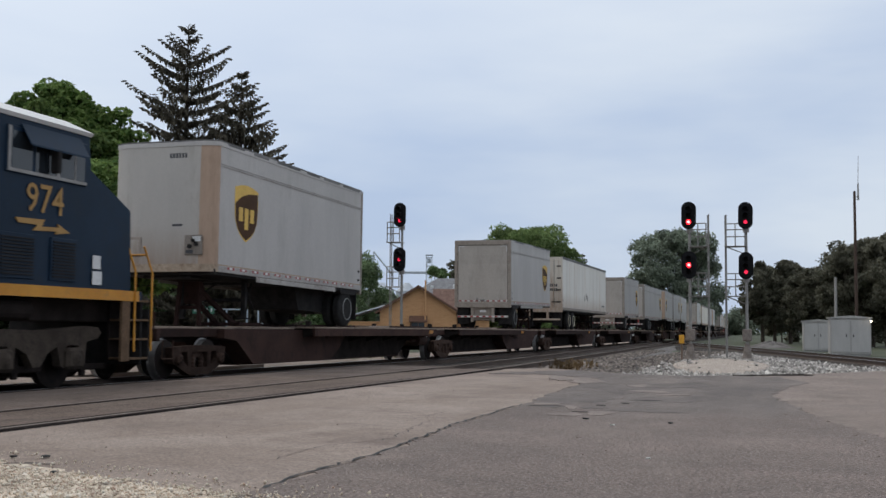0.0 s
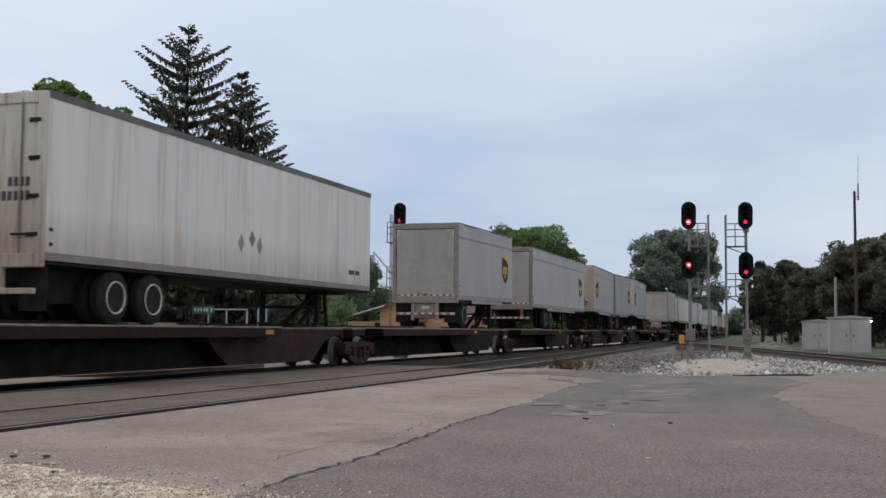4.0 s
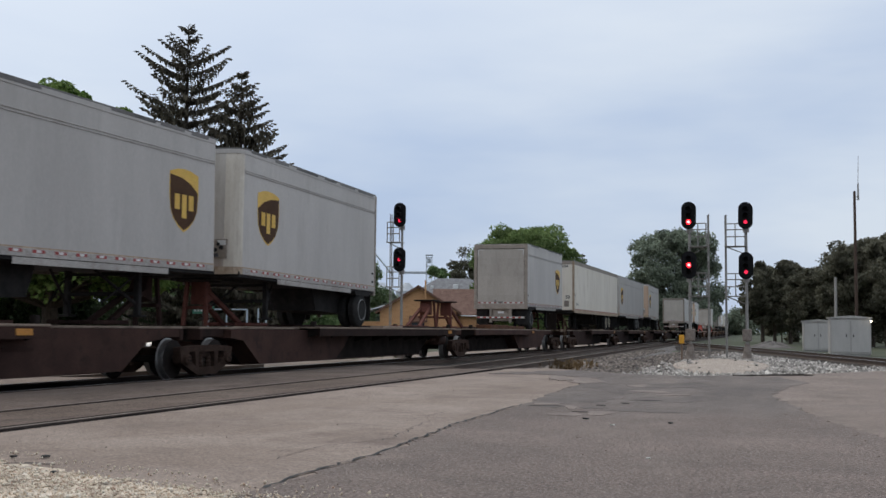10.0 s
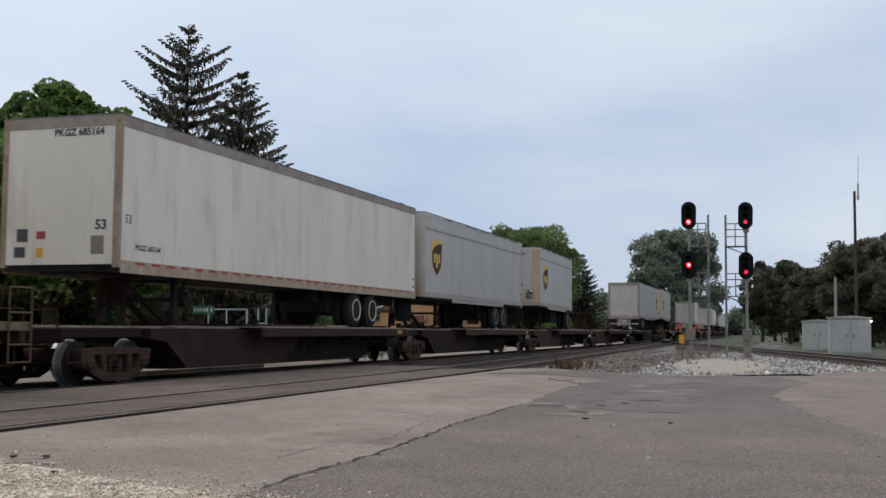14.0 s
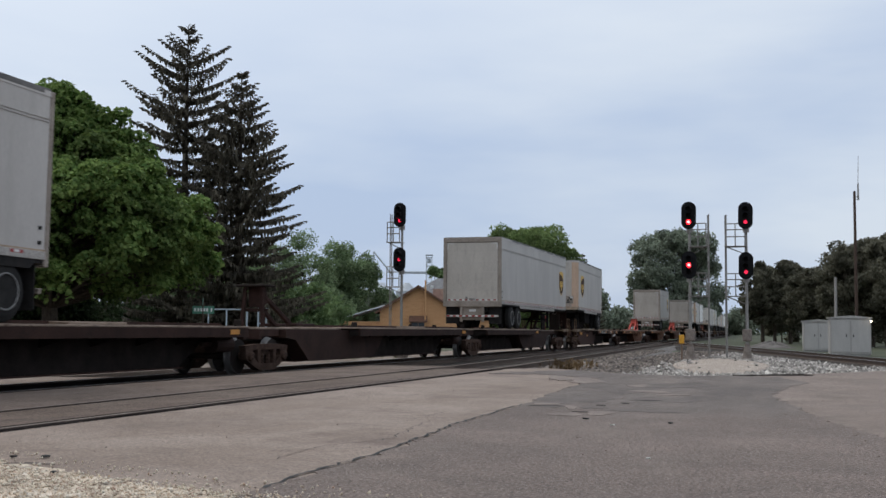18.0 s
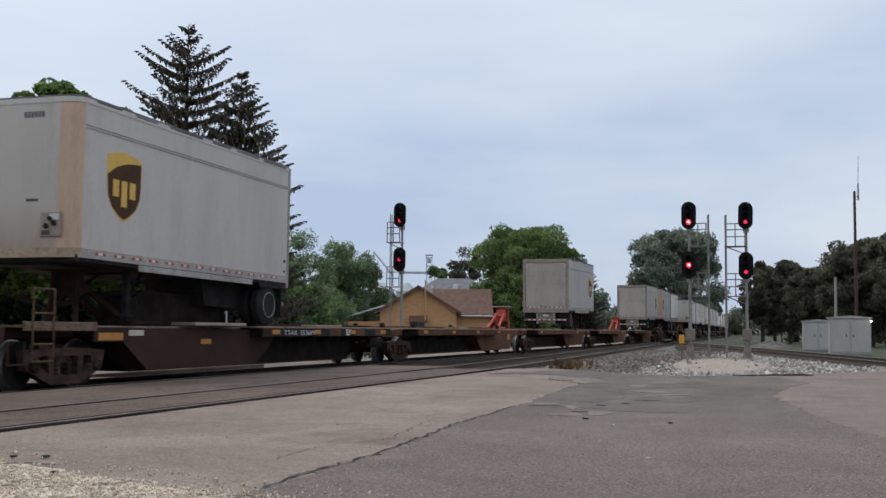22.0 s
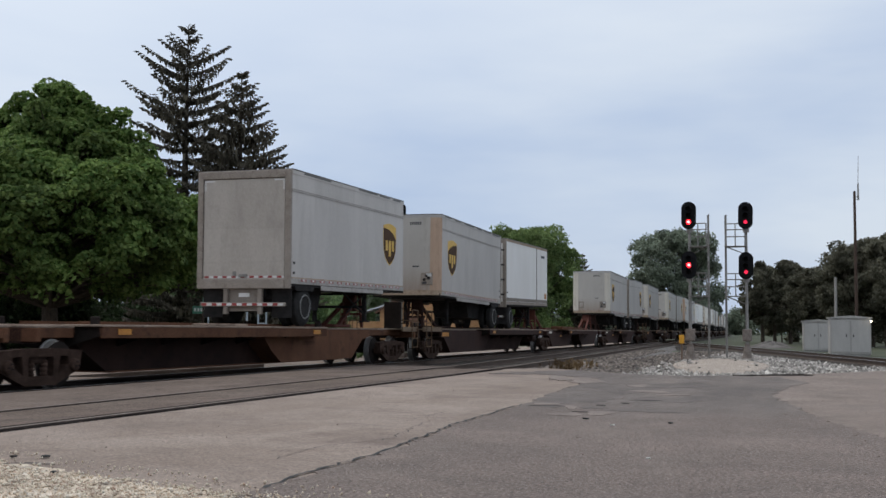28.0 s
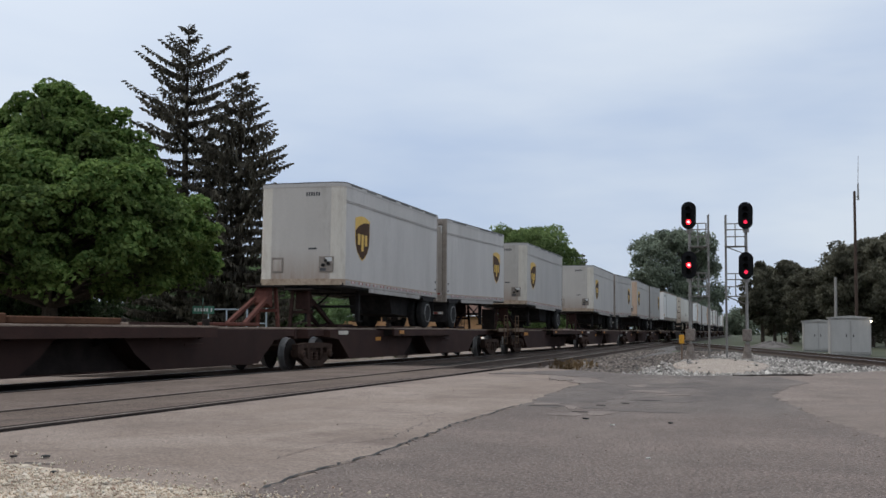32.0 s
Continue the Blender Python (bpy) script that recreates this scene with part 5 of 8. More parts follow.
def elevator():
    t = thing("grain_elevator", "distant grey steel grain elevator with conveyor", "grain elevator", at=pose(379, 127, -0.34, 0, 0, 18))
    for k in range(4):
        part("leg_post", Shape().tube((2.4 * (k // 2), -1 + 2 * (k % 2), 0), (2.4 * (k // 2), -1 + 2 * (k % 2), 28), 0.13, n=6), M_HAZY, t)
    for i in range(9):
        z = 3 + i * 3
        part("brace", Shape().tube((0, -1, z - 3), (0, 1, z), 0.07, n=5).tube((0, 1, z - 3), (0, -1, z), 0.07, n=5), M_HAZY, t)
        part("ring", Shape().box(-0.2, 2.6, -1.2, 1.2, z - 0.1, z + 0.1), M_HAZY, t)
    part("head_house", Shape().box(0.2, 2.2, -0.7, 0.7, 25.2, 26.6, 0.1).box(-0.4, 2.8, -1.3, 1.3, 27.8, 28.1, 0.05), M_HAZY, t)
    part("conveyor", Shape().box(0, 1.8, 0, 9, 21.2, 22.0, 0.1), M_HAZY, t)
    part("spout", Shape().tube((0.5, 13, 20.5), (0.5, 20, 29), 0.3, n=8).tube((0.5, 20, 18), (0.5, 20, 29), 0.2, n=6), M_HAZY, t)
    for k in range(3):
        part("bin", Shape().tube((4, 8 + 9 * k, 0), (4, 8 + 9 * k, 15), 4.0, n=24).tube((4, 8 + 9 * k, 15), (4, 8 + 9 * k, 18), 4.0, 0.8, n=24), M_HAZY, t)


elevator()
M_SIGN = mat("sun_faded_sign_green", (0.07, 0.22, 0.15), (0.10, 0.26, 0.185), 5, 0.5, bump=0)
M_PALEBLUE = mat("pale_blue_metal", (0.40, 0.46, 0.52), (0.48, 0.54, 0.60), 5, 0.5, 0.1)


def street_sign():
    t = thing("street_sign", "green street sign with white lettering bars on a post", "street sign", at=pose(39.0, 22.45, -0.34, 0, 0, 28))
    part("post", Shape().tube((0, 0, 0), (0, 0, 2.5), 0.03, n=8), M_POLE, t)
    a = part("blade", Shape().box(-0.015, 0.015, -0.44, 0.40, 1.84, 2.14, 0.004), M_SIGN, t)
    for k, (y0, y1) in enumerate(((0.26, 0.34), (0.14, 0.21), (0.02, 0.10), (-0.09, -0.01), (-0.2, -0.12), (-0.36, -0.3))):
        part("bar", Shape().box(-0.02, -0.015, y0, y1, 1.93, 2.06), M_WHITE, a)
    part("blade", Shape().box(-0.3, 0.3, -0.012, 0.012, 2.18, 2.46, 0.004), M_SIGN, t)


def play_frame():
    t = thing("swing_frame", "pale blue metal swing frame under the trees", "swing frame", at=pose(44.6, 24.35, -0.34, 0, 0, 30))
    part("top_bar", Shape().tube((0, -0.8, 2.12), (0, 0.9, 2.12), 0.024, n=8).tube((0.9, -0.8, 2.12), (0.9, 0.9, 2.12), 0.024, n=8), M_PALEBLUE, t)
    for y in (-0.8, 0.1, 0.9):
        part("leg", Shape().tube((0, y, 2.12), (-0.2, y, 0), 0.024, n=8).tube((0.9, y, 2.12), (1.1, y, 0), 0.024, n=8), M_PALEBLUE, t)
    u = thing("climbing_frame", "pale blue metal climbing frame under the trees", "climbing frame", at=pose(44.0, 22.2, -0.34, 0, 0, 28))
    for y in (0, 0.35):
        part("post", Shape().tube((0, y, 0), (0, y, 2.16), 0.03, n=8), M_PALEBLUE, u)
        part("post", Shape().tube((0.7, y, 0), (0.7, y, 2.16), 0.03, n=8), M_PALEBLUE, u)
    part("bar", Shape().tube((0, 0, 2.12), (0.7, 0, 2.12), 0.03, n=8).tube((0, 0.35, 2.12), (0.7, 0.35, 2.12), 0.03, n=8).tube((0, 0, 1.5), (0, 0.35, 1.5), 0.03, n=8), M_PALEBLUE, u)


street_sign()
play_frame()


# ---- the train ----
M_DECK = mat("worn_deck_steel", (0.215, 0.160, 0.122), (0.33, 0.255, 0.20), 1.5, 0.8, 0.1, bump=0.2, c3=(0.09, 0.055, 0.04), stretch=(0.6, 1, 1))
M_BROWN = mat("oxide_brown_car", (0.030, 0.0155, 0.0125), (0.054, 0.028, 0.0215), 1.0, 0.8, bump=0.12, c3=(0.016, 0.011, 0.009), rnd=0.45, spec=0.15)
M_OCHRE = mat("ochre_car", (0.094, 0.043, 0.025), (0.138, 0.067, 0.038), 1.0, 0.8, bump=0.12, c3=(0.048, 0.025, 0.018), rnd=0.2, spec=0.12)
M_TRUCK = mat("grimy_cast_steel", (0.033, 0.020, 0.015), (0.068, 0.043, 0.033), 4, 0.9, 0.0, bump=0.3, spec=0.08, rnd=0.3)
# Grime black; the shade under the decks is put into it too.
M_UNDER = mat("black_grime", (0.020, 0.016, 0.0145), (0.036, 0.029, 0.026), 2, 0.9, bump=0.2, spec=0.04)
M_REDBROWN = mat("red_brown_car", (0.032, 0.015, 0.012), (0.050, 0.024, 0.018), 1.0, 0.78, bump=0.12, c3=(0.035, 0.02, 0.015), rnd=0.2, spec=0.2)
M_WHEEL = mat("wheel_steel", (0.012, 0.009, 0.008), (0.026, 0.019, 0.016), 6, 0.85, 0.1, bump=0.1, spec=0.2)
M_TREAD = mat("wheel_tread", (0.36, 0.35, 0.34), (0.46, 0.45, 0.44), 6, 0.45, 1.0, bump=0.02)
M_HITCH_RED = mat("red_hitch_paint", (0.42, 0.05, 0.035), (0.52, 0.09, 0.06), 3, 0.6, bump=0.1, c3=(0.22, 0.06, 0.05))
M_HITCH_DULL = mat("faded_red_hitch_paint", (0.088, 0.032, 0.024), (0.130, 0.050, 0.038), 3, 0.8, bump=0.1, c3=(0.05, 0.027, 0.022), spec=0.15)
M_HITCH_DARK = mat("grimy_hitch_steel", (0.024, 0.013, 0.011), (0.046, 0.024, 0.020), 3, 0.9, bump=0.1, spec=0.15)
M_REFL = mat("yellow_reflector", (0.43, 0.175, 0.02), (0.52, 0.225, 0.03), 5, 0.4, bump=0)
M_TYRE = mat("tyre_rubber", (0.018, 0.0175, 0.017), (0.032, 0.031, 0.030), 6, 0.9, bump=0.1, spec=0.15)
M_RIM = mat("grey_wheel_rim", (0.035, 0.034, 0.033), (0.07, 0.068, 0.066), 6, 0.6, 0.3, bump=0.05)
M_RIM_W = mat("cream_wheel_rim", (0.5, 0.44, 0.33), (0.62, 0.55, 0.42), 6, 0.6, bump=0.05)
M_CHASSIS = mat("chassis_black", (0.015, 0.0142, 0.014), (0.031, 0.028, 0.027), 4, 0.85, bump=0.1, spec=0.2)
M_RIMEDGE = mat("bright_rim_edge", (0.18, 0.178, 0.175), (0.28, 0.275, 0.27), 6, 0.5, 0.4, bump=0.05)
M_GREY = mat("grey_trailer_panel", (0.446, 0.418, 0.390), (0.516, 0.485, 0.453), 0.8, 0.5, 0.05, bump=0.02, c3=(0.405, 0.378, 0.348), stretch=(1, 1, 0.25), rnd=0.10, grain=0.10)
M_GREYF = mat("grey_trailer_front", (0.455, 0.422, 0.38), (0.53, 0.492, 0.445), 0.8, 0.6, 0.05, bump=0.0, c3=(0.375, 0.335, 0.285), stretch=(1, 1, 0.3), rnd=0.08, grain=0.05)


def rust_from_sill(m, low, high, tone):
    """Rust and road dirt that runs in streaks up from the lower edge of a panel."""
    N, L = m.node_tree.nodes, m.node_tree.links
    b = N["Principled BSDF"]
    col = b.inputs["Base Color"].links[0].from_socket
    tc = N.new("ShaderNodeTexCoord")
    sep = N.new("ShaderNodeSeparateXYZ")
    L.new(tc.outputs["Object"], sep.inputs[0])
    mp = N.new("ShaderNodeMapping")
    mp.inputs["Scale"].default_value = (6.0, 6.0, 0.7)
    L.new(tc.outputs["Object"], mp.inputs["Vector"])
    n = N.new("ShaderNodeTexNoise")
    n.inputs["Scale"].default_value, n.inputs["Detail"].default_value, n.inputs["Roughness"].default_value = 1.0, 6, 0.65
    L.new(mp.outputs[0], n.inputs["Vector"])
    up = N.new("ShaderNodeMapRange")
    up.inputs["From Min"].default_value, up.inputs["From Max"].default_value = low, high
    up.inputs["To Min"].default_value, up.inputs["To Max"].default_value = 1.0, 0.0
    L.new(sep.outputs["Z"], up.inputs["Value"])
    ml = N.new("ShaderNodeMath")
    ml.operation = "MULTIPLY"
    L.new(up.outputs[0], ml.inputs[0])
    L.new(n.outputs["Fac"], ml.inputs[1])
    x = N.new("ShaderNodeMix")
    x.data_type = "RGBA"
    L.new(ml.outputs[0], x.inputs["Factor"])
    L.new(col, x.inputs[6])
    x.inputs[7].default_value = (*tone, 1)
    L.new(x.outputs[2], b.inputs["Base Color"])


rust_from_sill(M_GREYF, 1.15, 2.1, (0.26, 0.15, 0.085))
M_TAN = mat("tan_corner_panel", (0.455, 0.31, 0.215), (0.565, 0.40, 0.29), 1.2, 0.65, bump=0.04, c3=(0.38, 0.26, 0.18), stretch=(1, 1, 0.3), rnd=0.2, grain=0.06)
M_DOOR_PALE = mat("pale_roller_door", (0.45, 0.41, 0.36), (0.53, 0.485, 0.43), 1.1, 0.6, bump=0.05, c3=(0.37, 0.33, 0.29), stretch=(1, 1, 0.35), rnd=0.03, grain=0.12)
M_DOOR = mat("roller_door", (0.395, 0.352, 0.306), (0.45, 0.404, 0.354), 1.1, 0.6, bump=0.05, c3=(0.33, 0.292, 0.254), stretch=(1, 1, 0.35), rnd=0.03, grain=0.12)
M_FRAME = mat("rear_frame_steel", (0.245, 0.207, 0.172), (0.315, 0.27, 0.23), 2, 0.7, 0.05, bump=0.05, c3=(0.185, 0.145, 0.115), rnd=0.2)
M_RAILGREY = mat("pale_bottom_rail", (0.33, 0.305, 0.28), (0.42, 0.39, 0.36), 2, 0.55, 0.15, bump=0.02, c3=(0.22, 0.18, 0.15), stretch=(0.5, 1, 1))
M_SILL = mat("dirty_tan_sill", (0.34, 0.255, 0.18), (0.45, 0.35, 0.26), 3, 0.75, bump=0.03, c3=(0.22, 0.14, 0.09))
M_ROOFRAIL = mat("dark_top_rail", (0.10, 0.095, 0.09), (0.2, 0.19, 0.18), 2, 0.6, 0.3, stretch=(0.5, 1, 1))
M_TRWHITE = mat("weathered_white", (0.68, 0.62, 0.53), (0.76, 0.70, 0.605), 0.7, 0.55, bump=0.0, c3=(0.55, 0.475, 0.38), stretch=(0.9, 0.9, 0.22), grain=0.08)
M_POST = mat("rusty_tan_post", (0.28, 0.20, 0.135), (0.38, 0.285, 0.20), 2, 0.7, bump=0.03, c3=(0.20, 0.12, 0.07))
M_NEWWHITE = mat("clean_white", (0.79, 0.765, 0.725), (0.84, 0.82, 0.785), 0.9, 0.5, bump=0.0, stretch=(1, 1, 0.3), grain=0.06)
M_RUSTDOOR = mat("rust_streaked_white", (0.60, 0.53, 0.44), (0.72, 0.66, 0.575), 1.4, 0.7, bump=0.03, c3=(0.36, 0.20, 0.11), stretch=(2.2, 2.2, 0.25), grain=0.15)
M_FXSIDE = mat("rust_stained_side", (0.74, 0.695, 0.625), (0.82, 0.785, 0.72), 0.8, 0.6, bump=0.0, c3=(0.60, 0.485, 0.37), stretch=(1.7, 1.7, 0.11), grain=0.08)
rust_from_sill(M_RUSTDOOR, 1.1, 2.9, (0.24, 0.11, 0.045))
rust_from_sill(M_FXSIDE, 1.1, 2.0, (0.30, 0.17, 0.09))
M_SHIELD = mat("brown_emblem", (0.062, 0.031, 0.016), (0.082, 0.042, 0.021), 3, 0.6, bump=0, spec=0.1)
M_GOLD = mat("gold_emblem", (0.62, 0.375, 0.05), (0.70, 0.44, 0.075), 3, 0.45, bump=0)
M_TAPE_R = mat("red_tape", (0.27, 0.032, 0.03), (0.34, 0.05, 0.045), 3, 0.4, bump=0)
M_TAPE_W = mat("white_tape", (0.60, 0.59, 0.57), (0.70, 0.69, 0.67), 3, 0.4, bump=0)
M_LETTER = mat("dark_lettering", (0.05, 0.05, 0.055), (0.07, 0.07, 0.075), 3, 0.6, bump=0)
M_CSXBLUE = mat("dark_blue_loco", (0.0048, 0.0165, 0.034), (0.0075, 0.0225, 0.046), 0.7, 0.5, bump=0.0, c3=(0.009, 0.018, 0.031), spec=0.18)
M_CSXYEL = mat("yellow_stripe", (0.50, 0.21, 0.018), (0.58, 0.265, 0.028), 1.5, 0.5, bump=0.0, c3=(0.36, 0.17, 0.035), grain=0.12)
M_FADEGOLD = mat("faded_gold_paint", (0.33, 0.185, 0.055), (0.41, 0.24, 0.075), 2, 0.6, bump=0.0, grain=0.15)
M_CREAM = mat("cream_corner_panel", (0.56, 0.51, 0.43), (0.66, 0.61, 0.53), 1.2, 0.65, bump=0.04, c3=(0.46, 0.40, 0.33), stretch=(1, 1, 0.3), rnd=0.06, grain=0.12)
M_ROOFW = mat("pale_cab_roof", (0.62, 0.61, 0.59), (0.7, 0.69, 0.67), 1.5, 0.6)

M_BOARD = mat("rusty_tan_board", (0.14, 0.095, 0.06), (0.21, 0.15, 0.10), 4, 0.85, bump=0.15, c3=(0.06, 0.04, 0.028), grain=0.4)
M_STEP = mat("rusty_step_steel", (0.105, 0.065, 0.038), (0.16, 0.10, 0.06), 4, 0.8, bump=0.1, c3=(0.06, 0.04, 0.03), spec=0.2)
M_LTRUCK = mat("dusty_loco_truck", (0.042, 0.032, 0.025), (0.078, 0.061, 0.048), 3, 0.9, bump=0.3, c3=(0.03, 0.024, 0.02), spec=0.15)

DECK_Z = 1.0
SIDE = 1.295


def railtruck(parent, x):
    """A three-piece freight truck: two cast sideframes with window openings, bolster, two wheelsets."""
    t = part("truck", TRUCK["bolster"], M_TRUCK, parent, "grimy cast steel truck", at=pose(x, 0, MAIN_Z))
    for sg in (-1, 1):
        part("sideframe", TRUCK["sideframe"], M_TRUCK, t, at=pose(0, sg * 1.02, 0))
        for k in (-0.17, 0.17):
            part("spring", TRUCK["spring"], M_TRUCK, t, at=pose(k, sg * 1.02, 0.23, 90))
            part("bearing", TRUCK["bearing"], M_TRUCK, t, at=pose(k / 0.17 * 0.88, sg * 1.02, 0.42, 0, 0, 0 if sg < 0 else 180))
    out = []
    for wx in (-0.88, 0.88):
        w = part("wheelset", TRUCK["wheelset"], M_WHEEL, t, at=pose(wx, 0, 0.42))
        out.append(w)
    return out


def make_truck_meshes():
    # sideframe: one casting with a middle opening for the springs and a window on either side
    pts = [(-1.13, 0.67), (-1.06, 0.34), (-0.75, 0.43), (-0.74, 0.57), (-0.46, 0.71), (-0.50, 0.585), (-0.46, 0.26), (-0.40, 0.08), (-0.33, 0.57), (-0.33, 0.24)]
    quads = [(0, 1, 2, 3), (0, 3, 5, 4), (2, 1, 7, 6), (5, 6, 9, 8)]
    n = len(pts)
    pts += [(-x, z) for x, z in pts]
    quads += [tuple(n + k for k in q)[::-1] for q in quads]
    quads += [(4, 5, 8, n + 8, n + 5, n + 4), (7, n + 7, n + 6, n + 9, 9, 6)]
    m = len(pts)
    fs = [q for q in quads] + [tuple(m + k for k in q)[::-1] for q in quads]
    seen = {}
    for q in quads:
        for a, b in zip(q, q[1:] + q[:1]):
            seen[frozenset((a, b))] = seen.get(frozenset((a, b)), 0) + 1
    for q in quads:
        for a, b in zip(q, q[1:] + q[:1]):
            if seen[frozenset((a, b))] == 1:
                fs.append((a, b, m + b, m + a))
    s = Shape().add([(x, -0.085, z) for x, z in pts] + [(x, 0.085, z) for x, z in pts], fs)
    TRUCK["sideframe"] = s.mesh("sideframe")
    TRUCK["spring"] = Shape().lathe([(0, 0.06), (0.04, 0.075), (0.08, 0.06), (0.12, 0.075), (0.16, 0.06), (0.20, 0.075), (0.24, 0.06), (0.28, 0.07)], n=10).mesh("spring")
    TRUCK["bearing"] = Shape().lathe([(-0.17, 0.06), (-0.15, 0.11), (-0.02, 0.13), (0.17, 0.13)], n=14).mesh("bearing")
    b = Shape().box(-0.22, 0.22, -1.05, 1.05, 0.44, 0.66, 0.03).tube((0, 0, 0.6), (0, 0, 0.80), 0.2, n=16)
    TRUCK["bolster"] = b.mesh("truck")
    w = Shape()
    for sg in (-1, 1):
        y = sg * 0.72
        pr = [(-0.075, 0.30), (-0.07, 0.405), (0.06, 0.42), (0.062, 0.445), (0.085, 0.445), (0.085, 0.36), (0.03, 0.32), (0.02, 0.14), (0.07, 0.11)]
        if sg > 0:
            pr = [(-a, r) for a, r in pr][::-1]
        w.lathe(pr, y, 0, 0, 28)
    w.tube((0, -1.12, 0), (0, 1.12, 0), 0.075, n=12)
    for k in range(3):
        a = 2.094 * k
        for sg in (-1, 1):
            w.tube((0.05 * math.cos(a), sg * 1.18, 0.05 * math.sin(a)), (0.05 * math.cos(a), sg * 1.21, 0.05 * math.sin(a)), 0.016, n=6)
    TRUCK["wheelset"] = w.mesh("wheelset")
    me = TRUCK["wheelset"]
    me.materials.append(M_WHEEL)
    me.materials.append(M_TREAD)
    for p in me.polygons:
        c = p.center
        r = math.hypot(c.x, c.z)
        if r > 0.40 and abs(abs(c.y) - 0.72) < 0.075:
            p.material_index = 1
    for k in ("sideframe", "bolster", "spring", "bearing"):
        TRUCK[k].materials.append(M_TRUCK)


TRUCK = {}
make_truck_meshes()


def hitch(parent, x, red, lean):
    """A raised trailer hitch: two struts that close towards a stand under the head plate, on flat feet."""
    m = (M_HITCH_DARK, M_HITCH_DULL, M_HITCH_RED)[red]
    z = DECK_Z
    top = z + 1.02
    h = part("hitch", Shape().box(x - 0.34, x + 0.30, -0.42, 0.42, top, top + 0.055, 0.02), M_FRAME if red == 2 else M_UNDER, parent, "trailer hitch, raised")
    for sg in (-1, 1):
        part("strut", Shape().tube((x - lean * 1.6, sg * 0.24, z + 0.06), (x - lean * 0.12, sg * 0.17, z + 0.80), 0.07, 0.065, 4), m, h)
        part("post", Shape().tube((x + lean * 0.16, sg * 0.30, z), (x + lean * 0.10, sg * 0.24, top), 0.058, 0.058, 4), m, h)
        part("foot", Shape().box(x - lean * 1.95 - 0.6, x - lean * 1.95 + 0.6, sg * 0.38 - 0.16, sg * 0.38 + 0.16, z, z + 0.09, 0.02), m, h)
    part("gusset", Shape().prism_y([(x - lean * 0.35, z + 0.62), (x, z + 0.5), (x, top), (x - lean * 0.15, top)], -0.2, 0.2), m, h)
    part("crossbar", Shape().box(x - 0.05, x + 0.05, -0.34, 0.34, z + 0.38, z + 0.46, 0.01), m, h)


def end_ladder(parent, x0, x1):
    """A light climbing ladder on each side of a car end, from the step up past the platform."""
    for y in (-1.28, 1.28):
        for x in (x0, x1):
            rail = part("ladder_rail", Shape().tube((x, y, 0.36), (x, y, 1.6), 0.017, n=6), M_STEP, parent, "thin rusty ladder rail")
            part("bracket", Shape().tube((x, y, 0.95), (x, y * 0.55, 0.95), 0.02, n=6), M_STEP, rail)
        for z in (0.37, 0.66, 1.18, 1.59):
            part("rung", Shape().tube((x0, y, z), (x1, y, z), 0.017, n=6), M_STEP, parent)


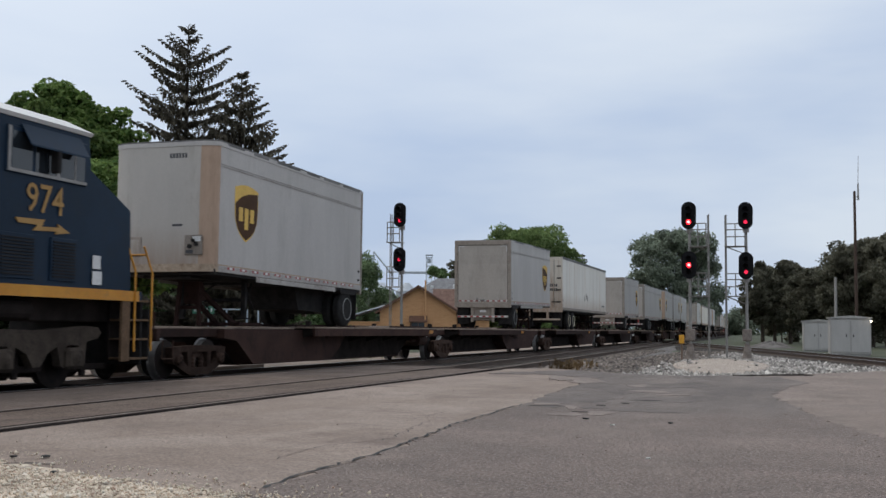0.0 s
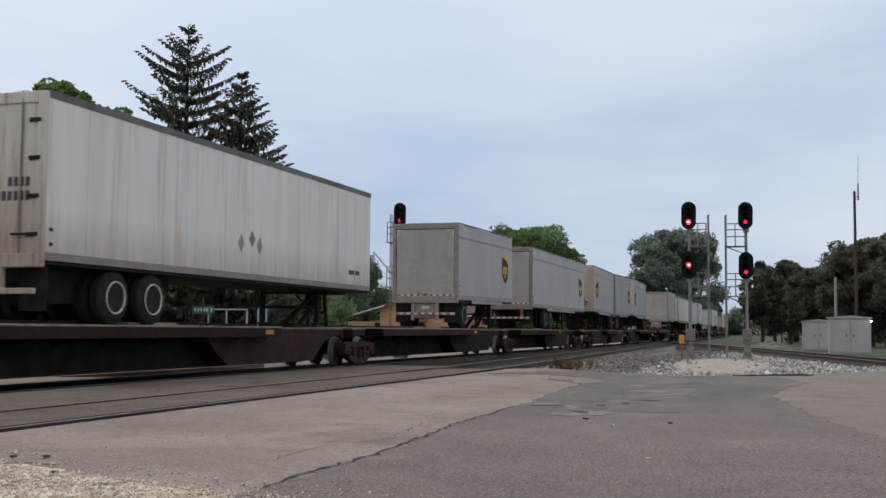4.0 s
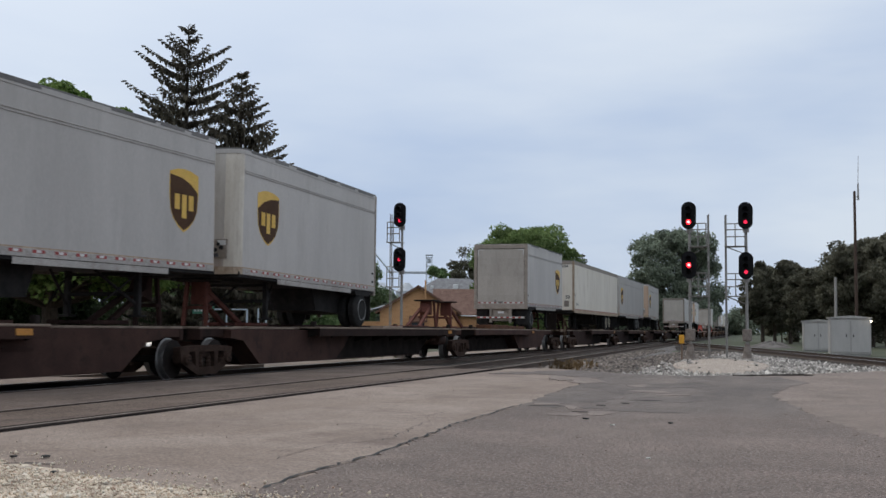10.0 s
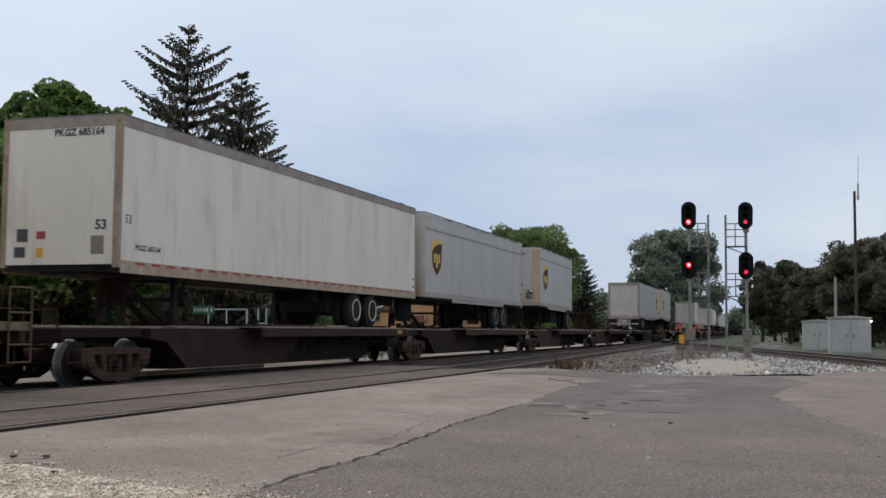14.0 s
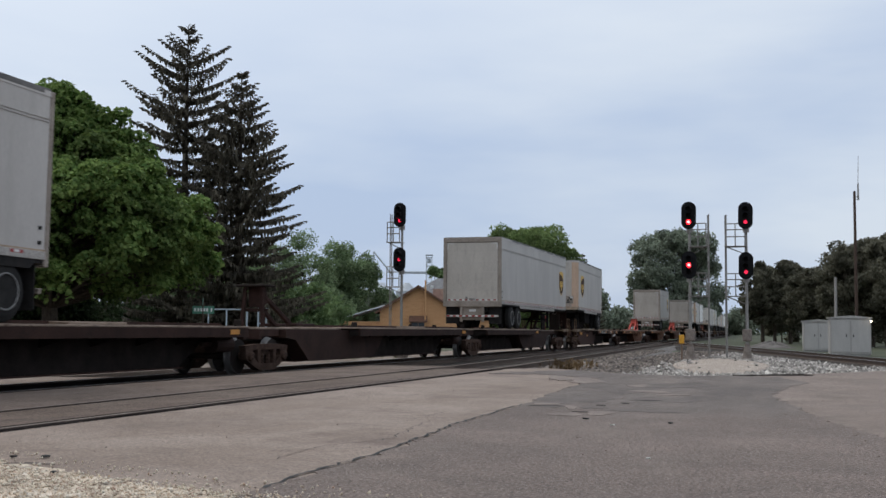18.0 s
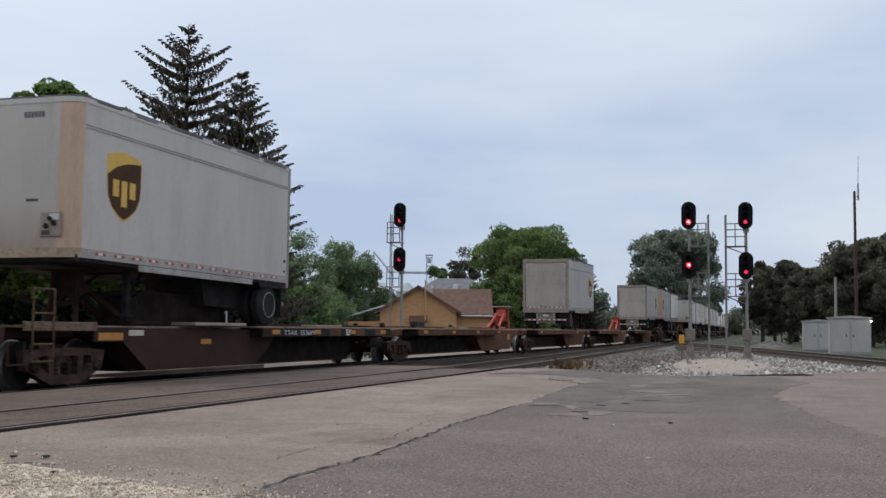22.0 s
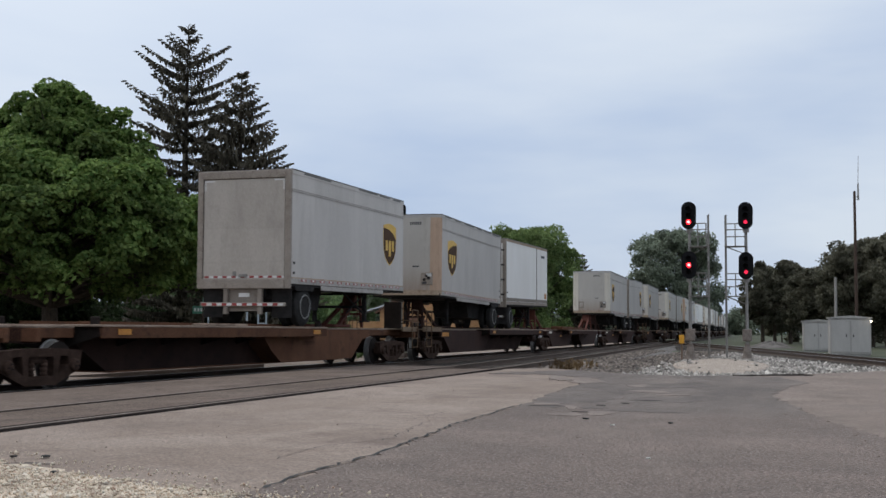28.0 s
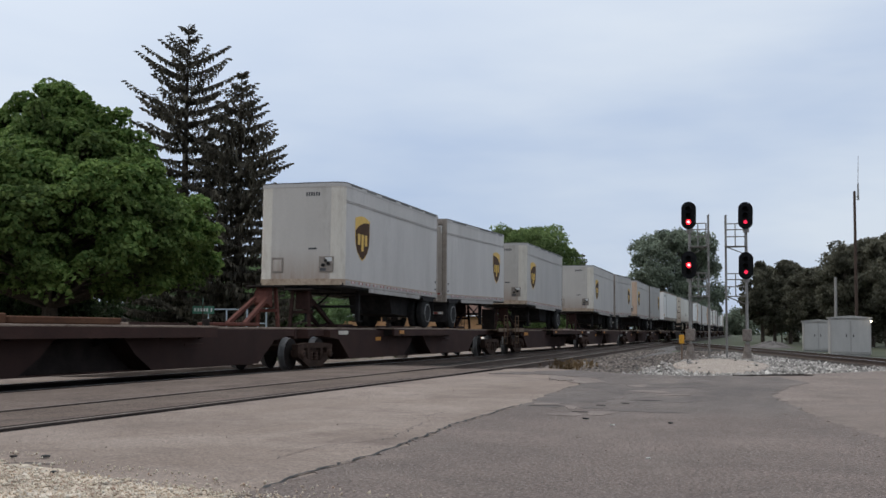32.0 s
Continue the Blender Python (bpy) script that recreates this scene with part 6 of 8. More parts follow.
def spine_unit(P, first, last, colour, label, hitches, red, bright, marks=False, plate=False, shown=(0, 1, 2, 3), bodies=None):
    """One platform of an articulated spine car: deep centre sill, full-width deck with side sills, cross-bearers, trucks."""
    t = thing("spine_car_platform", label, "flatcar", "articulated intermodal cars")
    m = colour
    x0, x1 = (-1.9 if first else 0.35), (P + 1.9 if last else P - 0.35)
    bodies = hitches if bodies is None else bodies
    p0, p1 = ((7.2 if first and bright else 5.6) if "N" in bodies else 1.45), (P - 5.6 if "T" in bodies else P - 1.3)
    # deep centre sill, cut up over the trucks
    part("centre_sill", Shape().prism_y([(x0, 0.66), (x0, 0.92), (x1, 0.92), (x1, 0.66), (P - 1.9, 0.62), (P - 2.9, 0.09), (2.9, 0.09), (1.9, 0.62)], -0.40, 0.40), M_BROWN if len(shown) == 2 else M_UNDER, t)
    part("sill_flange", Shape().box(2.9, P - 2.9, -0.52, 0.52, 0.06, 0.09, 0.0), m, t)
    # full-width wheel platform
    part("deck", Shape().box(p0, p1, -SIDE, SIDE, DECK_Z - 0.045, DECK_Z, 0.01), M_DECK, t, "worn bare steel deck")
    for sg in (-1, 1):
        part("side_sill", Shape().prism_x([(sg * (SIDE - 0.09), DECK_Z - 0.045), (sg * (SIDE - 0.005), DECK_Z - 0.045), (sg * (SIDE - 0.005), DECK_Z - 0.25), (sg * (SIDE - 0.06), DECK_Z - 0.25)], p0 + 0.03, p1 - 0.03), m, t)
        gy = sg * (SIDE - 0.62)
        part("wheel_guide", Shape().box(p0 + 0.2, p1 - 0.2, min(gy, gy - sg * 0.05), max(gy, gy - sg * 0.05), DECK_Z, DECK_Z + 0.06), m, t)
        for k in range(4):
            xx = p0 + 0.5 + k * (p1 - p0 - 1.4) / 3
            if k in shown:
                part("reflector", Shape().box(xx, xx + 0.42, sg * SIDE - 0.006, sg * SIDE + 0.002, DECK_Z - 0.19, DECK_Z - 0.08), M_REFL, t)
    n = max(3, int((p1 - p0) / 1.3))
    for k in range(n):
        xx = p0 + 0.15 + k * (p1 - p0 - 0.3) / (n - 1)
        part("cross_bearer", Shape().prism_x([(-SIDE + 0.1, DECK_Z - 0.05), (SIDE - 0.1, DECK_Z - 0.05), (SIDE - 0.1, DECK_Z - 0.2), (0.34, 0.55), (-0.34, 0.55), (-SIDE + 0.1, DECK_Z - 0.2)], xx - 0.03, xx + 0.03), M_UNDER, t)
    # narrower ends
    for e0, e1, q in ((x0, p0, 1), (p1, x1, -1)):
        part("end_platform", Shape().box(e0, e1, -0.70, 0.70, DECK_Z - 0.07, DECK_Z - 0.02, 0.01), M_DECK, t)
        ends = (first if q == 1 else last)
        hw = 1.22 if ends else 0.72
        xe = e0 if q == 1 else e1
        part("end_beam", Shape().box(min(xe, xe + q * 0.14), max(xe, xe + q * 0.14), -hw, hw, DECK_Z - 0.32, DECK_Z - 0.07, 0.015), m, t)
        for sg in (-1, 1):
            part("end_sill", Shape().box(e0 + 0.1, e1 - 0.02, min(sg * 0.64, sg * 0.705), max(sg * 0.64, sg * 0.705), DECK_Z - 0.25, DECK_Z - 0.07, 0.01), m, t)
    for xx in (p0 + 0.12, p1 - 0.12):
        for sy in (-1.05, 1.05):
            part("deck_lug", Shape().box(xx - 0.07, xx + 0.07, sy - 0.07, sy + 0.07, DECK_Z - 0.01, DECK_Z + 0.15, 0.02), M_UNDER, t)
    part("loading_plate", Shape().box((p0 + p1) / 2 - 0.9, (p0 + p1) / 2 + 0.9, -1.1, -0.55, DECK_Z, DECK_Z + 0.05, 0.01), M_DECK, t, "loose worn steel plate")
    part("brake_cylinder", Shape().tube((p1 - 0.75, -0.72, 0.58), (p1 + 0.05, -0.72, 0.58), 0.19, n=14).tube((p1 - 1.2, -0.72, 0.58), (p1 - 0.75, -0.72, 0.58), 0.05, n=8), m, t)
    part("brake_pipe", Shape().tube((p0, -0.62, 0.82), (p1, -0.62, 0.82), 0.025, n=6), M_TRUCK, t)
    if first or last:
        xe = x0 if first else x1
        sg = -1 if first else 1
        part("coupler", Shape().box(min(xe, xe + sg * 0.55), max(xe, xe + sg * 0.55), -0.09, 0.09, 0.72, 0.95, 0.03).box(min(xe + sg * 0.35, xe + sg * 0.62), max(xe + sg * 0.35, xe + sg * 0.62), -0.17, 0.17, 0.68, 0.99, 0.05), M_TRUCK, t)
        for sy in (-1, 1):
            part("stirrup", Shape().tube((xe - sg * 0.25, sy * 1.2, 0.70), (xe - sg * 0.25, sy * 1.2, 0.32), 0.016, n=6).tube((xe - sg * 0.25, sy * 1.2, 0.32), (xe - sg * 0.65, sy * 1.2, 0.32), 0.016, n=6).tube((xe - sg * 0.65, sy * 1.2, 0.32), (xe - sg * 0.65, sy * 1.2, 0.70), 0.016, n=6), M_TRUCK, t)
            part("grab_iron", Shape().tube((xe, sy * 1.15, 0.75), (xe, sy * 1.15, 1.25), 0.016, n=6).tube((xe, sy * 1.15, 1.25), (xe, sy * 0.6, 1.25), 0.012, n=6), M_STEP if bright else m, t)
    if first and bright:
        part("end_board", Shape().box(-1.3, 0.68, -1.26, -1.18, DECK_Z - 0.12, DECK_Z + 0.04, 0.01).box(-1.3, 0.6, -1.18, -0.69, DECK_Z - 0.06, DECK_Z - 0.02, 0.0), M_BOARD, t, "tan weathered board on the end platform")
        part("step_plate", Shape().box(0.6, 1.7, -1.25, -1.19, 0.68, DECK_Z - 0.05, 0.01).box(0.7, 1.66, -1.19, -0.69, 0.8, DECK_Z - 0.08, 0.0), colour, t)
        part("reflector", Shape().box(0.72, 1.5, -1.256, -1.25, 0.71, 0.85), M_REFL, t)
        end_ladder(t, -1.15, -0.6)
    if last:
        ring = Shape()
        for k in range(14):
            a, b = 6.283 * k / 14, 6.283 * (k + 1) / 14
            ring.tube((P + 1.66, -0.7 + 0.24 * math.cos(a), 1.45 + 0.24 * math.sin(a)), (P + 1.66, -0.7 + 0.24 * math.cos(b), 1.45 + 0.24 * math.sin(b)), 0.016, n=6)
        hw = part("hand_brake", Shape().box(P + 1.5, P + 1.6, -0.82, -0.24, 0.93, 1.86, 0.01), M_UNDER, t, "black steel brake stand")
        part("end_board", Shape().box(P + 0.65, P + 2.0, -1.24, -1.16, DECK_Z - 0.12, DECK_Z + 0.03, 0.01).box(P + 0.7, P + 1.85, -1.16, -0.69, DECK_Z - 0.06, DECK_Z - 0.025, 0.0), M_BOARD, t, "tan weathered board on the end platform")
        end_ladder(t, P + 1.4, P + 1.95)
        part("brake_wheel", ring, M_TRUCK, hw)
    for e in hitches:
        near_end = e == "N"
        hitch(t, 1.5 if near_end else P - 0.8, red, -1 if near_end else 1)
        if e not in bodies:
            continue
        # the deep full-width body under the hitch end, cut up towards the truck and the middle
        hb = [(1.45, DECK_Z - 0.08), (1.45, 0.72), (2.05, 0.66), (2.9, 0.10), (7.6, 0.10), (8.2, 0.42), (8.6, 0.75), (8.6, DECK_Z - 0.08)]
        if not near_end:
            hb = [(P - x, z) for x, z in hb]
        part("hitch_body", Shape().prism_y(hb, -0.90, 0.90), m, t)
        if bright and (len(shown) == 4 or near_end and not first):
            xx = 5.0 if near_end else P - 3.3
            for sg in (-1, 1):
                part("reflector", Shape().box(xx, xx + 0.45, sg * 0.903 - 0.003, sg * 0.903 + 0.003, 0.60 if near_end else 0.52, 0.71 if near_end else 0.76), M_REFL, t)
                if near_end:
                    part("notice_plate", Shape().box(2.05, 2.75, sg * 0.903 - 0.004, sg * 0.903 + 0.004, 0.79, 0.90), M_CREAM, t, "cream stencil plate")
    if plate:
        part("bridge_plate", Shape().box(3.85, 6.85, -1.27, -0.62, DECK_Z, DECK_Z + 0.17, 0.02), M_OCHRE, t, "worn brown bridge plate lying on the deck")
        part("bridge_plate", Shape().box(6.9, 10.05, -1.27, -0.62, DECK_Z, DECK_Z + 0.13, 0.02), M_OCHRE, t, "worn brown bridge plate lying on the deck")
    if marks:
        # Added black block, no known part, fills the dark space under the trailer.
        part("folded_hitch", Shape().prism_y([(2.9, DECK_Z - 0.1), (3.0, 1.5), (3.5, 1.72), (6.5, 1.66), (7.0, 1.4), (7.1, DECK_Z - 0.1)], -0.36, 0.36), M_UNDER, t, "black block added for the dark mass under the trailer")
        part("loading_plate", Shape().box(4.4, 6.7, -1.12, -0.5, DECK_Z, DECK_Z + 0.07, 0.01), M_SILL, t, "loose pale steel plate")
        part("lettering", text_mesh("TTAX  553689", 0.15), M_TAPE_W, t, "white reporting marks", at=Matrix.Translation((8.35, -SIDE - 0.003, DECK_Z - 0.21)) @ Matrix.Rotation(radians(90), 4, "X") @ Matrix.Diagonal((2.0, 1.1, 1, 1)))
        part("lettering", text_mesh("53'", 0.22, 0.008), M_TAPE_W, t, "white lettering", at=Matrix.Translation((12.3, -SIDE - 0.003, DECK_Z - 0.22)) @ Matrix.Rotation(radians(90), 4, "X") @ Matrix.Diagonal((1.5, 1, 1, 1)))
        part("panel", Shape().box(8.0, 15.2, -SIDE - 0.001, -SIDE + 0.004, DECK_Z - 0.245, DECK_Z - 0.05), M_CHASSIS, t, "dark painted panel under the lettering")
        for xx in (11.2, 13.0, 14.6):
            part("panel", Shape().box(xx, xx + 0.75, -SIDE - 0.004, -SIDE - 0.001, DECK_Z - 0.24, DECK_Z - 0.06), M_OCHRE, t)
    ws = railtruck(t, 0.0)
    if last:
        ws += railtruck(t, P)
    return t, ws


def text_mesh(words, size, bold=0.0):
    cu = bpy.data.curves.new("lettering", "FONT")
    cu.body, cu.size, cu.resolution_u, cu.offset = words, size, 2, bold
    o = bpy.data.objects.new("lettering", cu)
    scene.collection.objects.link(o)
    dg = bpy.context.evaluated_depsgraph_get()
    me = bpy.data.meshes.new_from_object(o.evaluated_get(dg))
    bpy.data.objects.remove(o)
    bpy.data.curves.remove(cu)
    return me


def road_wheel(parent, x, y, sg, rim):
    """A dual road wheel: two tyres and a dished rim outside."""
    w = part("wheel", WHEEL["tyre"], M_TYRE, parent, "black dual tyres", at=pose(x, y, 0.5, 0, 0, 0 if sg < 0 else 180))
    kind = "grey" if rim is M_RIM else "cream"
    part("rim", WHEEL["rim", kind], rim, w)
    part("rim_edge", WHEEL["edge", kind], M_RIMEDGE if rim is M_RIM else rim, w)
    part("hub", WHEEL["hub", kind], rim, w)
    return w


WHEEL = {}


def make_wheels():
    t = Shape()
    for o in (0.0, 0.32):
        t.lathe([(o, 0.30), (o + 0.01, 0.40), (o + 0.04, 0.475), (o + 0.07, 0.5), (o + 0.21, 0.5), (o + 0.24, 0.475), (o + 0.27, 0.40), (o + 0.28, 0.30)], n=30)
    WHEEL["tyre"] = t.mesh("wheel")
    r = Shape()
    prof = [(0.0, 0.305), (-0.012, 0.30), (-0.012, 0.28), (0.06, 0.255), (0.15, 0.235), (0.16, 0.12), (0.17, 0.05)]
    n = 28
    vs = [(q * math.cos(2 * math.pi * k / n), y, q * math.sin(2 * math.pi * k / n)) for y, q in prof for k in range(n)]
    fs = [(i * n + k, i * n + (k + 1) % n, (i + 1) * n + (k + 1) % n, (i + 1) * n + k) for i in range(len(prof) - 1) for k in range(n)]
    r.add(vs, fs)
    WHEEL["rim"] = r.mesh("rim")
    e = Shape()
    prof = [(-0.008, 0.312), (-0.022, 0.305), (-0.022, 0.288), (-0.006, 0.28)]
    e.add([(q * math.cos(2 * math.pi * k / n), y, q * math.sin(2 * math.pi * k / n)) for y, q in prof for k in range(n)], [(i * n + k, i * n + (k + 1) % n, (i + 1) % 4 * n + (k + 1) % n, (i + 1) % 4 * n + k) for i in range(4) for k in range(n)])
    WHEEL["edge"] = e.mesh("rim_edge")
    h = Shape().lathe([(0.02, 0.05), (0.03, 0.085), (0.16, 0.10), (0.17, 0.10)], n=16)
    for k in range(8):
        a = 6.283 * k / 8
        h.tube((0.145 * math.cos(a), 0.10, 0.145 * math.sin(a)), (0.145 * math.cos(a), 0.165, 0.145 * math.sin(a)), 0.016, n=6)
    WHEEL["hub"] = h.mesh("hub")
    WHEEL["tyre"].materials.append(M_TYRE)
    for k in ("rim", "edge", "hub"):
        WHEEL[k, "grey"], WHEEL[k, "cream"] = WHEEL[k], WHEEL[k].copy()


make_wheels()


def emblem(parent, x, z, y, sg):
    """A shield: brown field, gold border and crest, three gold strokes."""
    def outline(k, top=0.0):
        pts = []
        for px, pz in ((-0.36, 0.44), (-0.18, 0.50), (0.0, 0.52), (0.18, 0.50), (0.36, 0.44), (0.365, 0.1), (0.34, -0.18), (0.26, -0.36), (0.13, -0.50), (0.0, -0.58), (-0.13, -0.50), (-0.26, -0.36), (-0.34, -0.18), (-0.365, 0.1)):
            pts.append((x + px * k * 1.60, z + pz * k * 1.22))
        return pts
    a = part("emblem", Shape().prism_y(outline(0.98), min(y, y + sg * 0.004), max(y, y + sg * 0.004)), M_GOLD, parent, "gold-edged brown shield emblem")
    y2 = y + sg * 0.004
    y3 = y2 + sg * 0.003
    field = [(x + px * 1.76, z + pz * 1.30) for px, pz in ((-0.31, 0.12), (-0.15, 0.25), (0.05, 0.33), (0.31, 0.36), (0.31, 0.0), (0.29, -0.18), (0.22, -0.33), (0.10, -0.44), (0.0, -0.50), (-0.10, -0.44), (-0.22, -0.33), (-0.29, -0.18))]
    part("field", Shape().prism_y(field, min(y2, y3), max(y2, y3)), M_SHIELD, a)
    y4 = y3 + sg * 0.003
    for c, w, top, bot in ((-0.17, 0.12, 0.07, -0.19), (0.0, 0.115, 0.07, -0.33), (0.17, 0.12, 0.07, -0.19)):
        part("stroke", Shape().box(x + 1.60 * (c - w / 2), x + 1.60 * (c + w / 2), min(y3, y4), max(y3, y4), z + 1.22 * bot, z + 1.22 * top, 0), M_GOLD, a)


def trailer(L, kind, name, label, axles=1, emblem_on=True, tan=True, bogie=2.5, pale=False, hung=False, taller=0.0):
    """A road trailer, nose at x = 0, tail at x = L, standing on z = 0. kind: grey (roller door), white and long (swing doors), clean."""
    t = thing(name, label, "trailer", "road trailers on the train")
    zb, zt, W = 1.07, 3.95 + taller, SIDE
    side_m = {"grey": M_GREY, "white": M_FXSIDE, "long": M_TRWHITE, "clean": M_NEWWHITE}[kind]
    nose_m = M_GREYF if kind == "grey" else side_m
    # body: round-cornered plan
    rc = 0.2 if kind == "grey" else 0.10
    rw = 0.52 if kind == "grey" and tan else rc
    plan = []
    for k in range(7):
        a = math.pi / 2 * k / 6
        plan.append((rc - rc * math.cos(a), -W + rw - rw * math.sin(a)))
    plan = [(x, y) for x, y in plan] + [(L - 0.12, -W)]
    full = plan + [(x, -y) for x, y in plan[::-1]]
    body = Shape().prism_z(full, zb + 0.06, zt - 0.02)
    me = body.mesh("body")
    me.materials.append(side_m)
    me.materials.append(nose_m)
    me.materials.append((M_CREAM if tan == "cream" else M_TAN) if tan and kind == "grey" else nose_m)
    for p in me.polygons:
        if abs(p.normal.z) < 0.5:
            if p.center.x < 0.01:
                p.material_index = 1
            elif p.center.x < rc - 0.001:
                p.material_index = 2 if p.center.y < 0 or tan == "cream" else 1
    part("body", me, side_m, t)
    if kind == "grey":
        part("nose_sill", Shape().prism_z([(x - 0.008 if x < 0.2 else x, y + (-0.008 if y < 0 else 0.008)) for x, y in full], zb, zb + 0.17), M_SILL, t, "dirty tan sill round the nose")
    top = [(x - 0.012 if x < 0.2 else x, y + (-0.012 if y < 0 else 0.012)) for x, y in full]
    part("top_rail", Shape().prism_z(top, zt - (0.2 if kind == "long" else 0.10), zt + 0.0), M_FRAME if kind == "long" else M_ROOFRAIL if kind == "white" else M_POST if kind == "clean" else M_GREY, t)
    part("roof", Shape().prism_z([(x - 0.012 if x < 0.2 else x, y * 1.011) for x, y in full], zt - 0.004, zt + 0.03), M_ROOFRAIL, t)
    for sg in (-1, 1):
        y0, y1 = sorted((sg * W, sg * (W + 0.014)))
        part("bottom_rail", Shape().box(rc, L - 0.1, y0, y1, zb - (0.1 if kind == "long" else 0.0), zb + 0.14, 0.004), M_RAILGREY if kind == "grey" else M_SILL if kind == "long" else M_FRAME, t)
        if kind == "grey":
            part("lower_rail", Shape().box(2.0 if L < 10 else 3.3, L - 1.95 if L < 10 else L - 3.5, min(y0, y1) - 0.004, max(y0, y1) - 0.008, zb - 0.13, zb - 0.01, 0.02), M_RAILGREY, t, "pale metal lower rail")
        if kind == "clean":
            part("skirt_rail", Shape().box(0.1, L - 0.1, y0, y1, zb + 0.15, zb + 0.30, 0.004), M_FRAME, t)
            part("corner_label", Shape().box(0.35, 0.75, y0 - 0.003, y1 + 0.003, zb + 0.36, zb + 0.62), M_REFL, t)
        if kind == "grey":
            part("rub_rail", Shape().box(rc + 0.02, L - 0.12, y0, y1, zt - 0.55, zt - 0.525, 0.003).box(rc + 0.02, L - 0.12, y0, y1, zt - 0.50, zt - 0.475, 0.003), M_RAILGREY, t)
        # reflective tape, red and white by turns
        n = int((L - 1.0) / 0.55)
        y2, y3 = sorted((sg * (W + 0.014), sg * (W + 0.018)))
        if kind in ("grey", "long"):
            tr, tw = Shape(), Shape()
            for k in range(n):
                xx = 0.6 + k * (L - 1.0) / n
                tr.box(xx, xx + 0.32, y2, y3, zb + 0.07, zb + 0.125)
                if kind == "grey":
                    tw.box(xx + 0.09, xx + 0.22, y2 - 0.002, y3 + 0.002, zb + 0.078, zb + 0.12)
            tagged(part("red_tape", tr, M_TAPE_R, t), kind="stuff")
            if tw.v:
                tagged(part("white_tape", tw, M_TAPE_W, t), kind="stuff")
        if kind in ("white", "long"):
            npan = int(L / 1.22)
            for k in range(1, npan):
                xx = k * L / npan
                y4, y5 = sorted((sg * W, sg * (W + (0.002 if kind == "long" else 0.010))))
                part("panel_seam", Shape().box(xx - 0.02, xx + 0.02, y4, y5, zb + 0.15, zt - 0.11), side_m, t)
        if kind == "clean":
            y4, y5 = sorted((sg * W, sg * (W + 0.02)))
            part("side_post", Shape().box(2.52, 2.60, y4, y5, zb + 0.1, zt - 0.08), M_FRAME, t)
            part("side_label", Shape().box(0.75, 1.5, y4, y5 - sg * 0.012 if sg < 0 else y4 + 0.008, zt - 0.5, zt - 0.38), M_LETTER, t)
        if emblem_on:
            emblem(t, 1.45, 2.52, sg * W, sg)
        if kind == "grey":
            rr = random.Random(int(L * 10) + sg)
            xx = 0.5
            while xx < L - 1.0:
                w = rr.uniform(0.5, 1.9)
                if rr.random() < 0.7:
                    y4, y5 = sorted((sg * (W + 0.012), sg * (W + 0.016)))
                    part("edge_tape", Shape().box(xx, min(xx + w, L - 0.3), y4, y5, zt - 0.035 - rr.uniform(0, 0.03), zt + 0.022), M_ROOFRAIL, t)
                xx += w + rr.uniform(0.05, 0.5)
        # marker lamps
        for zz in (0.25, 0.5):
            part("marker_lamp", Shape().box(L - 0.3, L - 0.22, y0, y1, zb + zz, zb + zz + 0.06), M_CHASSIS, t)
    # tail: frame and door
    fr = Shape()
    fr.box(L - 0.12, L, -W - 0.01, -W + 0.14, zb - 0.12, zt, 0.012).box(L - 0.12, L, W - 0.14, W + 0.01, zb - 0.12, zt, 0.012)
    fr.box(L - 0.12, L, -W + 0.14, W - 0.14, zt - 0.20, zt, 0.012).box(L - 0.12, L + 0.02, -W + 0.14, W - 0.14, zb - 0.12, zb + 0.12, 0.012)
    part("rear_frame", fr, {"white": M_RUSTDOOR}.get(kind, M_FRAME), t)
    if kind == "grey":
        n = 6
        for k in range(n):
            z0 = zb + 0.12 + k * (zt - 0.20 - zb - 0.12) / n
            z1 = zb + 0.12 + (k + 1) * (zt - 0.20 - zb - 0.12) / n
            part("door_panel", Shape().box(L - 0.10, L - 0.035, -W + 0.14, W - 0.14, z0 + 0.0008, z1 - 0.0008, 0.002), M_DOOR_PALE if pale else M_DOOR, t)
        for sg in (-1, 1):
            a, b = sorted((sg * (W - 0.125), sg * (W - 0.155)))
            part("door_seal", Shape().box(L - 0.06, L - 0.028, a, b, zb + 0.12, zt - 0.20), M_CHASSIS, t)
        part("door_seal", Shape().box(L - 0.06, L - 0.028, -W + 0.155, W - 0.155, zt - 0.215, zt - 0.195), M_CHASSIS, t)
        tr, tw = Shape(), Shape()
        for k in range(9):
            y = -W + 0.2 + k * 0.255
            tr.box(L - 0.036, L - 0.031, y, y + 0.125, zb + 0.15, zb + 0.2)
            tw.box(L - 0.036, L - 0.031, y + 0.125, y + 0.25, zb + 0.15, zb + 0.2)
        for sg in (-1, 1):
            a, b = sorted((sg * (W - 0.17), sg * (W - 0.45)))
            tw.box(L - 0.036, L - 0.031, a, b, zt - 0.27, zt - 0.235)
            a, b = sorted((sg * (W - 0.17), sg * (W - 0.205)))
            tw.box(L - 0.036, L - 0.031, a, b, zt - 0.5, zt - 0.27)
        tagged(part("red_tape", tr, M_TAPE_R, t), kind="stuff")
        tagged(part("white_tape", tw, M_TAPE_W, t), kind="stuff")
        part("door_latch", Shape().box(L - 0.035, L + 0.01, -0.12, 0.12, zb + 0.17, zb + 0.25, 0.01).box(L - 0.035, L + 0.0, -0.3, -0.2, zb + 0.2, zb + 0.32, 0.01), M_GALV, t, "steel door latch")
    else:
        dm = M_RUSTDOOR if kind in ("white", "long") else M_NEWWHITE
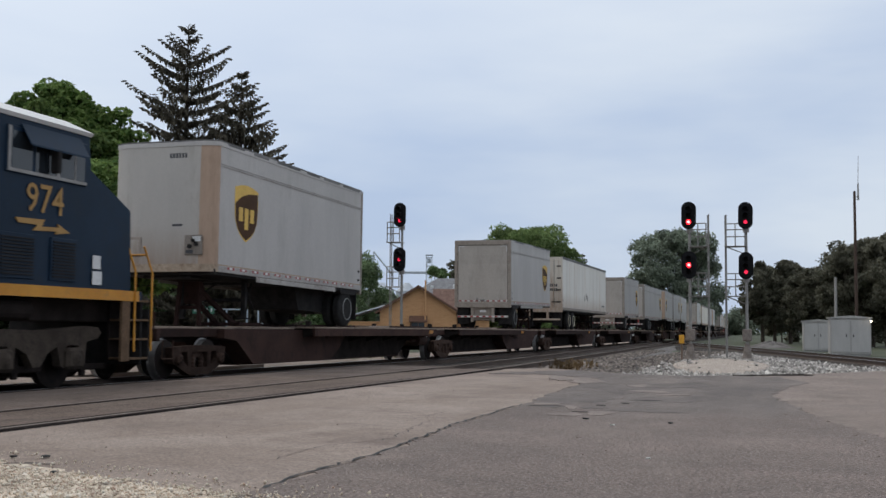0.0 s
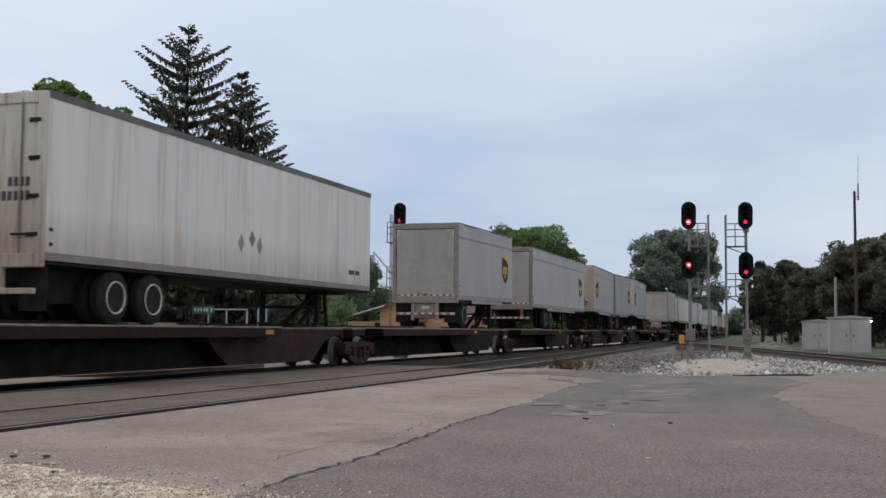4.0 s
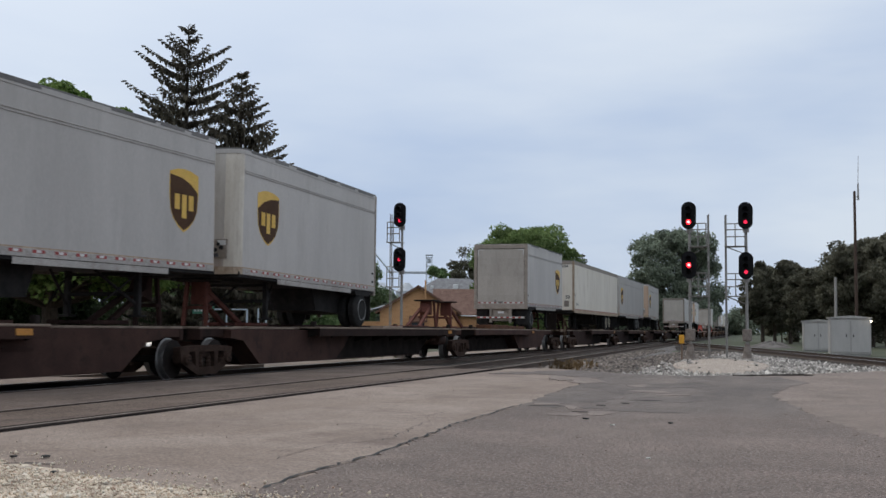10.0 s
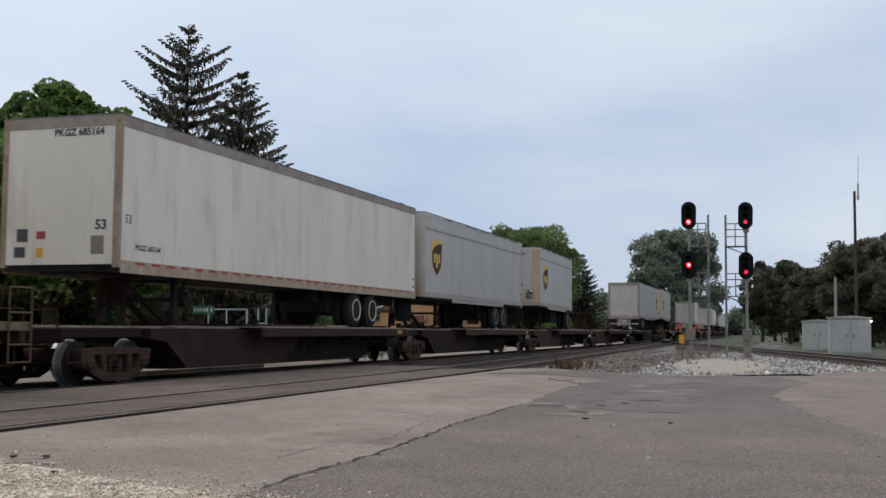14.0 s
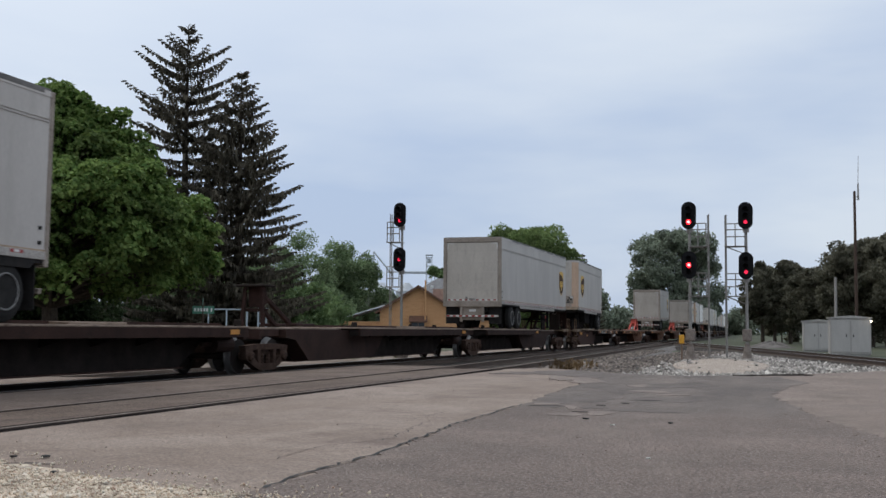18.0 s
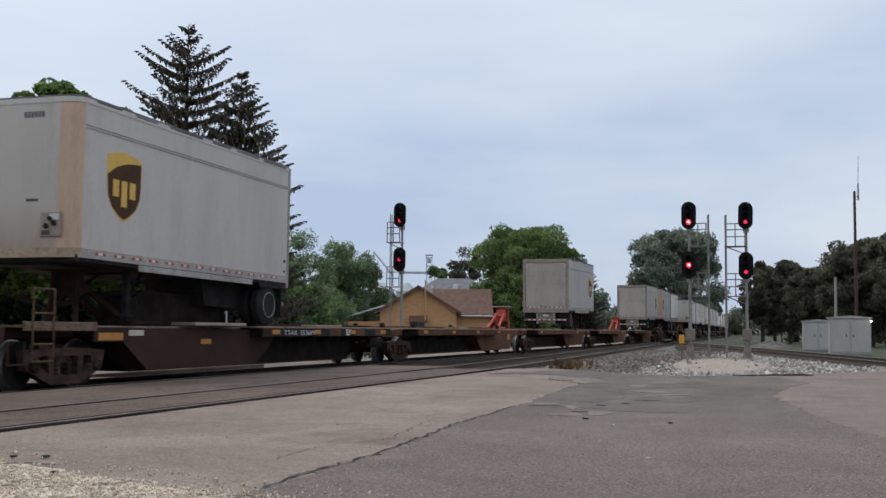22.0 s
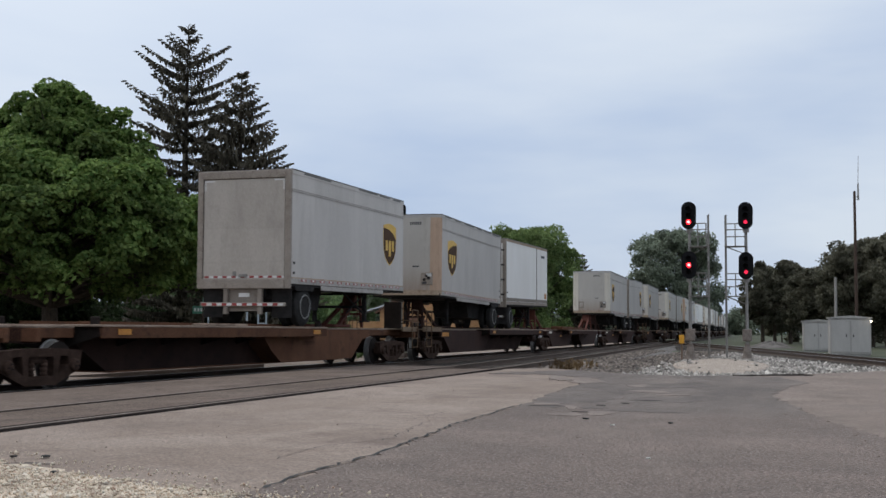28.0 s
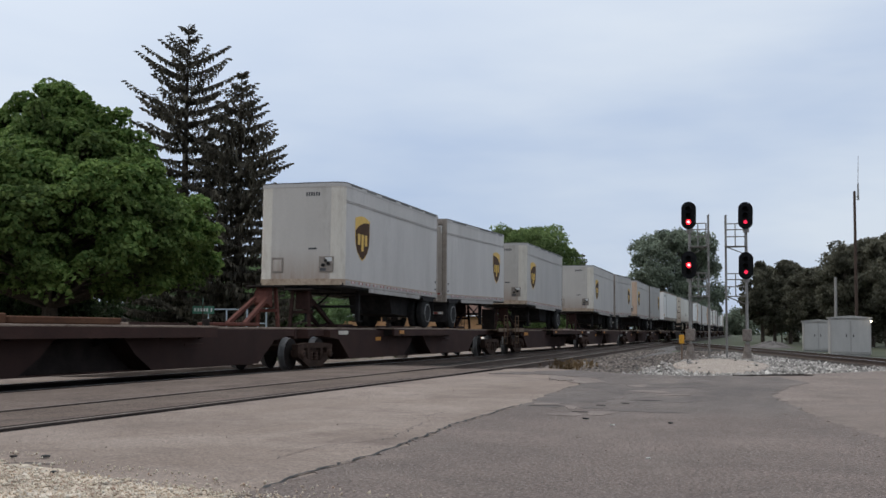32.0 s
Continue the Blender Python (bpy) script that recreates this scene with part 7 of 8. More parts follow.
        for sg in (-1, 1):
            a, b = sorted((sg * 0.01, sg * (W - 0.14)))
            dr = part("door", Shape().box(L - 0.10, L - 0.03, a, b, zb + 0.12, zt - 0.20, 0.01), dm, t)
            for off in (0.3, 0.85):
                part("lock_rod", Shape().tube((L - 0.005, sg * off, zb), (L - 0.005, sg * off, zt - 0.12), 0.018, n=8), M_FRAME, dr)
                part("rod_handle", Shape().box(L - 0.01, L + 0.02, sg * off - 0.16, sg * off + 0.16, zb + 0.42, zb + 0.46, 0.006), M_CHASSIS, dr)
            for k in range(4):
                z = zb + 0.4 + k * 0.65
                a, b = sorted((sg * (W - 0.06), sg * (W - 0.3)))
                part("hinge", Shape().box(L - 0.03, L + 0.012, a, b, z, z + 0.07, 0.008), M_CHASSIS, dr)
    # underframe
    part("floor", Shape().box(0.1, L - 0.1, -W + 0.02, W - 0.02, zb - 0.06, zb + 0.06), M_CHASSIS, t)
    for sg in (-1, 1):
        part("frame_rail", Shape().box(L - 3.2 if axles == 1 else L - bogie - 3.0, L - 0.15, sg * 0.5 - 0.05, sg * 0.5 + 0.05, 0.72, zb - 0.06, 0.01), M_CHASSIS, t)
    sx0, sx1 = (L - 3.3, L - 0.35) if axles == 1 else (L - bogie - 2.4, L - bogie + 1.5)
    # One solid block: the suspension, with the deep shade round it built in.
    part("suspension_frame", Shape().prism_y([(sx0, zb - 0.06), (sx0 + 0.25, 0.42), (sx1 - 0.3, 0.36), (sx1, 0.7), (sx1, zb - 0.06)], -0.72, 0.72), M_CHASSIS, t)
    part("kingpin_plate", Shape().box(0.25, 1.6, -0.6, 0.6, zb - 0.12, zb - 0.06, 0.01), M_CHASSIS, t)
    ax = [L - 1.0] if axles == 1 else [L - bogie, L - bogie - 1.28]
    rim = M_RIM_W if kind in ("white", "long") else M_RIM
    for x in ax:
        part("axle", Shape().tube((x, -0.9, 0.5), (x, 0.9, 0.5), 0.07, n=10), M_CHASSIS, t)
        for sg in (-1, 1):
            road_wheel(t, x, sg * (W - 0.03), sg, rim)
        for sg in (-1, 1):
            part("spring", Shape().box(x - 0.55, x + 0.55, sg * 0.5 - 0.04, sg * 0.5 + 0.04, 0.6, 0.68, 0.02).box(x - 0.06, x + 0.06, sg * 0.5 - 0.06, sg * 0.5 + 0.06, 0.45, 0.75, 0.01), M_CHASSIS, t)
    if kind == "grey" and axles == 1:
        for sg in (-1, 1):
            a, b = sorted((sg * (W - 0.55), sg * (W - 0.01)))
            part("mudguard", Shape().prism_y([(ax[0] - 0.62, zb), (ax[0] - 0.5, zb - 0.16), (ax[0] + 0.55, zb - 0.16), (ax[0] + 0.68, zb - 0.02), (ax[0] + 0.68, zb)], a, b), M_CHASSIS, t)
    for sg in (-1, 1):
        a, b = sorted((sg * (W - 0.6), sg * (W - 0.05)))
        part("mudflap", Shape().box(L - 0.28, L - 0.26, a, b, 0.22, zb - 0.1), M_CHASSIS, t)
    # rear bumper
    bp = part("bumper", Shape().box(L - 0.08, L + 0.02, -W + 0.12, W - 0.12, 0.50, 0.60, 0.01), M_RUSTDOOR if kind == "white" else M_FRAME, t, "steel rear bumper bar")
    for sg in (-1, 1):
        yy = 0.78 if hung else 0.48
        part("bumper_post", Shape().box(L - 0.1, L, sg * yy - 0.06, sg * yy + 0.06, 0.5 if hung or kind != "grey" else 0.3, zb - 0.1, 0.012), M_RUSTDOOR if kind == "white" else M_FRAME, bp)
        if hung:
            part("post_tape", Shape().box(L, L + 0.004, sg * yy - 0.05, sg * yy + 0.05, 0.66, 0.92), M_TAPE_R, bp, "red reflective strip")
    if kind != "white":
        tr, tw = Shape(), Shape()
        for k in range(8):
            y = -W + 0.16 + k * 0.285
            tr.box(L + 0.02, L + 0.024, y, y + 0.14, 0.52, 0.58)
            tw.box(L + 0.02, L + 0.024, y + 0.14, y + 0.285, 0.52, 0.58)
        tagged(part("red_tape", tr, M_TAPE_R, bp), kind="stuff")
        tagged(part("white_tape", tw, M_TAPE_W, bp), kind="stuff")
    if kind == "grey" and not hung:
        part("tail_plate", Shape().box(L - 0.14, L - 0.10, -0.42, 0.42, 0.38, zb - 0.12, 0.0), M_FRAME, t)
        part("lettering_bar", Shape().box(L - 0.10, L - 0.096, -0.15, 0.15, 0.74, 0.84), M_TAPE_W, t, "white plate")
    # landing gear with its bracing
    lx = 2.35 if L < 10 else 2.8
    for sg in (-1, 1):
        lg = part("landing_leg", Shape().box(lx - 0.06, lx + 0.06, sg * 0.82 - 0.06, sg * 0.82 + 0.06, 0.12, zb - 0.06, 0.01), M_CHASSIS, t)
        part("leg_foot", Shape().box(lx - 0.13, lx + 0.13, sg * 0.82 - 0.13, sg * 0.82 + 0.13, 0.08, 0.12, 0.01), M_CHASSIS, lg)
        part("leg_brace", Shape().tube((lx, sg * 0.82, 0.3), (lx + 1.0, sg * 0.5, zb - 0.08), 0.03, n=6).tube((lx, sg * 0.82, 0.95), (lx + 0.9, sg * 0.6, 0.35), 0.022, n=6), M_CHASSIS, lg)
    part("leg_crossbar", Shape().box(lx - 0.03, lx + 0.03, -0.8, 0.8, 0.5, 0.58, 0.01).box(lx - 0.03, lx + 0.03, -0.8, 0.8, 0.9, 0.96, 0.01), M_CHASSIS, t)
    if kind == "grey":
        # nose fittings: hose box, lamp, number bars
        nb = part("hose_box", Shape().box(-0.03, 0.0, -1.02, -0.58, zb + 0.36, zb + 0.80, 0.01), M_FRAME, t, "hose coupling panel")
        part("plate", Shape().box(-0.034, -0.03, -0.98, -0.78, zb + 0.66, zb + 0.77), M_TAPE_W, nb)
        part("plate", Shape().box(-0.034, -0.03, -0.80, -0.62, zb + 0.39, zb + 0.47), M_LETTER, nb)
        part("coupling", Shape().tube((-0.07, -0.88, zb + 0.6), (-0.03, -0.88, zb + 0.6), 0.05, n=10).tube((-0.07, -0.72, zb + 0.55), (-0.03, -0.72, zb + 0.55), 0.05, n=10).tube((-0.07, -0.8, zb + 0.68), (-0.03, -0.8, zb + 0.68), 0.04, n=10), M_CHASSIS, nb)
        db = part("document_box", Shape().box(-0.025, 0.0, 0.52, 0.88, zb + 0.34, zb + 0.78, 0.008), M_FRAME, t)
        part("lid", Shape().box(-0.032, -0.025, 0.57, 0.83, zb + 0.40, zb + 0.72, 0.003), M_GREYF, db)
        for q in range(6):
            part("lettering_bar", Shape().box(-0.004, 0.0, -0.14 - q * 0.075 - 0.05, -0.14 - q * 0.075, zt - 0.36, zt - 0.25), M_LETTER, t)
        part("lettering_bar", Shape().box(-0.004, 0.0, -0.5, -0.25, zb + 1.0, zb + 1.05), M_LETTER, t)
    if kind == "long":
        part("lettering", text_mesh("PKGZ 685164", 0.19, 0.009), M_LETTER, t, "black lettering", at=Matrix.Translation((-0.004, 0.16, zt - 0.36)) @ Matrix.Rotation(radians(-90), 4, "Z") @ Matrix.Rotation(radians(90), 4, "X"))
        part("lettering", text_mesh("53", 0.26, 0.008), M_LETTER, t, "black lettering", at=Matrix.Translation((-0.004, -0.80, zb + 0.72)) @ Matrix.Rotation(radians(-90), 4, "Z") @ Matrix.Rotation(radians(90), 4, "X"))
        for y0, y1, z0, z1, mm in ((0.7, 0.95, 0.5, 0.75, M_LETTER), (0.3, 0.5, 0.55, 0.7, M_TAPE_R), (-1.0, -0.72, 0.25, 0.6, M_FRAME), (0.75, 1.0, 0.2, 0.4, M_LETTER), (0.35, 0.5, 0.2, 0.38, M_YELLOW)):
            part("sticker", Shape().box(-0.006, 0.0, y0, y1, zb + z0, zb + z1), mm, t)
        part("nose_post", Shape().box(-0.015, 0.1, -W - 0.015, -W + 0.1, zb, zt).box(-0.015, 0.1, W - 0.1, W + 0.015, zb, zt), M_POST, t)
        part("lettering", text_mesh("PKGZ 685164", 0.15, 0.006), M_LETTER, t, "black lettering", at=Matrix.Translation((0.6, -W - 0.003, zb + 0.36)) @ Matrix.Rotation(radians(90), 4, "X"))
        part("lettering", text_mesh("53", 0.24, 0.004), M_LETTER, t, "black lettering", at=Matrix.Translation((0.22, -W - 0.003, zb + 0.85)) @ Matrix.Rotation(radians(90), 4, "X"))
    if kind == "white":
        part("lettering_bar", Shape().box(0.9, 1.7, W, W + 0.004, zb + 0.42, zb + 0.54), M_LETTER, t)
        for q in range(2):
            for c in range(4 + 2 * q):
                part("lettering_bar", Shape().box(L - 0.03, L - 0.024, 1.02 - c * 0.12 - 0.08, 1.02 - c * 0.12, zb + 1.26 - q * 0.24, zb + 1.42 - q * 0.24), M_LETTER, t)
        for xx, zz in ((L * 0.50, 0.75), (L * 0.535, 0.62), (L * 0.475, 0.62)):
            part("placard", Shape().prism_y([(xx, zb + zz), (xx + 0.14, zb + zz + 0.2), (xx, zb + zz + 0.4), (xx - 0.14, zb + zz + 0.2)], W, W + 0.012), M_FRAME, t, "grey diamond placard")
    return t


def locomotive():
    """A diesel locomotive's cab end, its nose to the rear of the train's first car; x = 0 is the nose face, the body lies towards -x."""
    t = thing("locomotive", "dark blue diesel locomotive with yellow sill stripe", "locomotive")
    W = 1.5
    part("underframe", Shape().box(-21.5, 0.35, -1.0, 1.0, 1.05, 1.45, 0.02), M_UNDER, t)
    part("air_reservoir", Shape().tube((-5.6, -1.15, 1.22), (-2.6, -1.15, 1.22), 0.17, n=14), M_UNDER, t)
    part("sill_stripe", Shape().box(-21.5, 0.2, -W - 0.012, -W, 1.44, 1.63, 0.0).box(-21.5, 0.2, W, W + 0.012, 1.44, 1.63, 0.0), M_CSXYEL, t, "yellow sill stripe")
    part("walkway", Shape().box(-21.5, 0.3, -W, W, 1.45, 1.63, 0.01), M_CSXBLUE, t)
    # lower body and short nose with sloping top
    prof = [(-21, 1.63), (-0.05, 1.63), (-0.12, 3.12), (-1.38, 3.72), (-1.45, 4.36), (-21, 4.36)]
    part("body", Shape().prism_y(prof, -W + 0.02, W - 0.02), M_CSXBLUE, t)
    part("cab_roof", Shape().prism_x([(-W + 0.0, 4.30), (-W - 0.04, 4.36), (-0.95, 4.62), (0, 4.68), (0.95, 4.62), (W + 0.04, 4.36), (W, 4.30)], -4.6, -1.4), M_ROOFW, t, "pale cab roof")
    win = part("cab_window", Shape().box(-3.62, -1.52, -W - 0.012, -W + 0.03, 3.40, 4.16, 0.02), M_CSXBLUE, t)
    for q in (Shape().box(-2.38, -2.29, -W - 0.022, -W, 3.44, 4.12), Shape().box(-1.89, -1.85, -W - 0.020, -W, 3.44, 4.12), Shape().box(-3.60, -3.53, -W - 0.024, -W, 3.42, 4.14), Shape().box(-3.53, -1.54, -W - 0.023, -W, 3.42, 3.475)):
        part("window_frame", q, M_ALU, win)
    for a, b in ((-3.5, -3.0), (-2.92, -2.36), (-2.28, -1.9), (-1.84, -1.6)):
        part("pane", Shape().box(a, b, -W - 0.016, -W - 0.006, 3.48, 4.08), M_GLASS, win)
    part("sunshade", Shape().prism_x([(-W - 0.02, 4.22), (-W - 0.22, 3.88), (-W - 0.22, 3.85), (-W - 0.02, 4.18)], -3.3, -1.75), M_CSXBLUE, t)
    part("mirror", Shape().box(-2.6, -2.5, -W - 0.22, -W - 0.05, 3.5, 3.9, 0.02), M_CHASSIS, t)
    part("lettering", text_mesh("974", 0.68, 0.004), M_FADEGOLD, t, "faded gold road number", at=Matrix.Translation((-3.12, -W - 0.002, 2.83)) @ Matrix.Rotation(radians(90), 4, "X") @ Matrix.Diagonal((0.98, 1, 1, 1)))
    bolt = Shape().prism_y([(-3.35, 2.70), (-2.62, 2.72), (-2.70, 2.60), (-2.25, 2.62), (-2.28, 2.68), (-1.95, 2.55), (-2.34, 2.50), (-2.30, 2.55), (-2.92, 2.52), (-2.80, 2.62), (-3.28, 2.62)], -W - 0.004, -W + 0.02)
    part("bolt_emblem", bolt, M_FADEGOLD, t)
    for x0, x1 in ((-3.75, -2.85), (-2.45, -1.75)):
        v = part("grille", Shape().box(x0, x1, -W - 0.008, -W + 0.02, 1.72, 2.45, 0.008), M_CSXBLUE, t)
        for k in range(12):
            z = 1.78 + k * 0.053
            part("louvre", Shape().box(x0 + 0.05, x1 - 0.05, -W - 0.03, -W - 0.006, z, z + 0.022), M_CHASSIS, v)
    part("number_plate_bar", Shape().box(-1.28, -1.05, -W - 0.008, -W, 1.98, 2.22), M_TAPE_W, t).name = "white_notice"
    part("white_notice", Shape().box(-1.28, -1.0, -W - 0.008, -W, 1.70, 1.94), M_TAPE_W, t)
    part("class_lamp", Shape().box(-0.14, -0.05, -W + 0.05, -W + 0.2, 2.98, 3.08, 0.02), M_TAPE_W, t)
    # steps, handrails
    for k in range(4):
        part("step", Shape().box(-0.05, 0.55, -W, -W + 0.45, 0.35 + k * 0.36, 0.39 + k * 0.36), M_STEP, t)
    part("step_side", Shape().box(-0.32, -0.06, -W, -W + 0.06, 0.32, 1.45, 0.01), M_STEP, t, "rusty tan step side")
    part("step_side", Shape().box(0.55, 0.6, -W, -W + 0.5, 0.32, 1.3), M_CHASSIS, t)
    part("step_back", Shape().box(-0.05, 0.55, -W + 0.45, -W + 0.5, 0.32, 1.45), M_UNDER, t)
    hr = Shape()
    for xx in (0.05, 0.62):
        hr.tube((xx, -W - 0.02, 0.5), (xx, -W - 0.02, 2.0), 0.022, n=8).tube((xx, -W - 0.02, 2.0), (xx - 0.2, -W + 0.05, 2.5), 0.022, n=8)
    hr.tube((0.62, -W + 0.1, 2.35), (0.62, W - 0.1, 2.35), 0.022, n=8)
    part("handrail", hr, M_CSXYEL, t, "yellow handrail")
    part("end_sheet", Shape().box(0.3, 0.36, -W, W, 0.25, 1.6, 0.02), M_CHASSIS, t)
    part("coupler", Shape().box(0.3, 1.0, -0.12, 0.12, 0.72, 0.95, 0.03), M_TRUCK, t)
    tk = part("truck", Shape().box(-5.0, -0.9, -0.9, 0.9, 0.62, 0.85, 0.05), M_TRUCK, t, "grimy three-axle truck", at=pose(0, 0, MAIN_Z))
    for sg in (-1, 1):
        fr = Shape().prism_y([(-5.3, 1.04), (-3.9, 1.06), (-2.3, 1.02), (-1.0, 1.10), (-0.62, 1.08), (-0.52, 0.98), (-0.62, 0.88), (-0.95, 0.82), (-1.02, 0.40), (-1.14, 0.36), (-1.18, 0.76), (-1.52, 0.76), (-1.56, 0.36), (-1.68, 0.40), (-1.78, 0.74), (-2.05, 0.62), (-2.22, 0.40), (-2.42, 0.40), (-2.58, 0.62), (-2.86, 0.74), (-2.92, 0.40), (-3.03, 0.36), (-3.06, 0.76), (-3.36, 0.76), (-3.40, 0.36), (-3.52, 0.40), (-3.62, 0.74), (-4.3, 0.5), (-5.3, 0.6)], sg * 1.12 - 0.08, sg * 1.12 + 0.08)
        part("sideframe", fr, M_LTRUCK, tk)
        for wx in (-1.35, -3.2, -4.9):
            part("journal_box", Shape().box(wx - 0.24, wx + 0.24, sg * 1.2 - 0.1, sg * 1.2 + 0.1, 0.34, 0.72, 0.06).lathe([(-0.04, 0.05), (0, 0.14), (0.02, 0.14)], sg * 1.3, wx, 0.53, 14), M_LTRUCK, tk)
    for wx in (-1.35, -3.2, -4.9):
        s = Shape()
        for sg in (-1, 1):
            s.lathe([(-0.07, 0.30), (-0.07, 0.53), (0.07, 0.53), (0.07, 0.30)], sg * 0.74, 0, 0, 28)
        s.tube((0, -0.8, 0), (0, 0.8, 0), 0.1, n=12)
        part("wheelset", s, M_WHEEL, tk, at=pose(wx, 0, 0.53))
        part("traction_motor", Shape().box(wx + 0.2, wx + 1.1, -0.6, 0.6, 0.16, 0.9, 0.1), M_UNDER, tk)
        part("brake_rigging", Shape().box(wx + 0.56, wx + 0.68, -1.0, -0.9, 0.2, 0.75, 0.02).box(wx + 0.5, wx + 1.3, -1.0, -0.92, 0.3, 0.42, 0.02), M_UNDER, tk)
    part("fuel_tank", Shape().box(-15, -7, -1.3, 1.3, 0.45, 1.18, 0.15), M_CHASSIS, t)
    return t


# the consist: trailers as (tail or nose towards the camera, place along the train)
MOVERS = []
WHEELSETS = []


def cars():
    # the truck centres of each articulated car; the platforms lie between them
    plans = [((-157.4, -140.0, -122.05, -104.1, -86.0, -69.2), M_BROWN, False), ((-64.6, -46.8, -27.5, -9.5), M_BROWN, False), ((-4.8, 12.4, 30.15, 48.15, 66.35, 83.45), M_BROWN, False),
             ((88.25, 105.5, 123.9, 142.15, 160.6, 177.9), M_OCHRE, True), ((181.95, 200.7, 220.0, 238.2), M_REDBROWN, True), ([242.8 + 17.7 * k for k in range(6)], M_REDBROWN, True),
             ([335.5 + 17.7 * k for k in range(6)], M_BROWN, False), ([428.6 + 18.4 * k for k in range(4)], M_BROWN, False)]
    # hitch paint by car and platform: 1 faded red (car 3: the trailers' shade put into the red), 2 fresh red, otherwise
    # grimy
    paint = {(1, 1): 1, (1, 2): 1, (3, 1): 2, (3, 2): 1, (3, 3): 2, (3, 4): 1, (4, 1): 1}
    # which ends of each platform carry a raised hitch: N the leading end, T the trailing end
    hs = {0: ("N", "T", "T", "T", "T"), 1: ("NT", "NT", "NT"), 2: ("N", "N", "N", "N", "T"), 3: ("N", "T", "T", "T", "T"), 4: ("NT", "NT", "NT"), 5: ("N", "NT", "NT", "N", "T"), 6: ("T", "N", "T", "N", "T"), 7: ("N", "T", "N")}
    for ci, (us, col, bright) in enumerate(plans):
        n = len(us) - 1
        for i in range(n):
            lab = "rust-brown articulated spine car platform with steel deck" if col is M_BROWN else "red-brown articulated spine car platform with yellow reflectors" if col is M_REDBROWN else "ochre-brown articulated spine car platform with yellow reflectors"
            u, P = us[i], us[i + 1] - us[i]
            marks = ci == 3 and i == 0
            t, ws = spine_unit(P, i == 0, i == n - 1, M_REDBROWN if marks else col, lab, hs[ci][i], paint.get((ci, i), 0), bright, marks=marks, plate=(ci, i) in ((4, 1), (1, 2)), shown=((0, 1, 2, 3) if i < 2 else (0, 3)) if bright and ci == 3 else (0, 3) if bright and i == 0 else (0,) if bright else (3,), bodies={(4, 0): "N", (1, 1): "N", (1, 2): "T"}.get((ci, i)))
            MOVERS.append((t, u, P, 0.0))
            if u < 260:
                WHEELSETS.extend((w, u) for w in ws)
            if ci == 2 and i == n - 1:
                part("hitch_stand", Shape().box(P - 1.15, P - 0.3, -0.40, -0.34, DECK_Z - 0.02, DECK_Z + 0.86, 0.01), M_UNDER, t)
                part("release_box", Shape().box(P - 0.28, P + 0.42, -0.42, -0.16, DECK_Z + 0.42, DECK_Z + 0.76, 0.06).tube((P + 0.07, -0.29, DECK_Z - 0.05), (P + 0.07, -0.29, DECK_Z + 0.45), 0.04, n=8), M_HITCH_RED, t, "bright red release box on a stand")


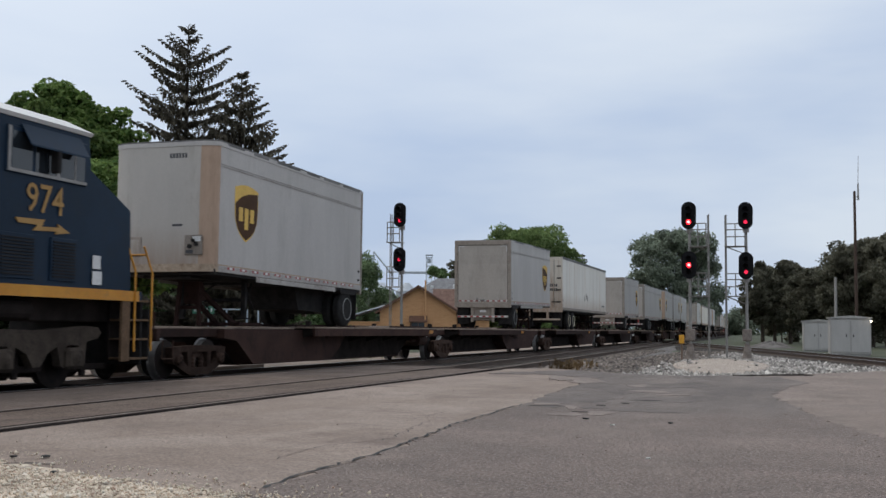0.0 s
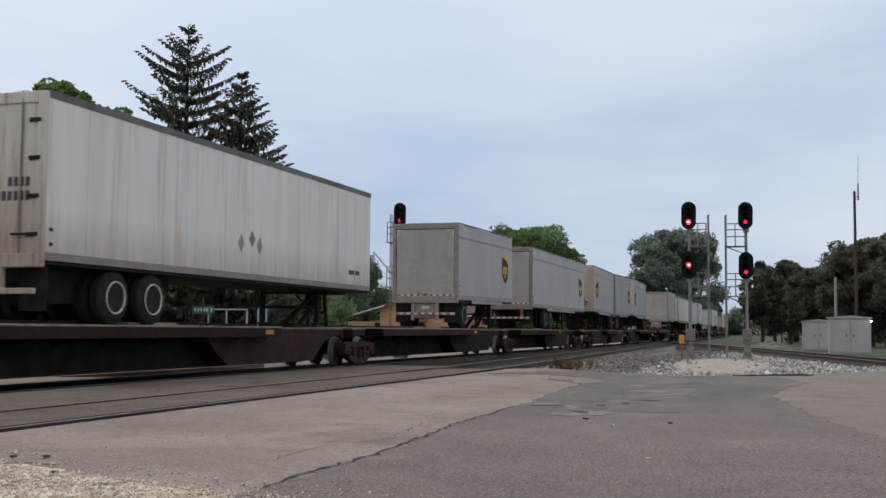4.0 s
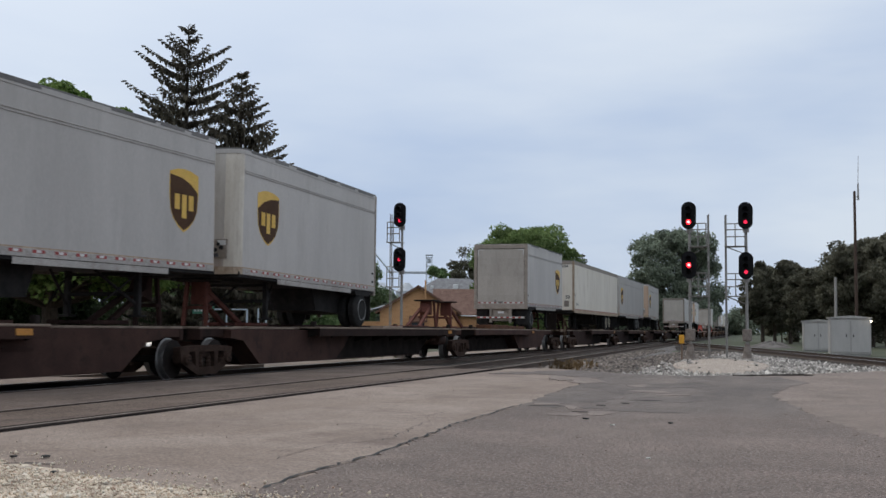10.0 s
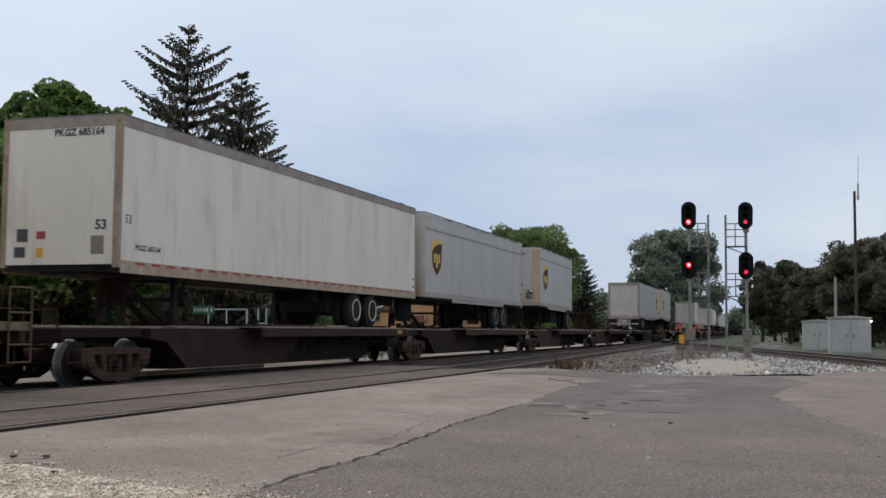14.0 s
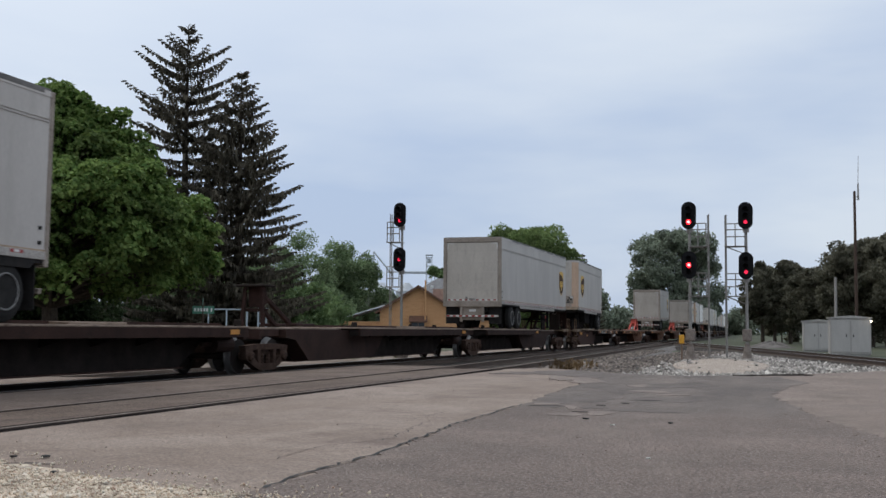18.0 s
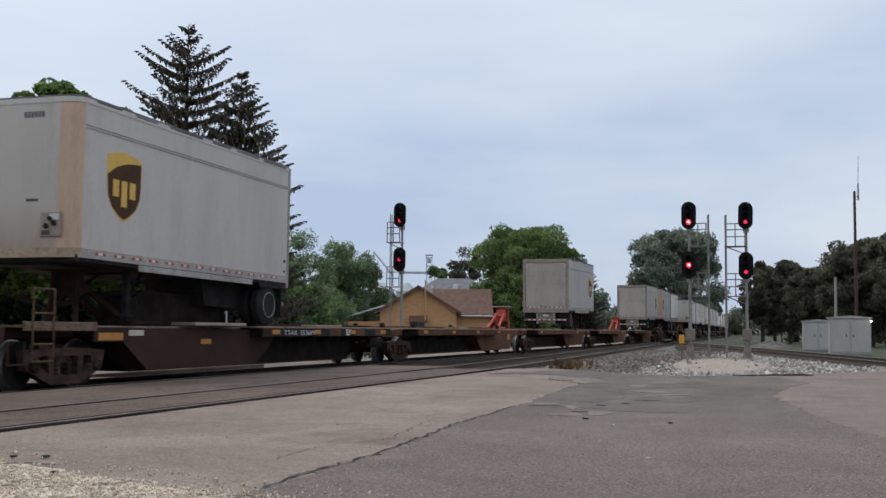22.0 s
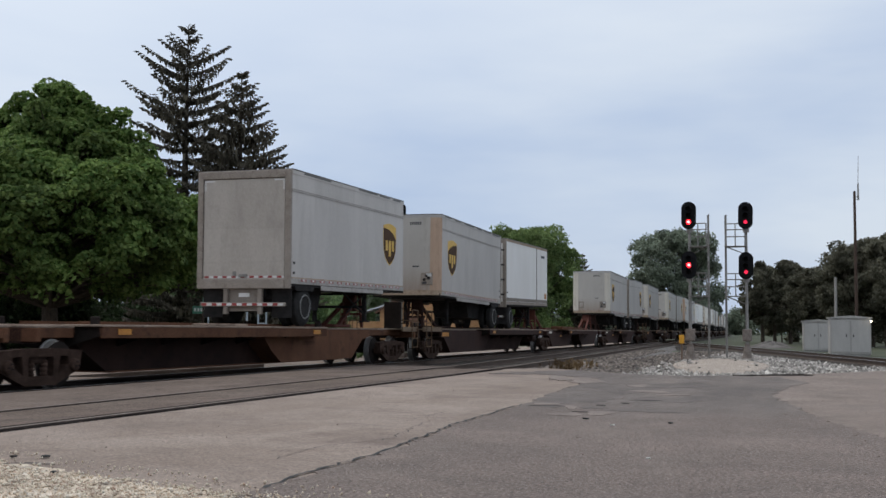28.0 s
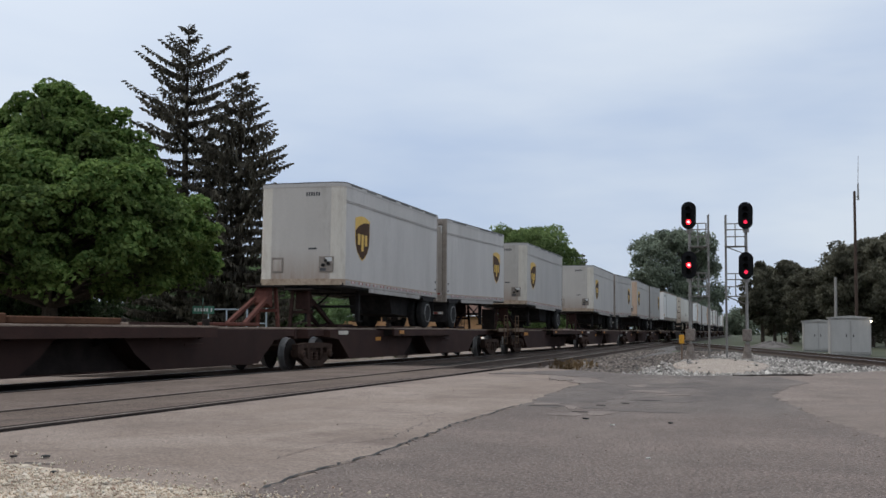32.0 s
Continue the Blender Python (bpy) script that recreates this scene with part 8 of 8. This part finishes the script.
def load():
    pup = trailer(8.65, "grey", "pup_trailer", "grey short box trailer with brown and gold emblem")
    tll = trailer(8.65, "grey", "pup_trailer", "grey short box trailer with a slightly higher roof and gold emblem", taller=0.07)
    pal = trailer(8.65, "grey", "pup_trailer", "grey short box trailer with pale cream front corners", tan="cream")
    lng = trailer(14.4, "grey", "semi_trailer", "long grey box trailer with brown and gold emblem", axles=2, tan=False, bogie=3.3, hung=True)
    rear = trailer(14.6, "grey", "semi_trailer", "long grey box trailer with pale roller door and gold emblem", axles=2, tan=False, bogie=2.15, pale=True)
    fx = trailer(15.2, "white", "semi_trailer", "weathered white box trailer with rust-streaked doors", axles=2, emblem_on=False, tan=False, bogie=2.25)
    pk = trailer(17.1, "long", "semi_trailer", "long dirty white box trailer with dark top rail", axles=2, emblem_on=False, tan=False, bogie=3.85)
    wh = trailer(8.7, "clean", "pup_trailer", "clean white short box trailer without emblem", emblem_on=False, tan=False)
    far = trailer(14.6, "clean", "semi_trailer", "white box trailer", axles=2, emblem_on=False, tan=False)
    far["label"] = "long clean white box trailer"
    # place: u of the end nearest the camera's side of the train, tail first (R) or nose first (F), nose raised on its hitch unless level
    loads = [(pup, "F", -157.25, 8.65), (pup, "R", -130.65, 8.65), (fx, "R", -119.0, 15.2), (pup, "R", -94.8, 8.65), (lng, "R", -82.35, 14.4),
             (pup, "F", -64.85, 8.65), (pup, "R", -55.4, 8.65), (pal, "F", -45.85, 8.65), (tll, "R level", -17.15, 8.65), (pk, "F", -5.2, 17.1),
             (lng, "F", 12.75, 14.4), (pup, "F", 30.85, 8.65), (rear, "R", 69.95, 14.6), (pup, "F", 88.1, 8.65), (pup, "R", 133.05, 8.65),
             (pup, "R", 169.85, 8.65), (pup, "F", 182.2, 8.65), (wh, "R", 191.75, 8.7), (pal, "F", 221.3, 8.65), (pal, "R", 231.0, 8.65),
             (pal, "F", 243.7, 8.65), (pal, "F", 262.4, 8.65), (pal, "R", 271.8, 8.65), (pup, "F", 283.8, 8.65), (pal, "R", 293.2, 8.65), (far, "F", 305.5, 14.6), (fx, "R", 325.5, 15.2),
             (wh, "R", 345.5, 8.7), (pup, "F", 355.5, 8.65), (lng, "R", 367.0, 14.4), (pup, "F", 386.0, 8.65), (wh, "R", 404.0, 8.7), (pup, "F", 414.5, 8.65), (lng, "R", 428.0, 14.4), (far, "F", 446.0, 14.6), (pup, "F", 463.0, 8.65)]
    used = set()
    for src, way, u, L in loads:
        if src.name in used:
            o = copy_thing(src, Matrix.Identity(4))
        else:
            o, _ = src, used.add(src.name)
        MOVERS.append((o, u, L, DECK_Z, way))


cars()
load()
MOVERS.append((locomotive(), -160.6, 0.0, 0.0))

# ---- what moves: how far the train has gone at each second ----
GONE = [(0, -178.72), (2, -156.62), (4, -134.67), (6, -112.73), (8, -90.68), (10, -68.44), (12, -45.92), (14, -23.08), (16, 0.1), (18, 23.62), (20, 47.44), (22, 71.53), (24, 95.81), (26, 120.19), (28, 144.55), (30, 168.74), (32, 192.61)]


def gone(t):
    """Distance run, by a smooth curve through the table."""
    k = min(max(int(t // 2), 0), len(GONE) - 2)
    t0, s0 = GONE[k]
    s1 = GONE[k + 1][1]
    m0 = (s1 - GONE[k - 1][1]) / 4 if k else (s1 - s0) / 2
    m1 = (GONE[k + 2][1] - s0) / 4 if k + 2 < len(GONE) else (s1 - s0) / 2
    u = (t - t0) / 2
    return (2 * u ** 3 - 3 * u * u + 1) * s0 + (u ** 3 - 2 * u * u + u) * 2 * m0 + (3 * u * u - 2 * u ** 3) * s1 + (u ** 3 - u * u) * 2 * m1


def on_line(x0, x1, z, turned, nose=0.0):
    """The pose of a thing whose ends are at x0 and x1 along the line; turned: its own x axis runs back; nose: how high its nose stands."""
    a, b = Vector((x0, Y_MAIN + bend(x0), z)), Vector((x1, Y_MAIN + bend(x1), z))
    d = b - a
    w = math.atan2(d.y, d.x)
    tilt = Matrix.Rotation(math.atan2(nose, d.length), 4, "Y")
    if turned:
        return Matrix.Translation(b) @ Matrix.Translation((0, 0, nose)) @ Matrix.Rotation(w + math.pi, 4, "Z") @ tilt
    return Matrix.Translation(a) @ Matrix.Translation((0, 0, nose)) @ Matrix.Rotation(w, 4, "Z") @ tilt


def motions():
    for thing_, u, L, z, *way in MOVERS:
        rows = []
        for k in range(33):
            x = u - gone(k)
            rows.append((float(k), on_line(x, x + (L or 1.0), z, bool(way) and way[0][0] == "R", (0.04 if "level" in way[0] else 0.11) if way and L < 12 else 0.0)))
        walk(thing_, rows)
    # wheels roll while they pass by
    for w, u in WHEELSETS:
        home = w.matrix_basis.copy()
        ts = [k / 30 for k in range(0, 961) if -12 < u + home.translation.x - gone(k / 30) < 46]
        if len(ts) < 2:
            continue
        rows = []
        for t in sorted({0.0, *ts, 32.0}):
            tt = min(max(t, ts[0]), ts[-1])
            rows.append((t, Matrix.Translation(home.translation) @ Matrix.Rotation(-(gone(tt) - gone(ts[0])) / 0.42, 4, "Y")))
        walk(w, rows)


motions()
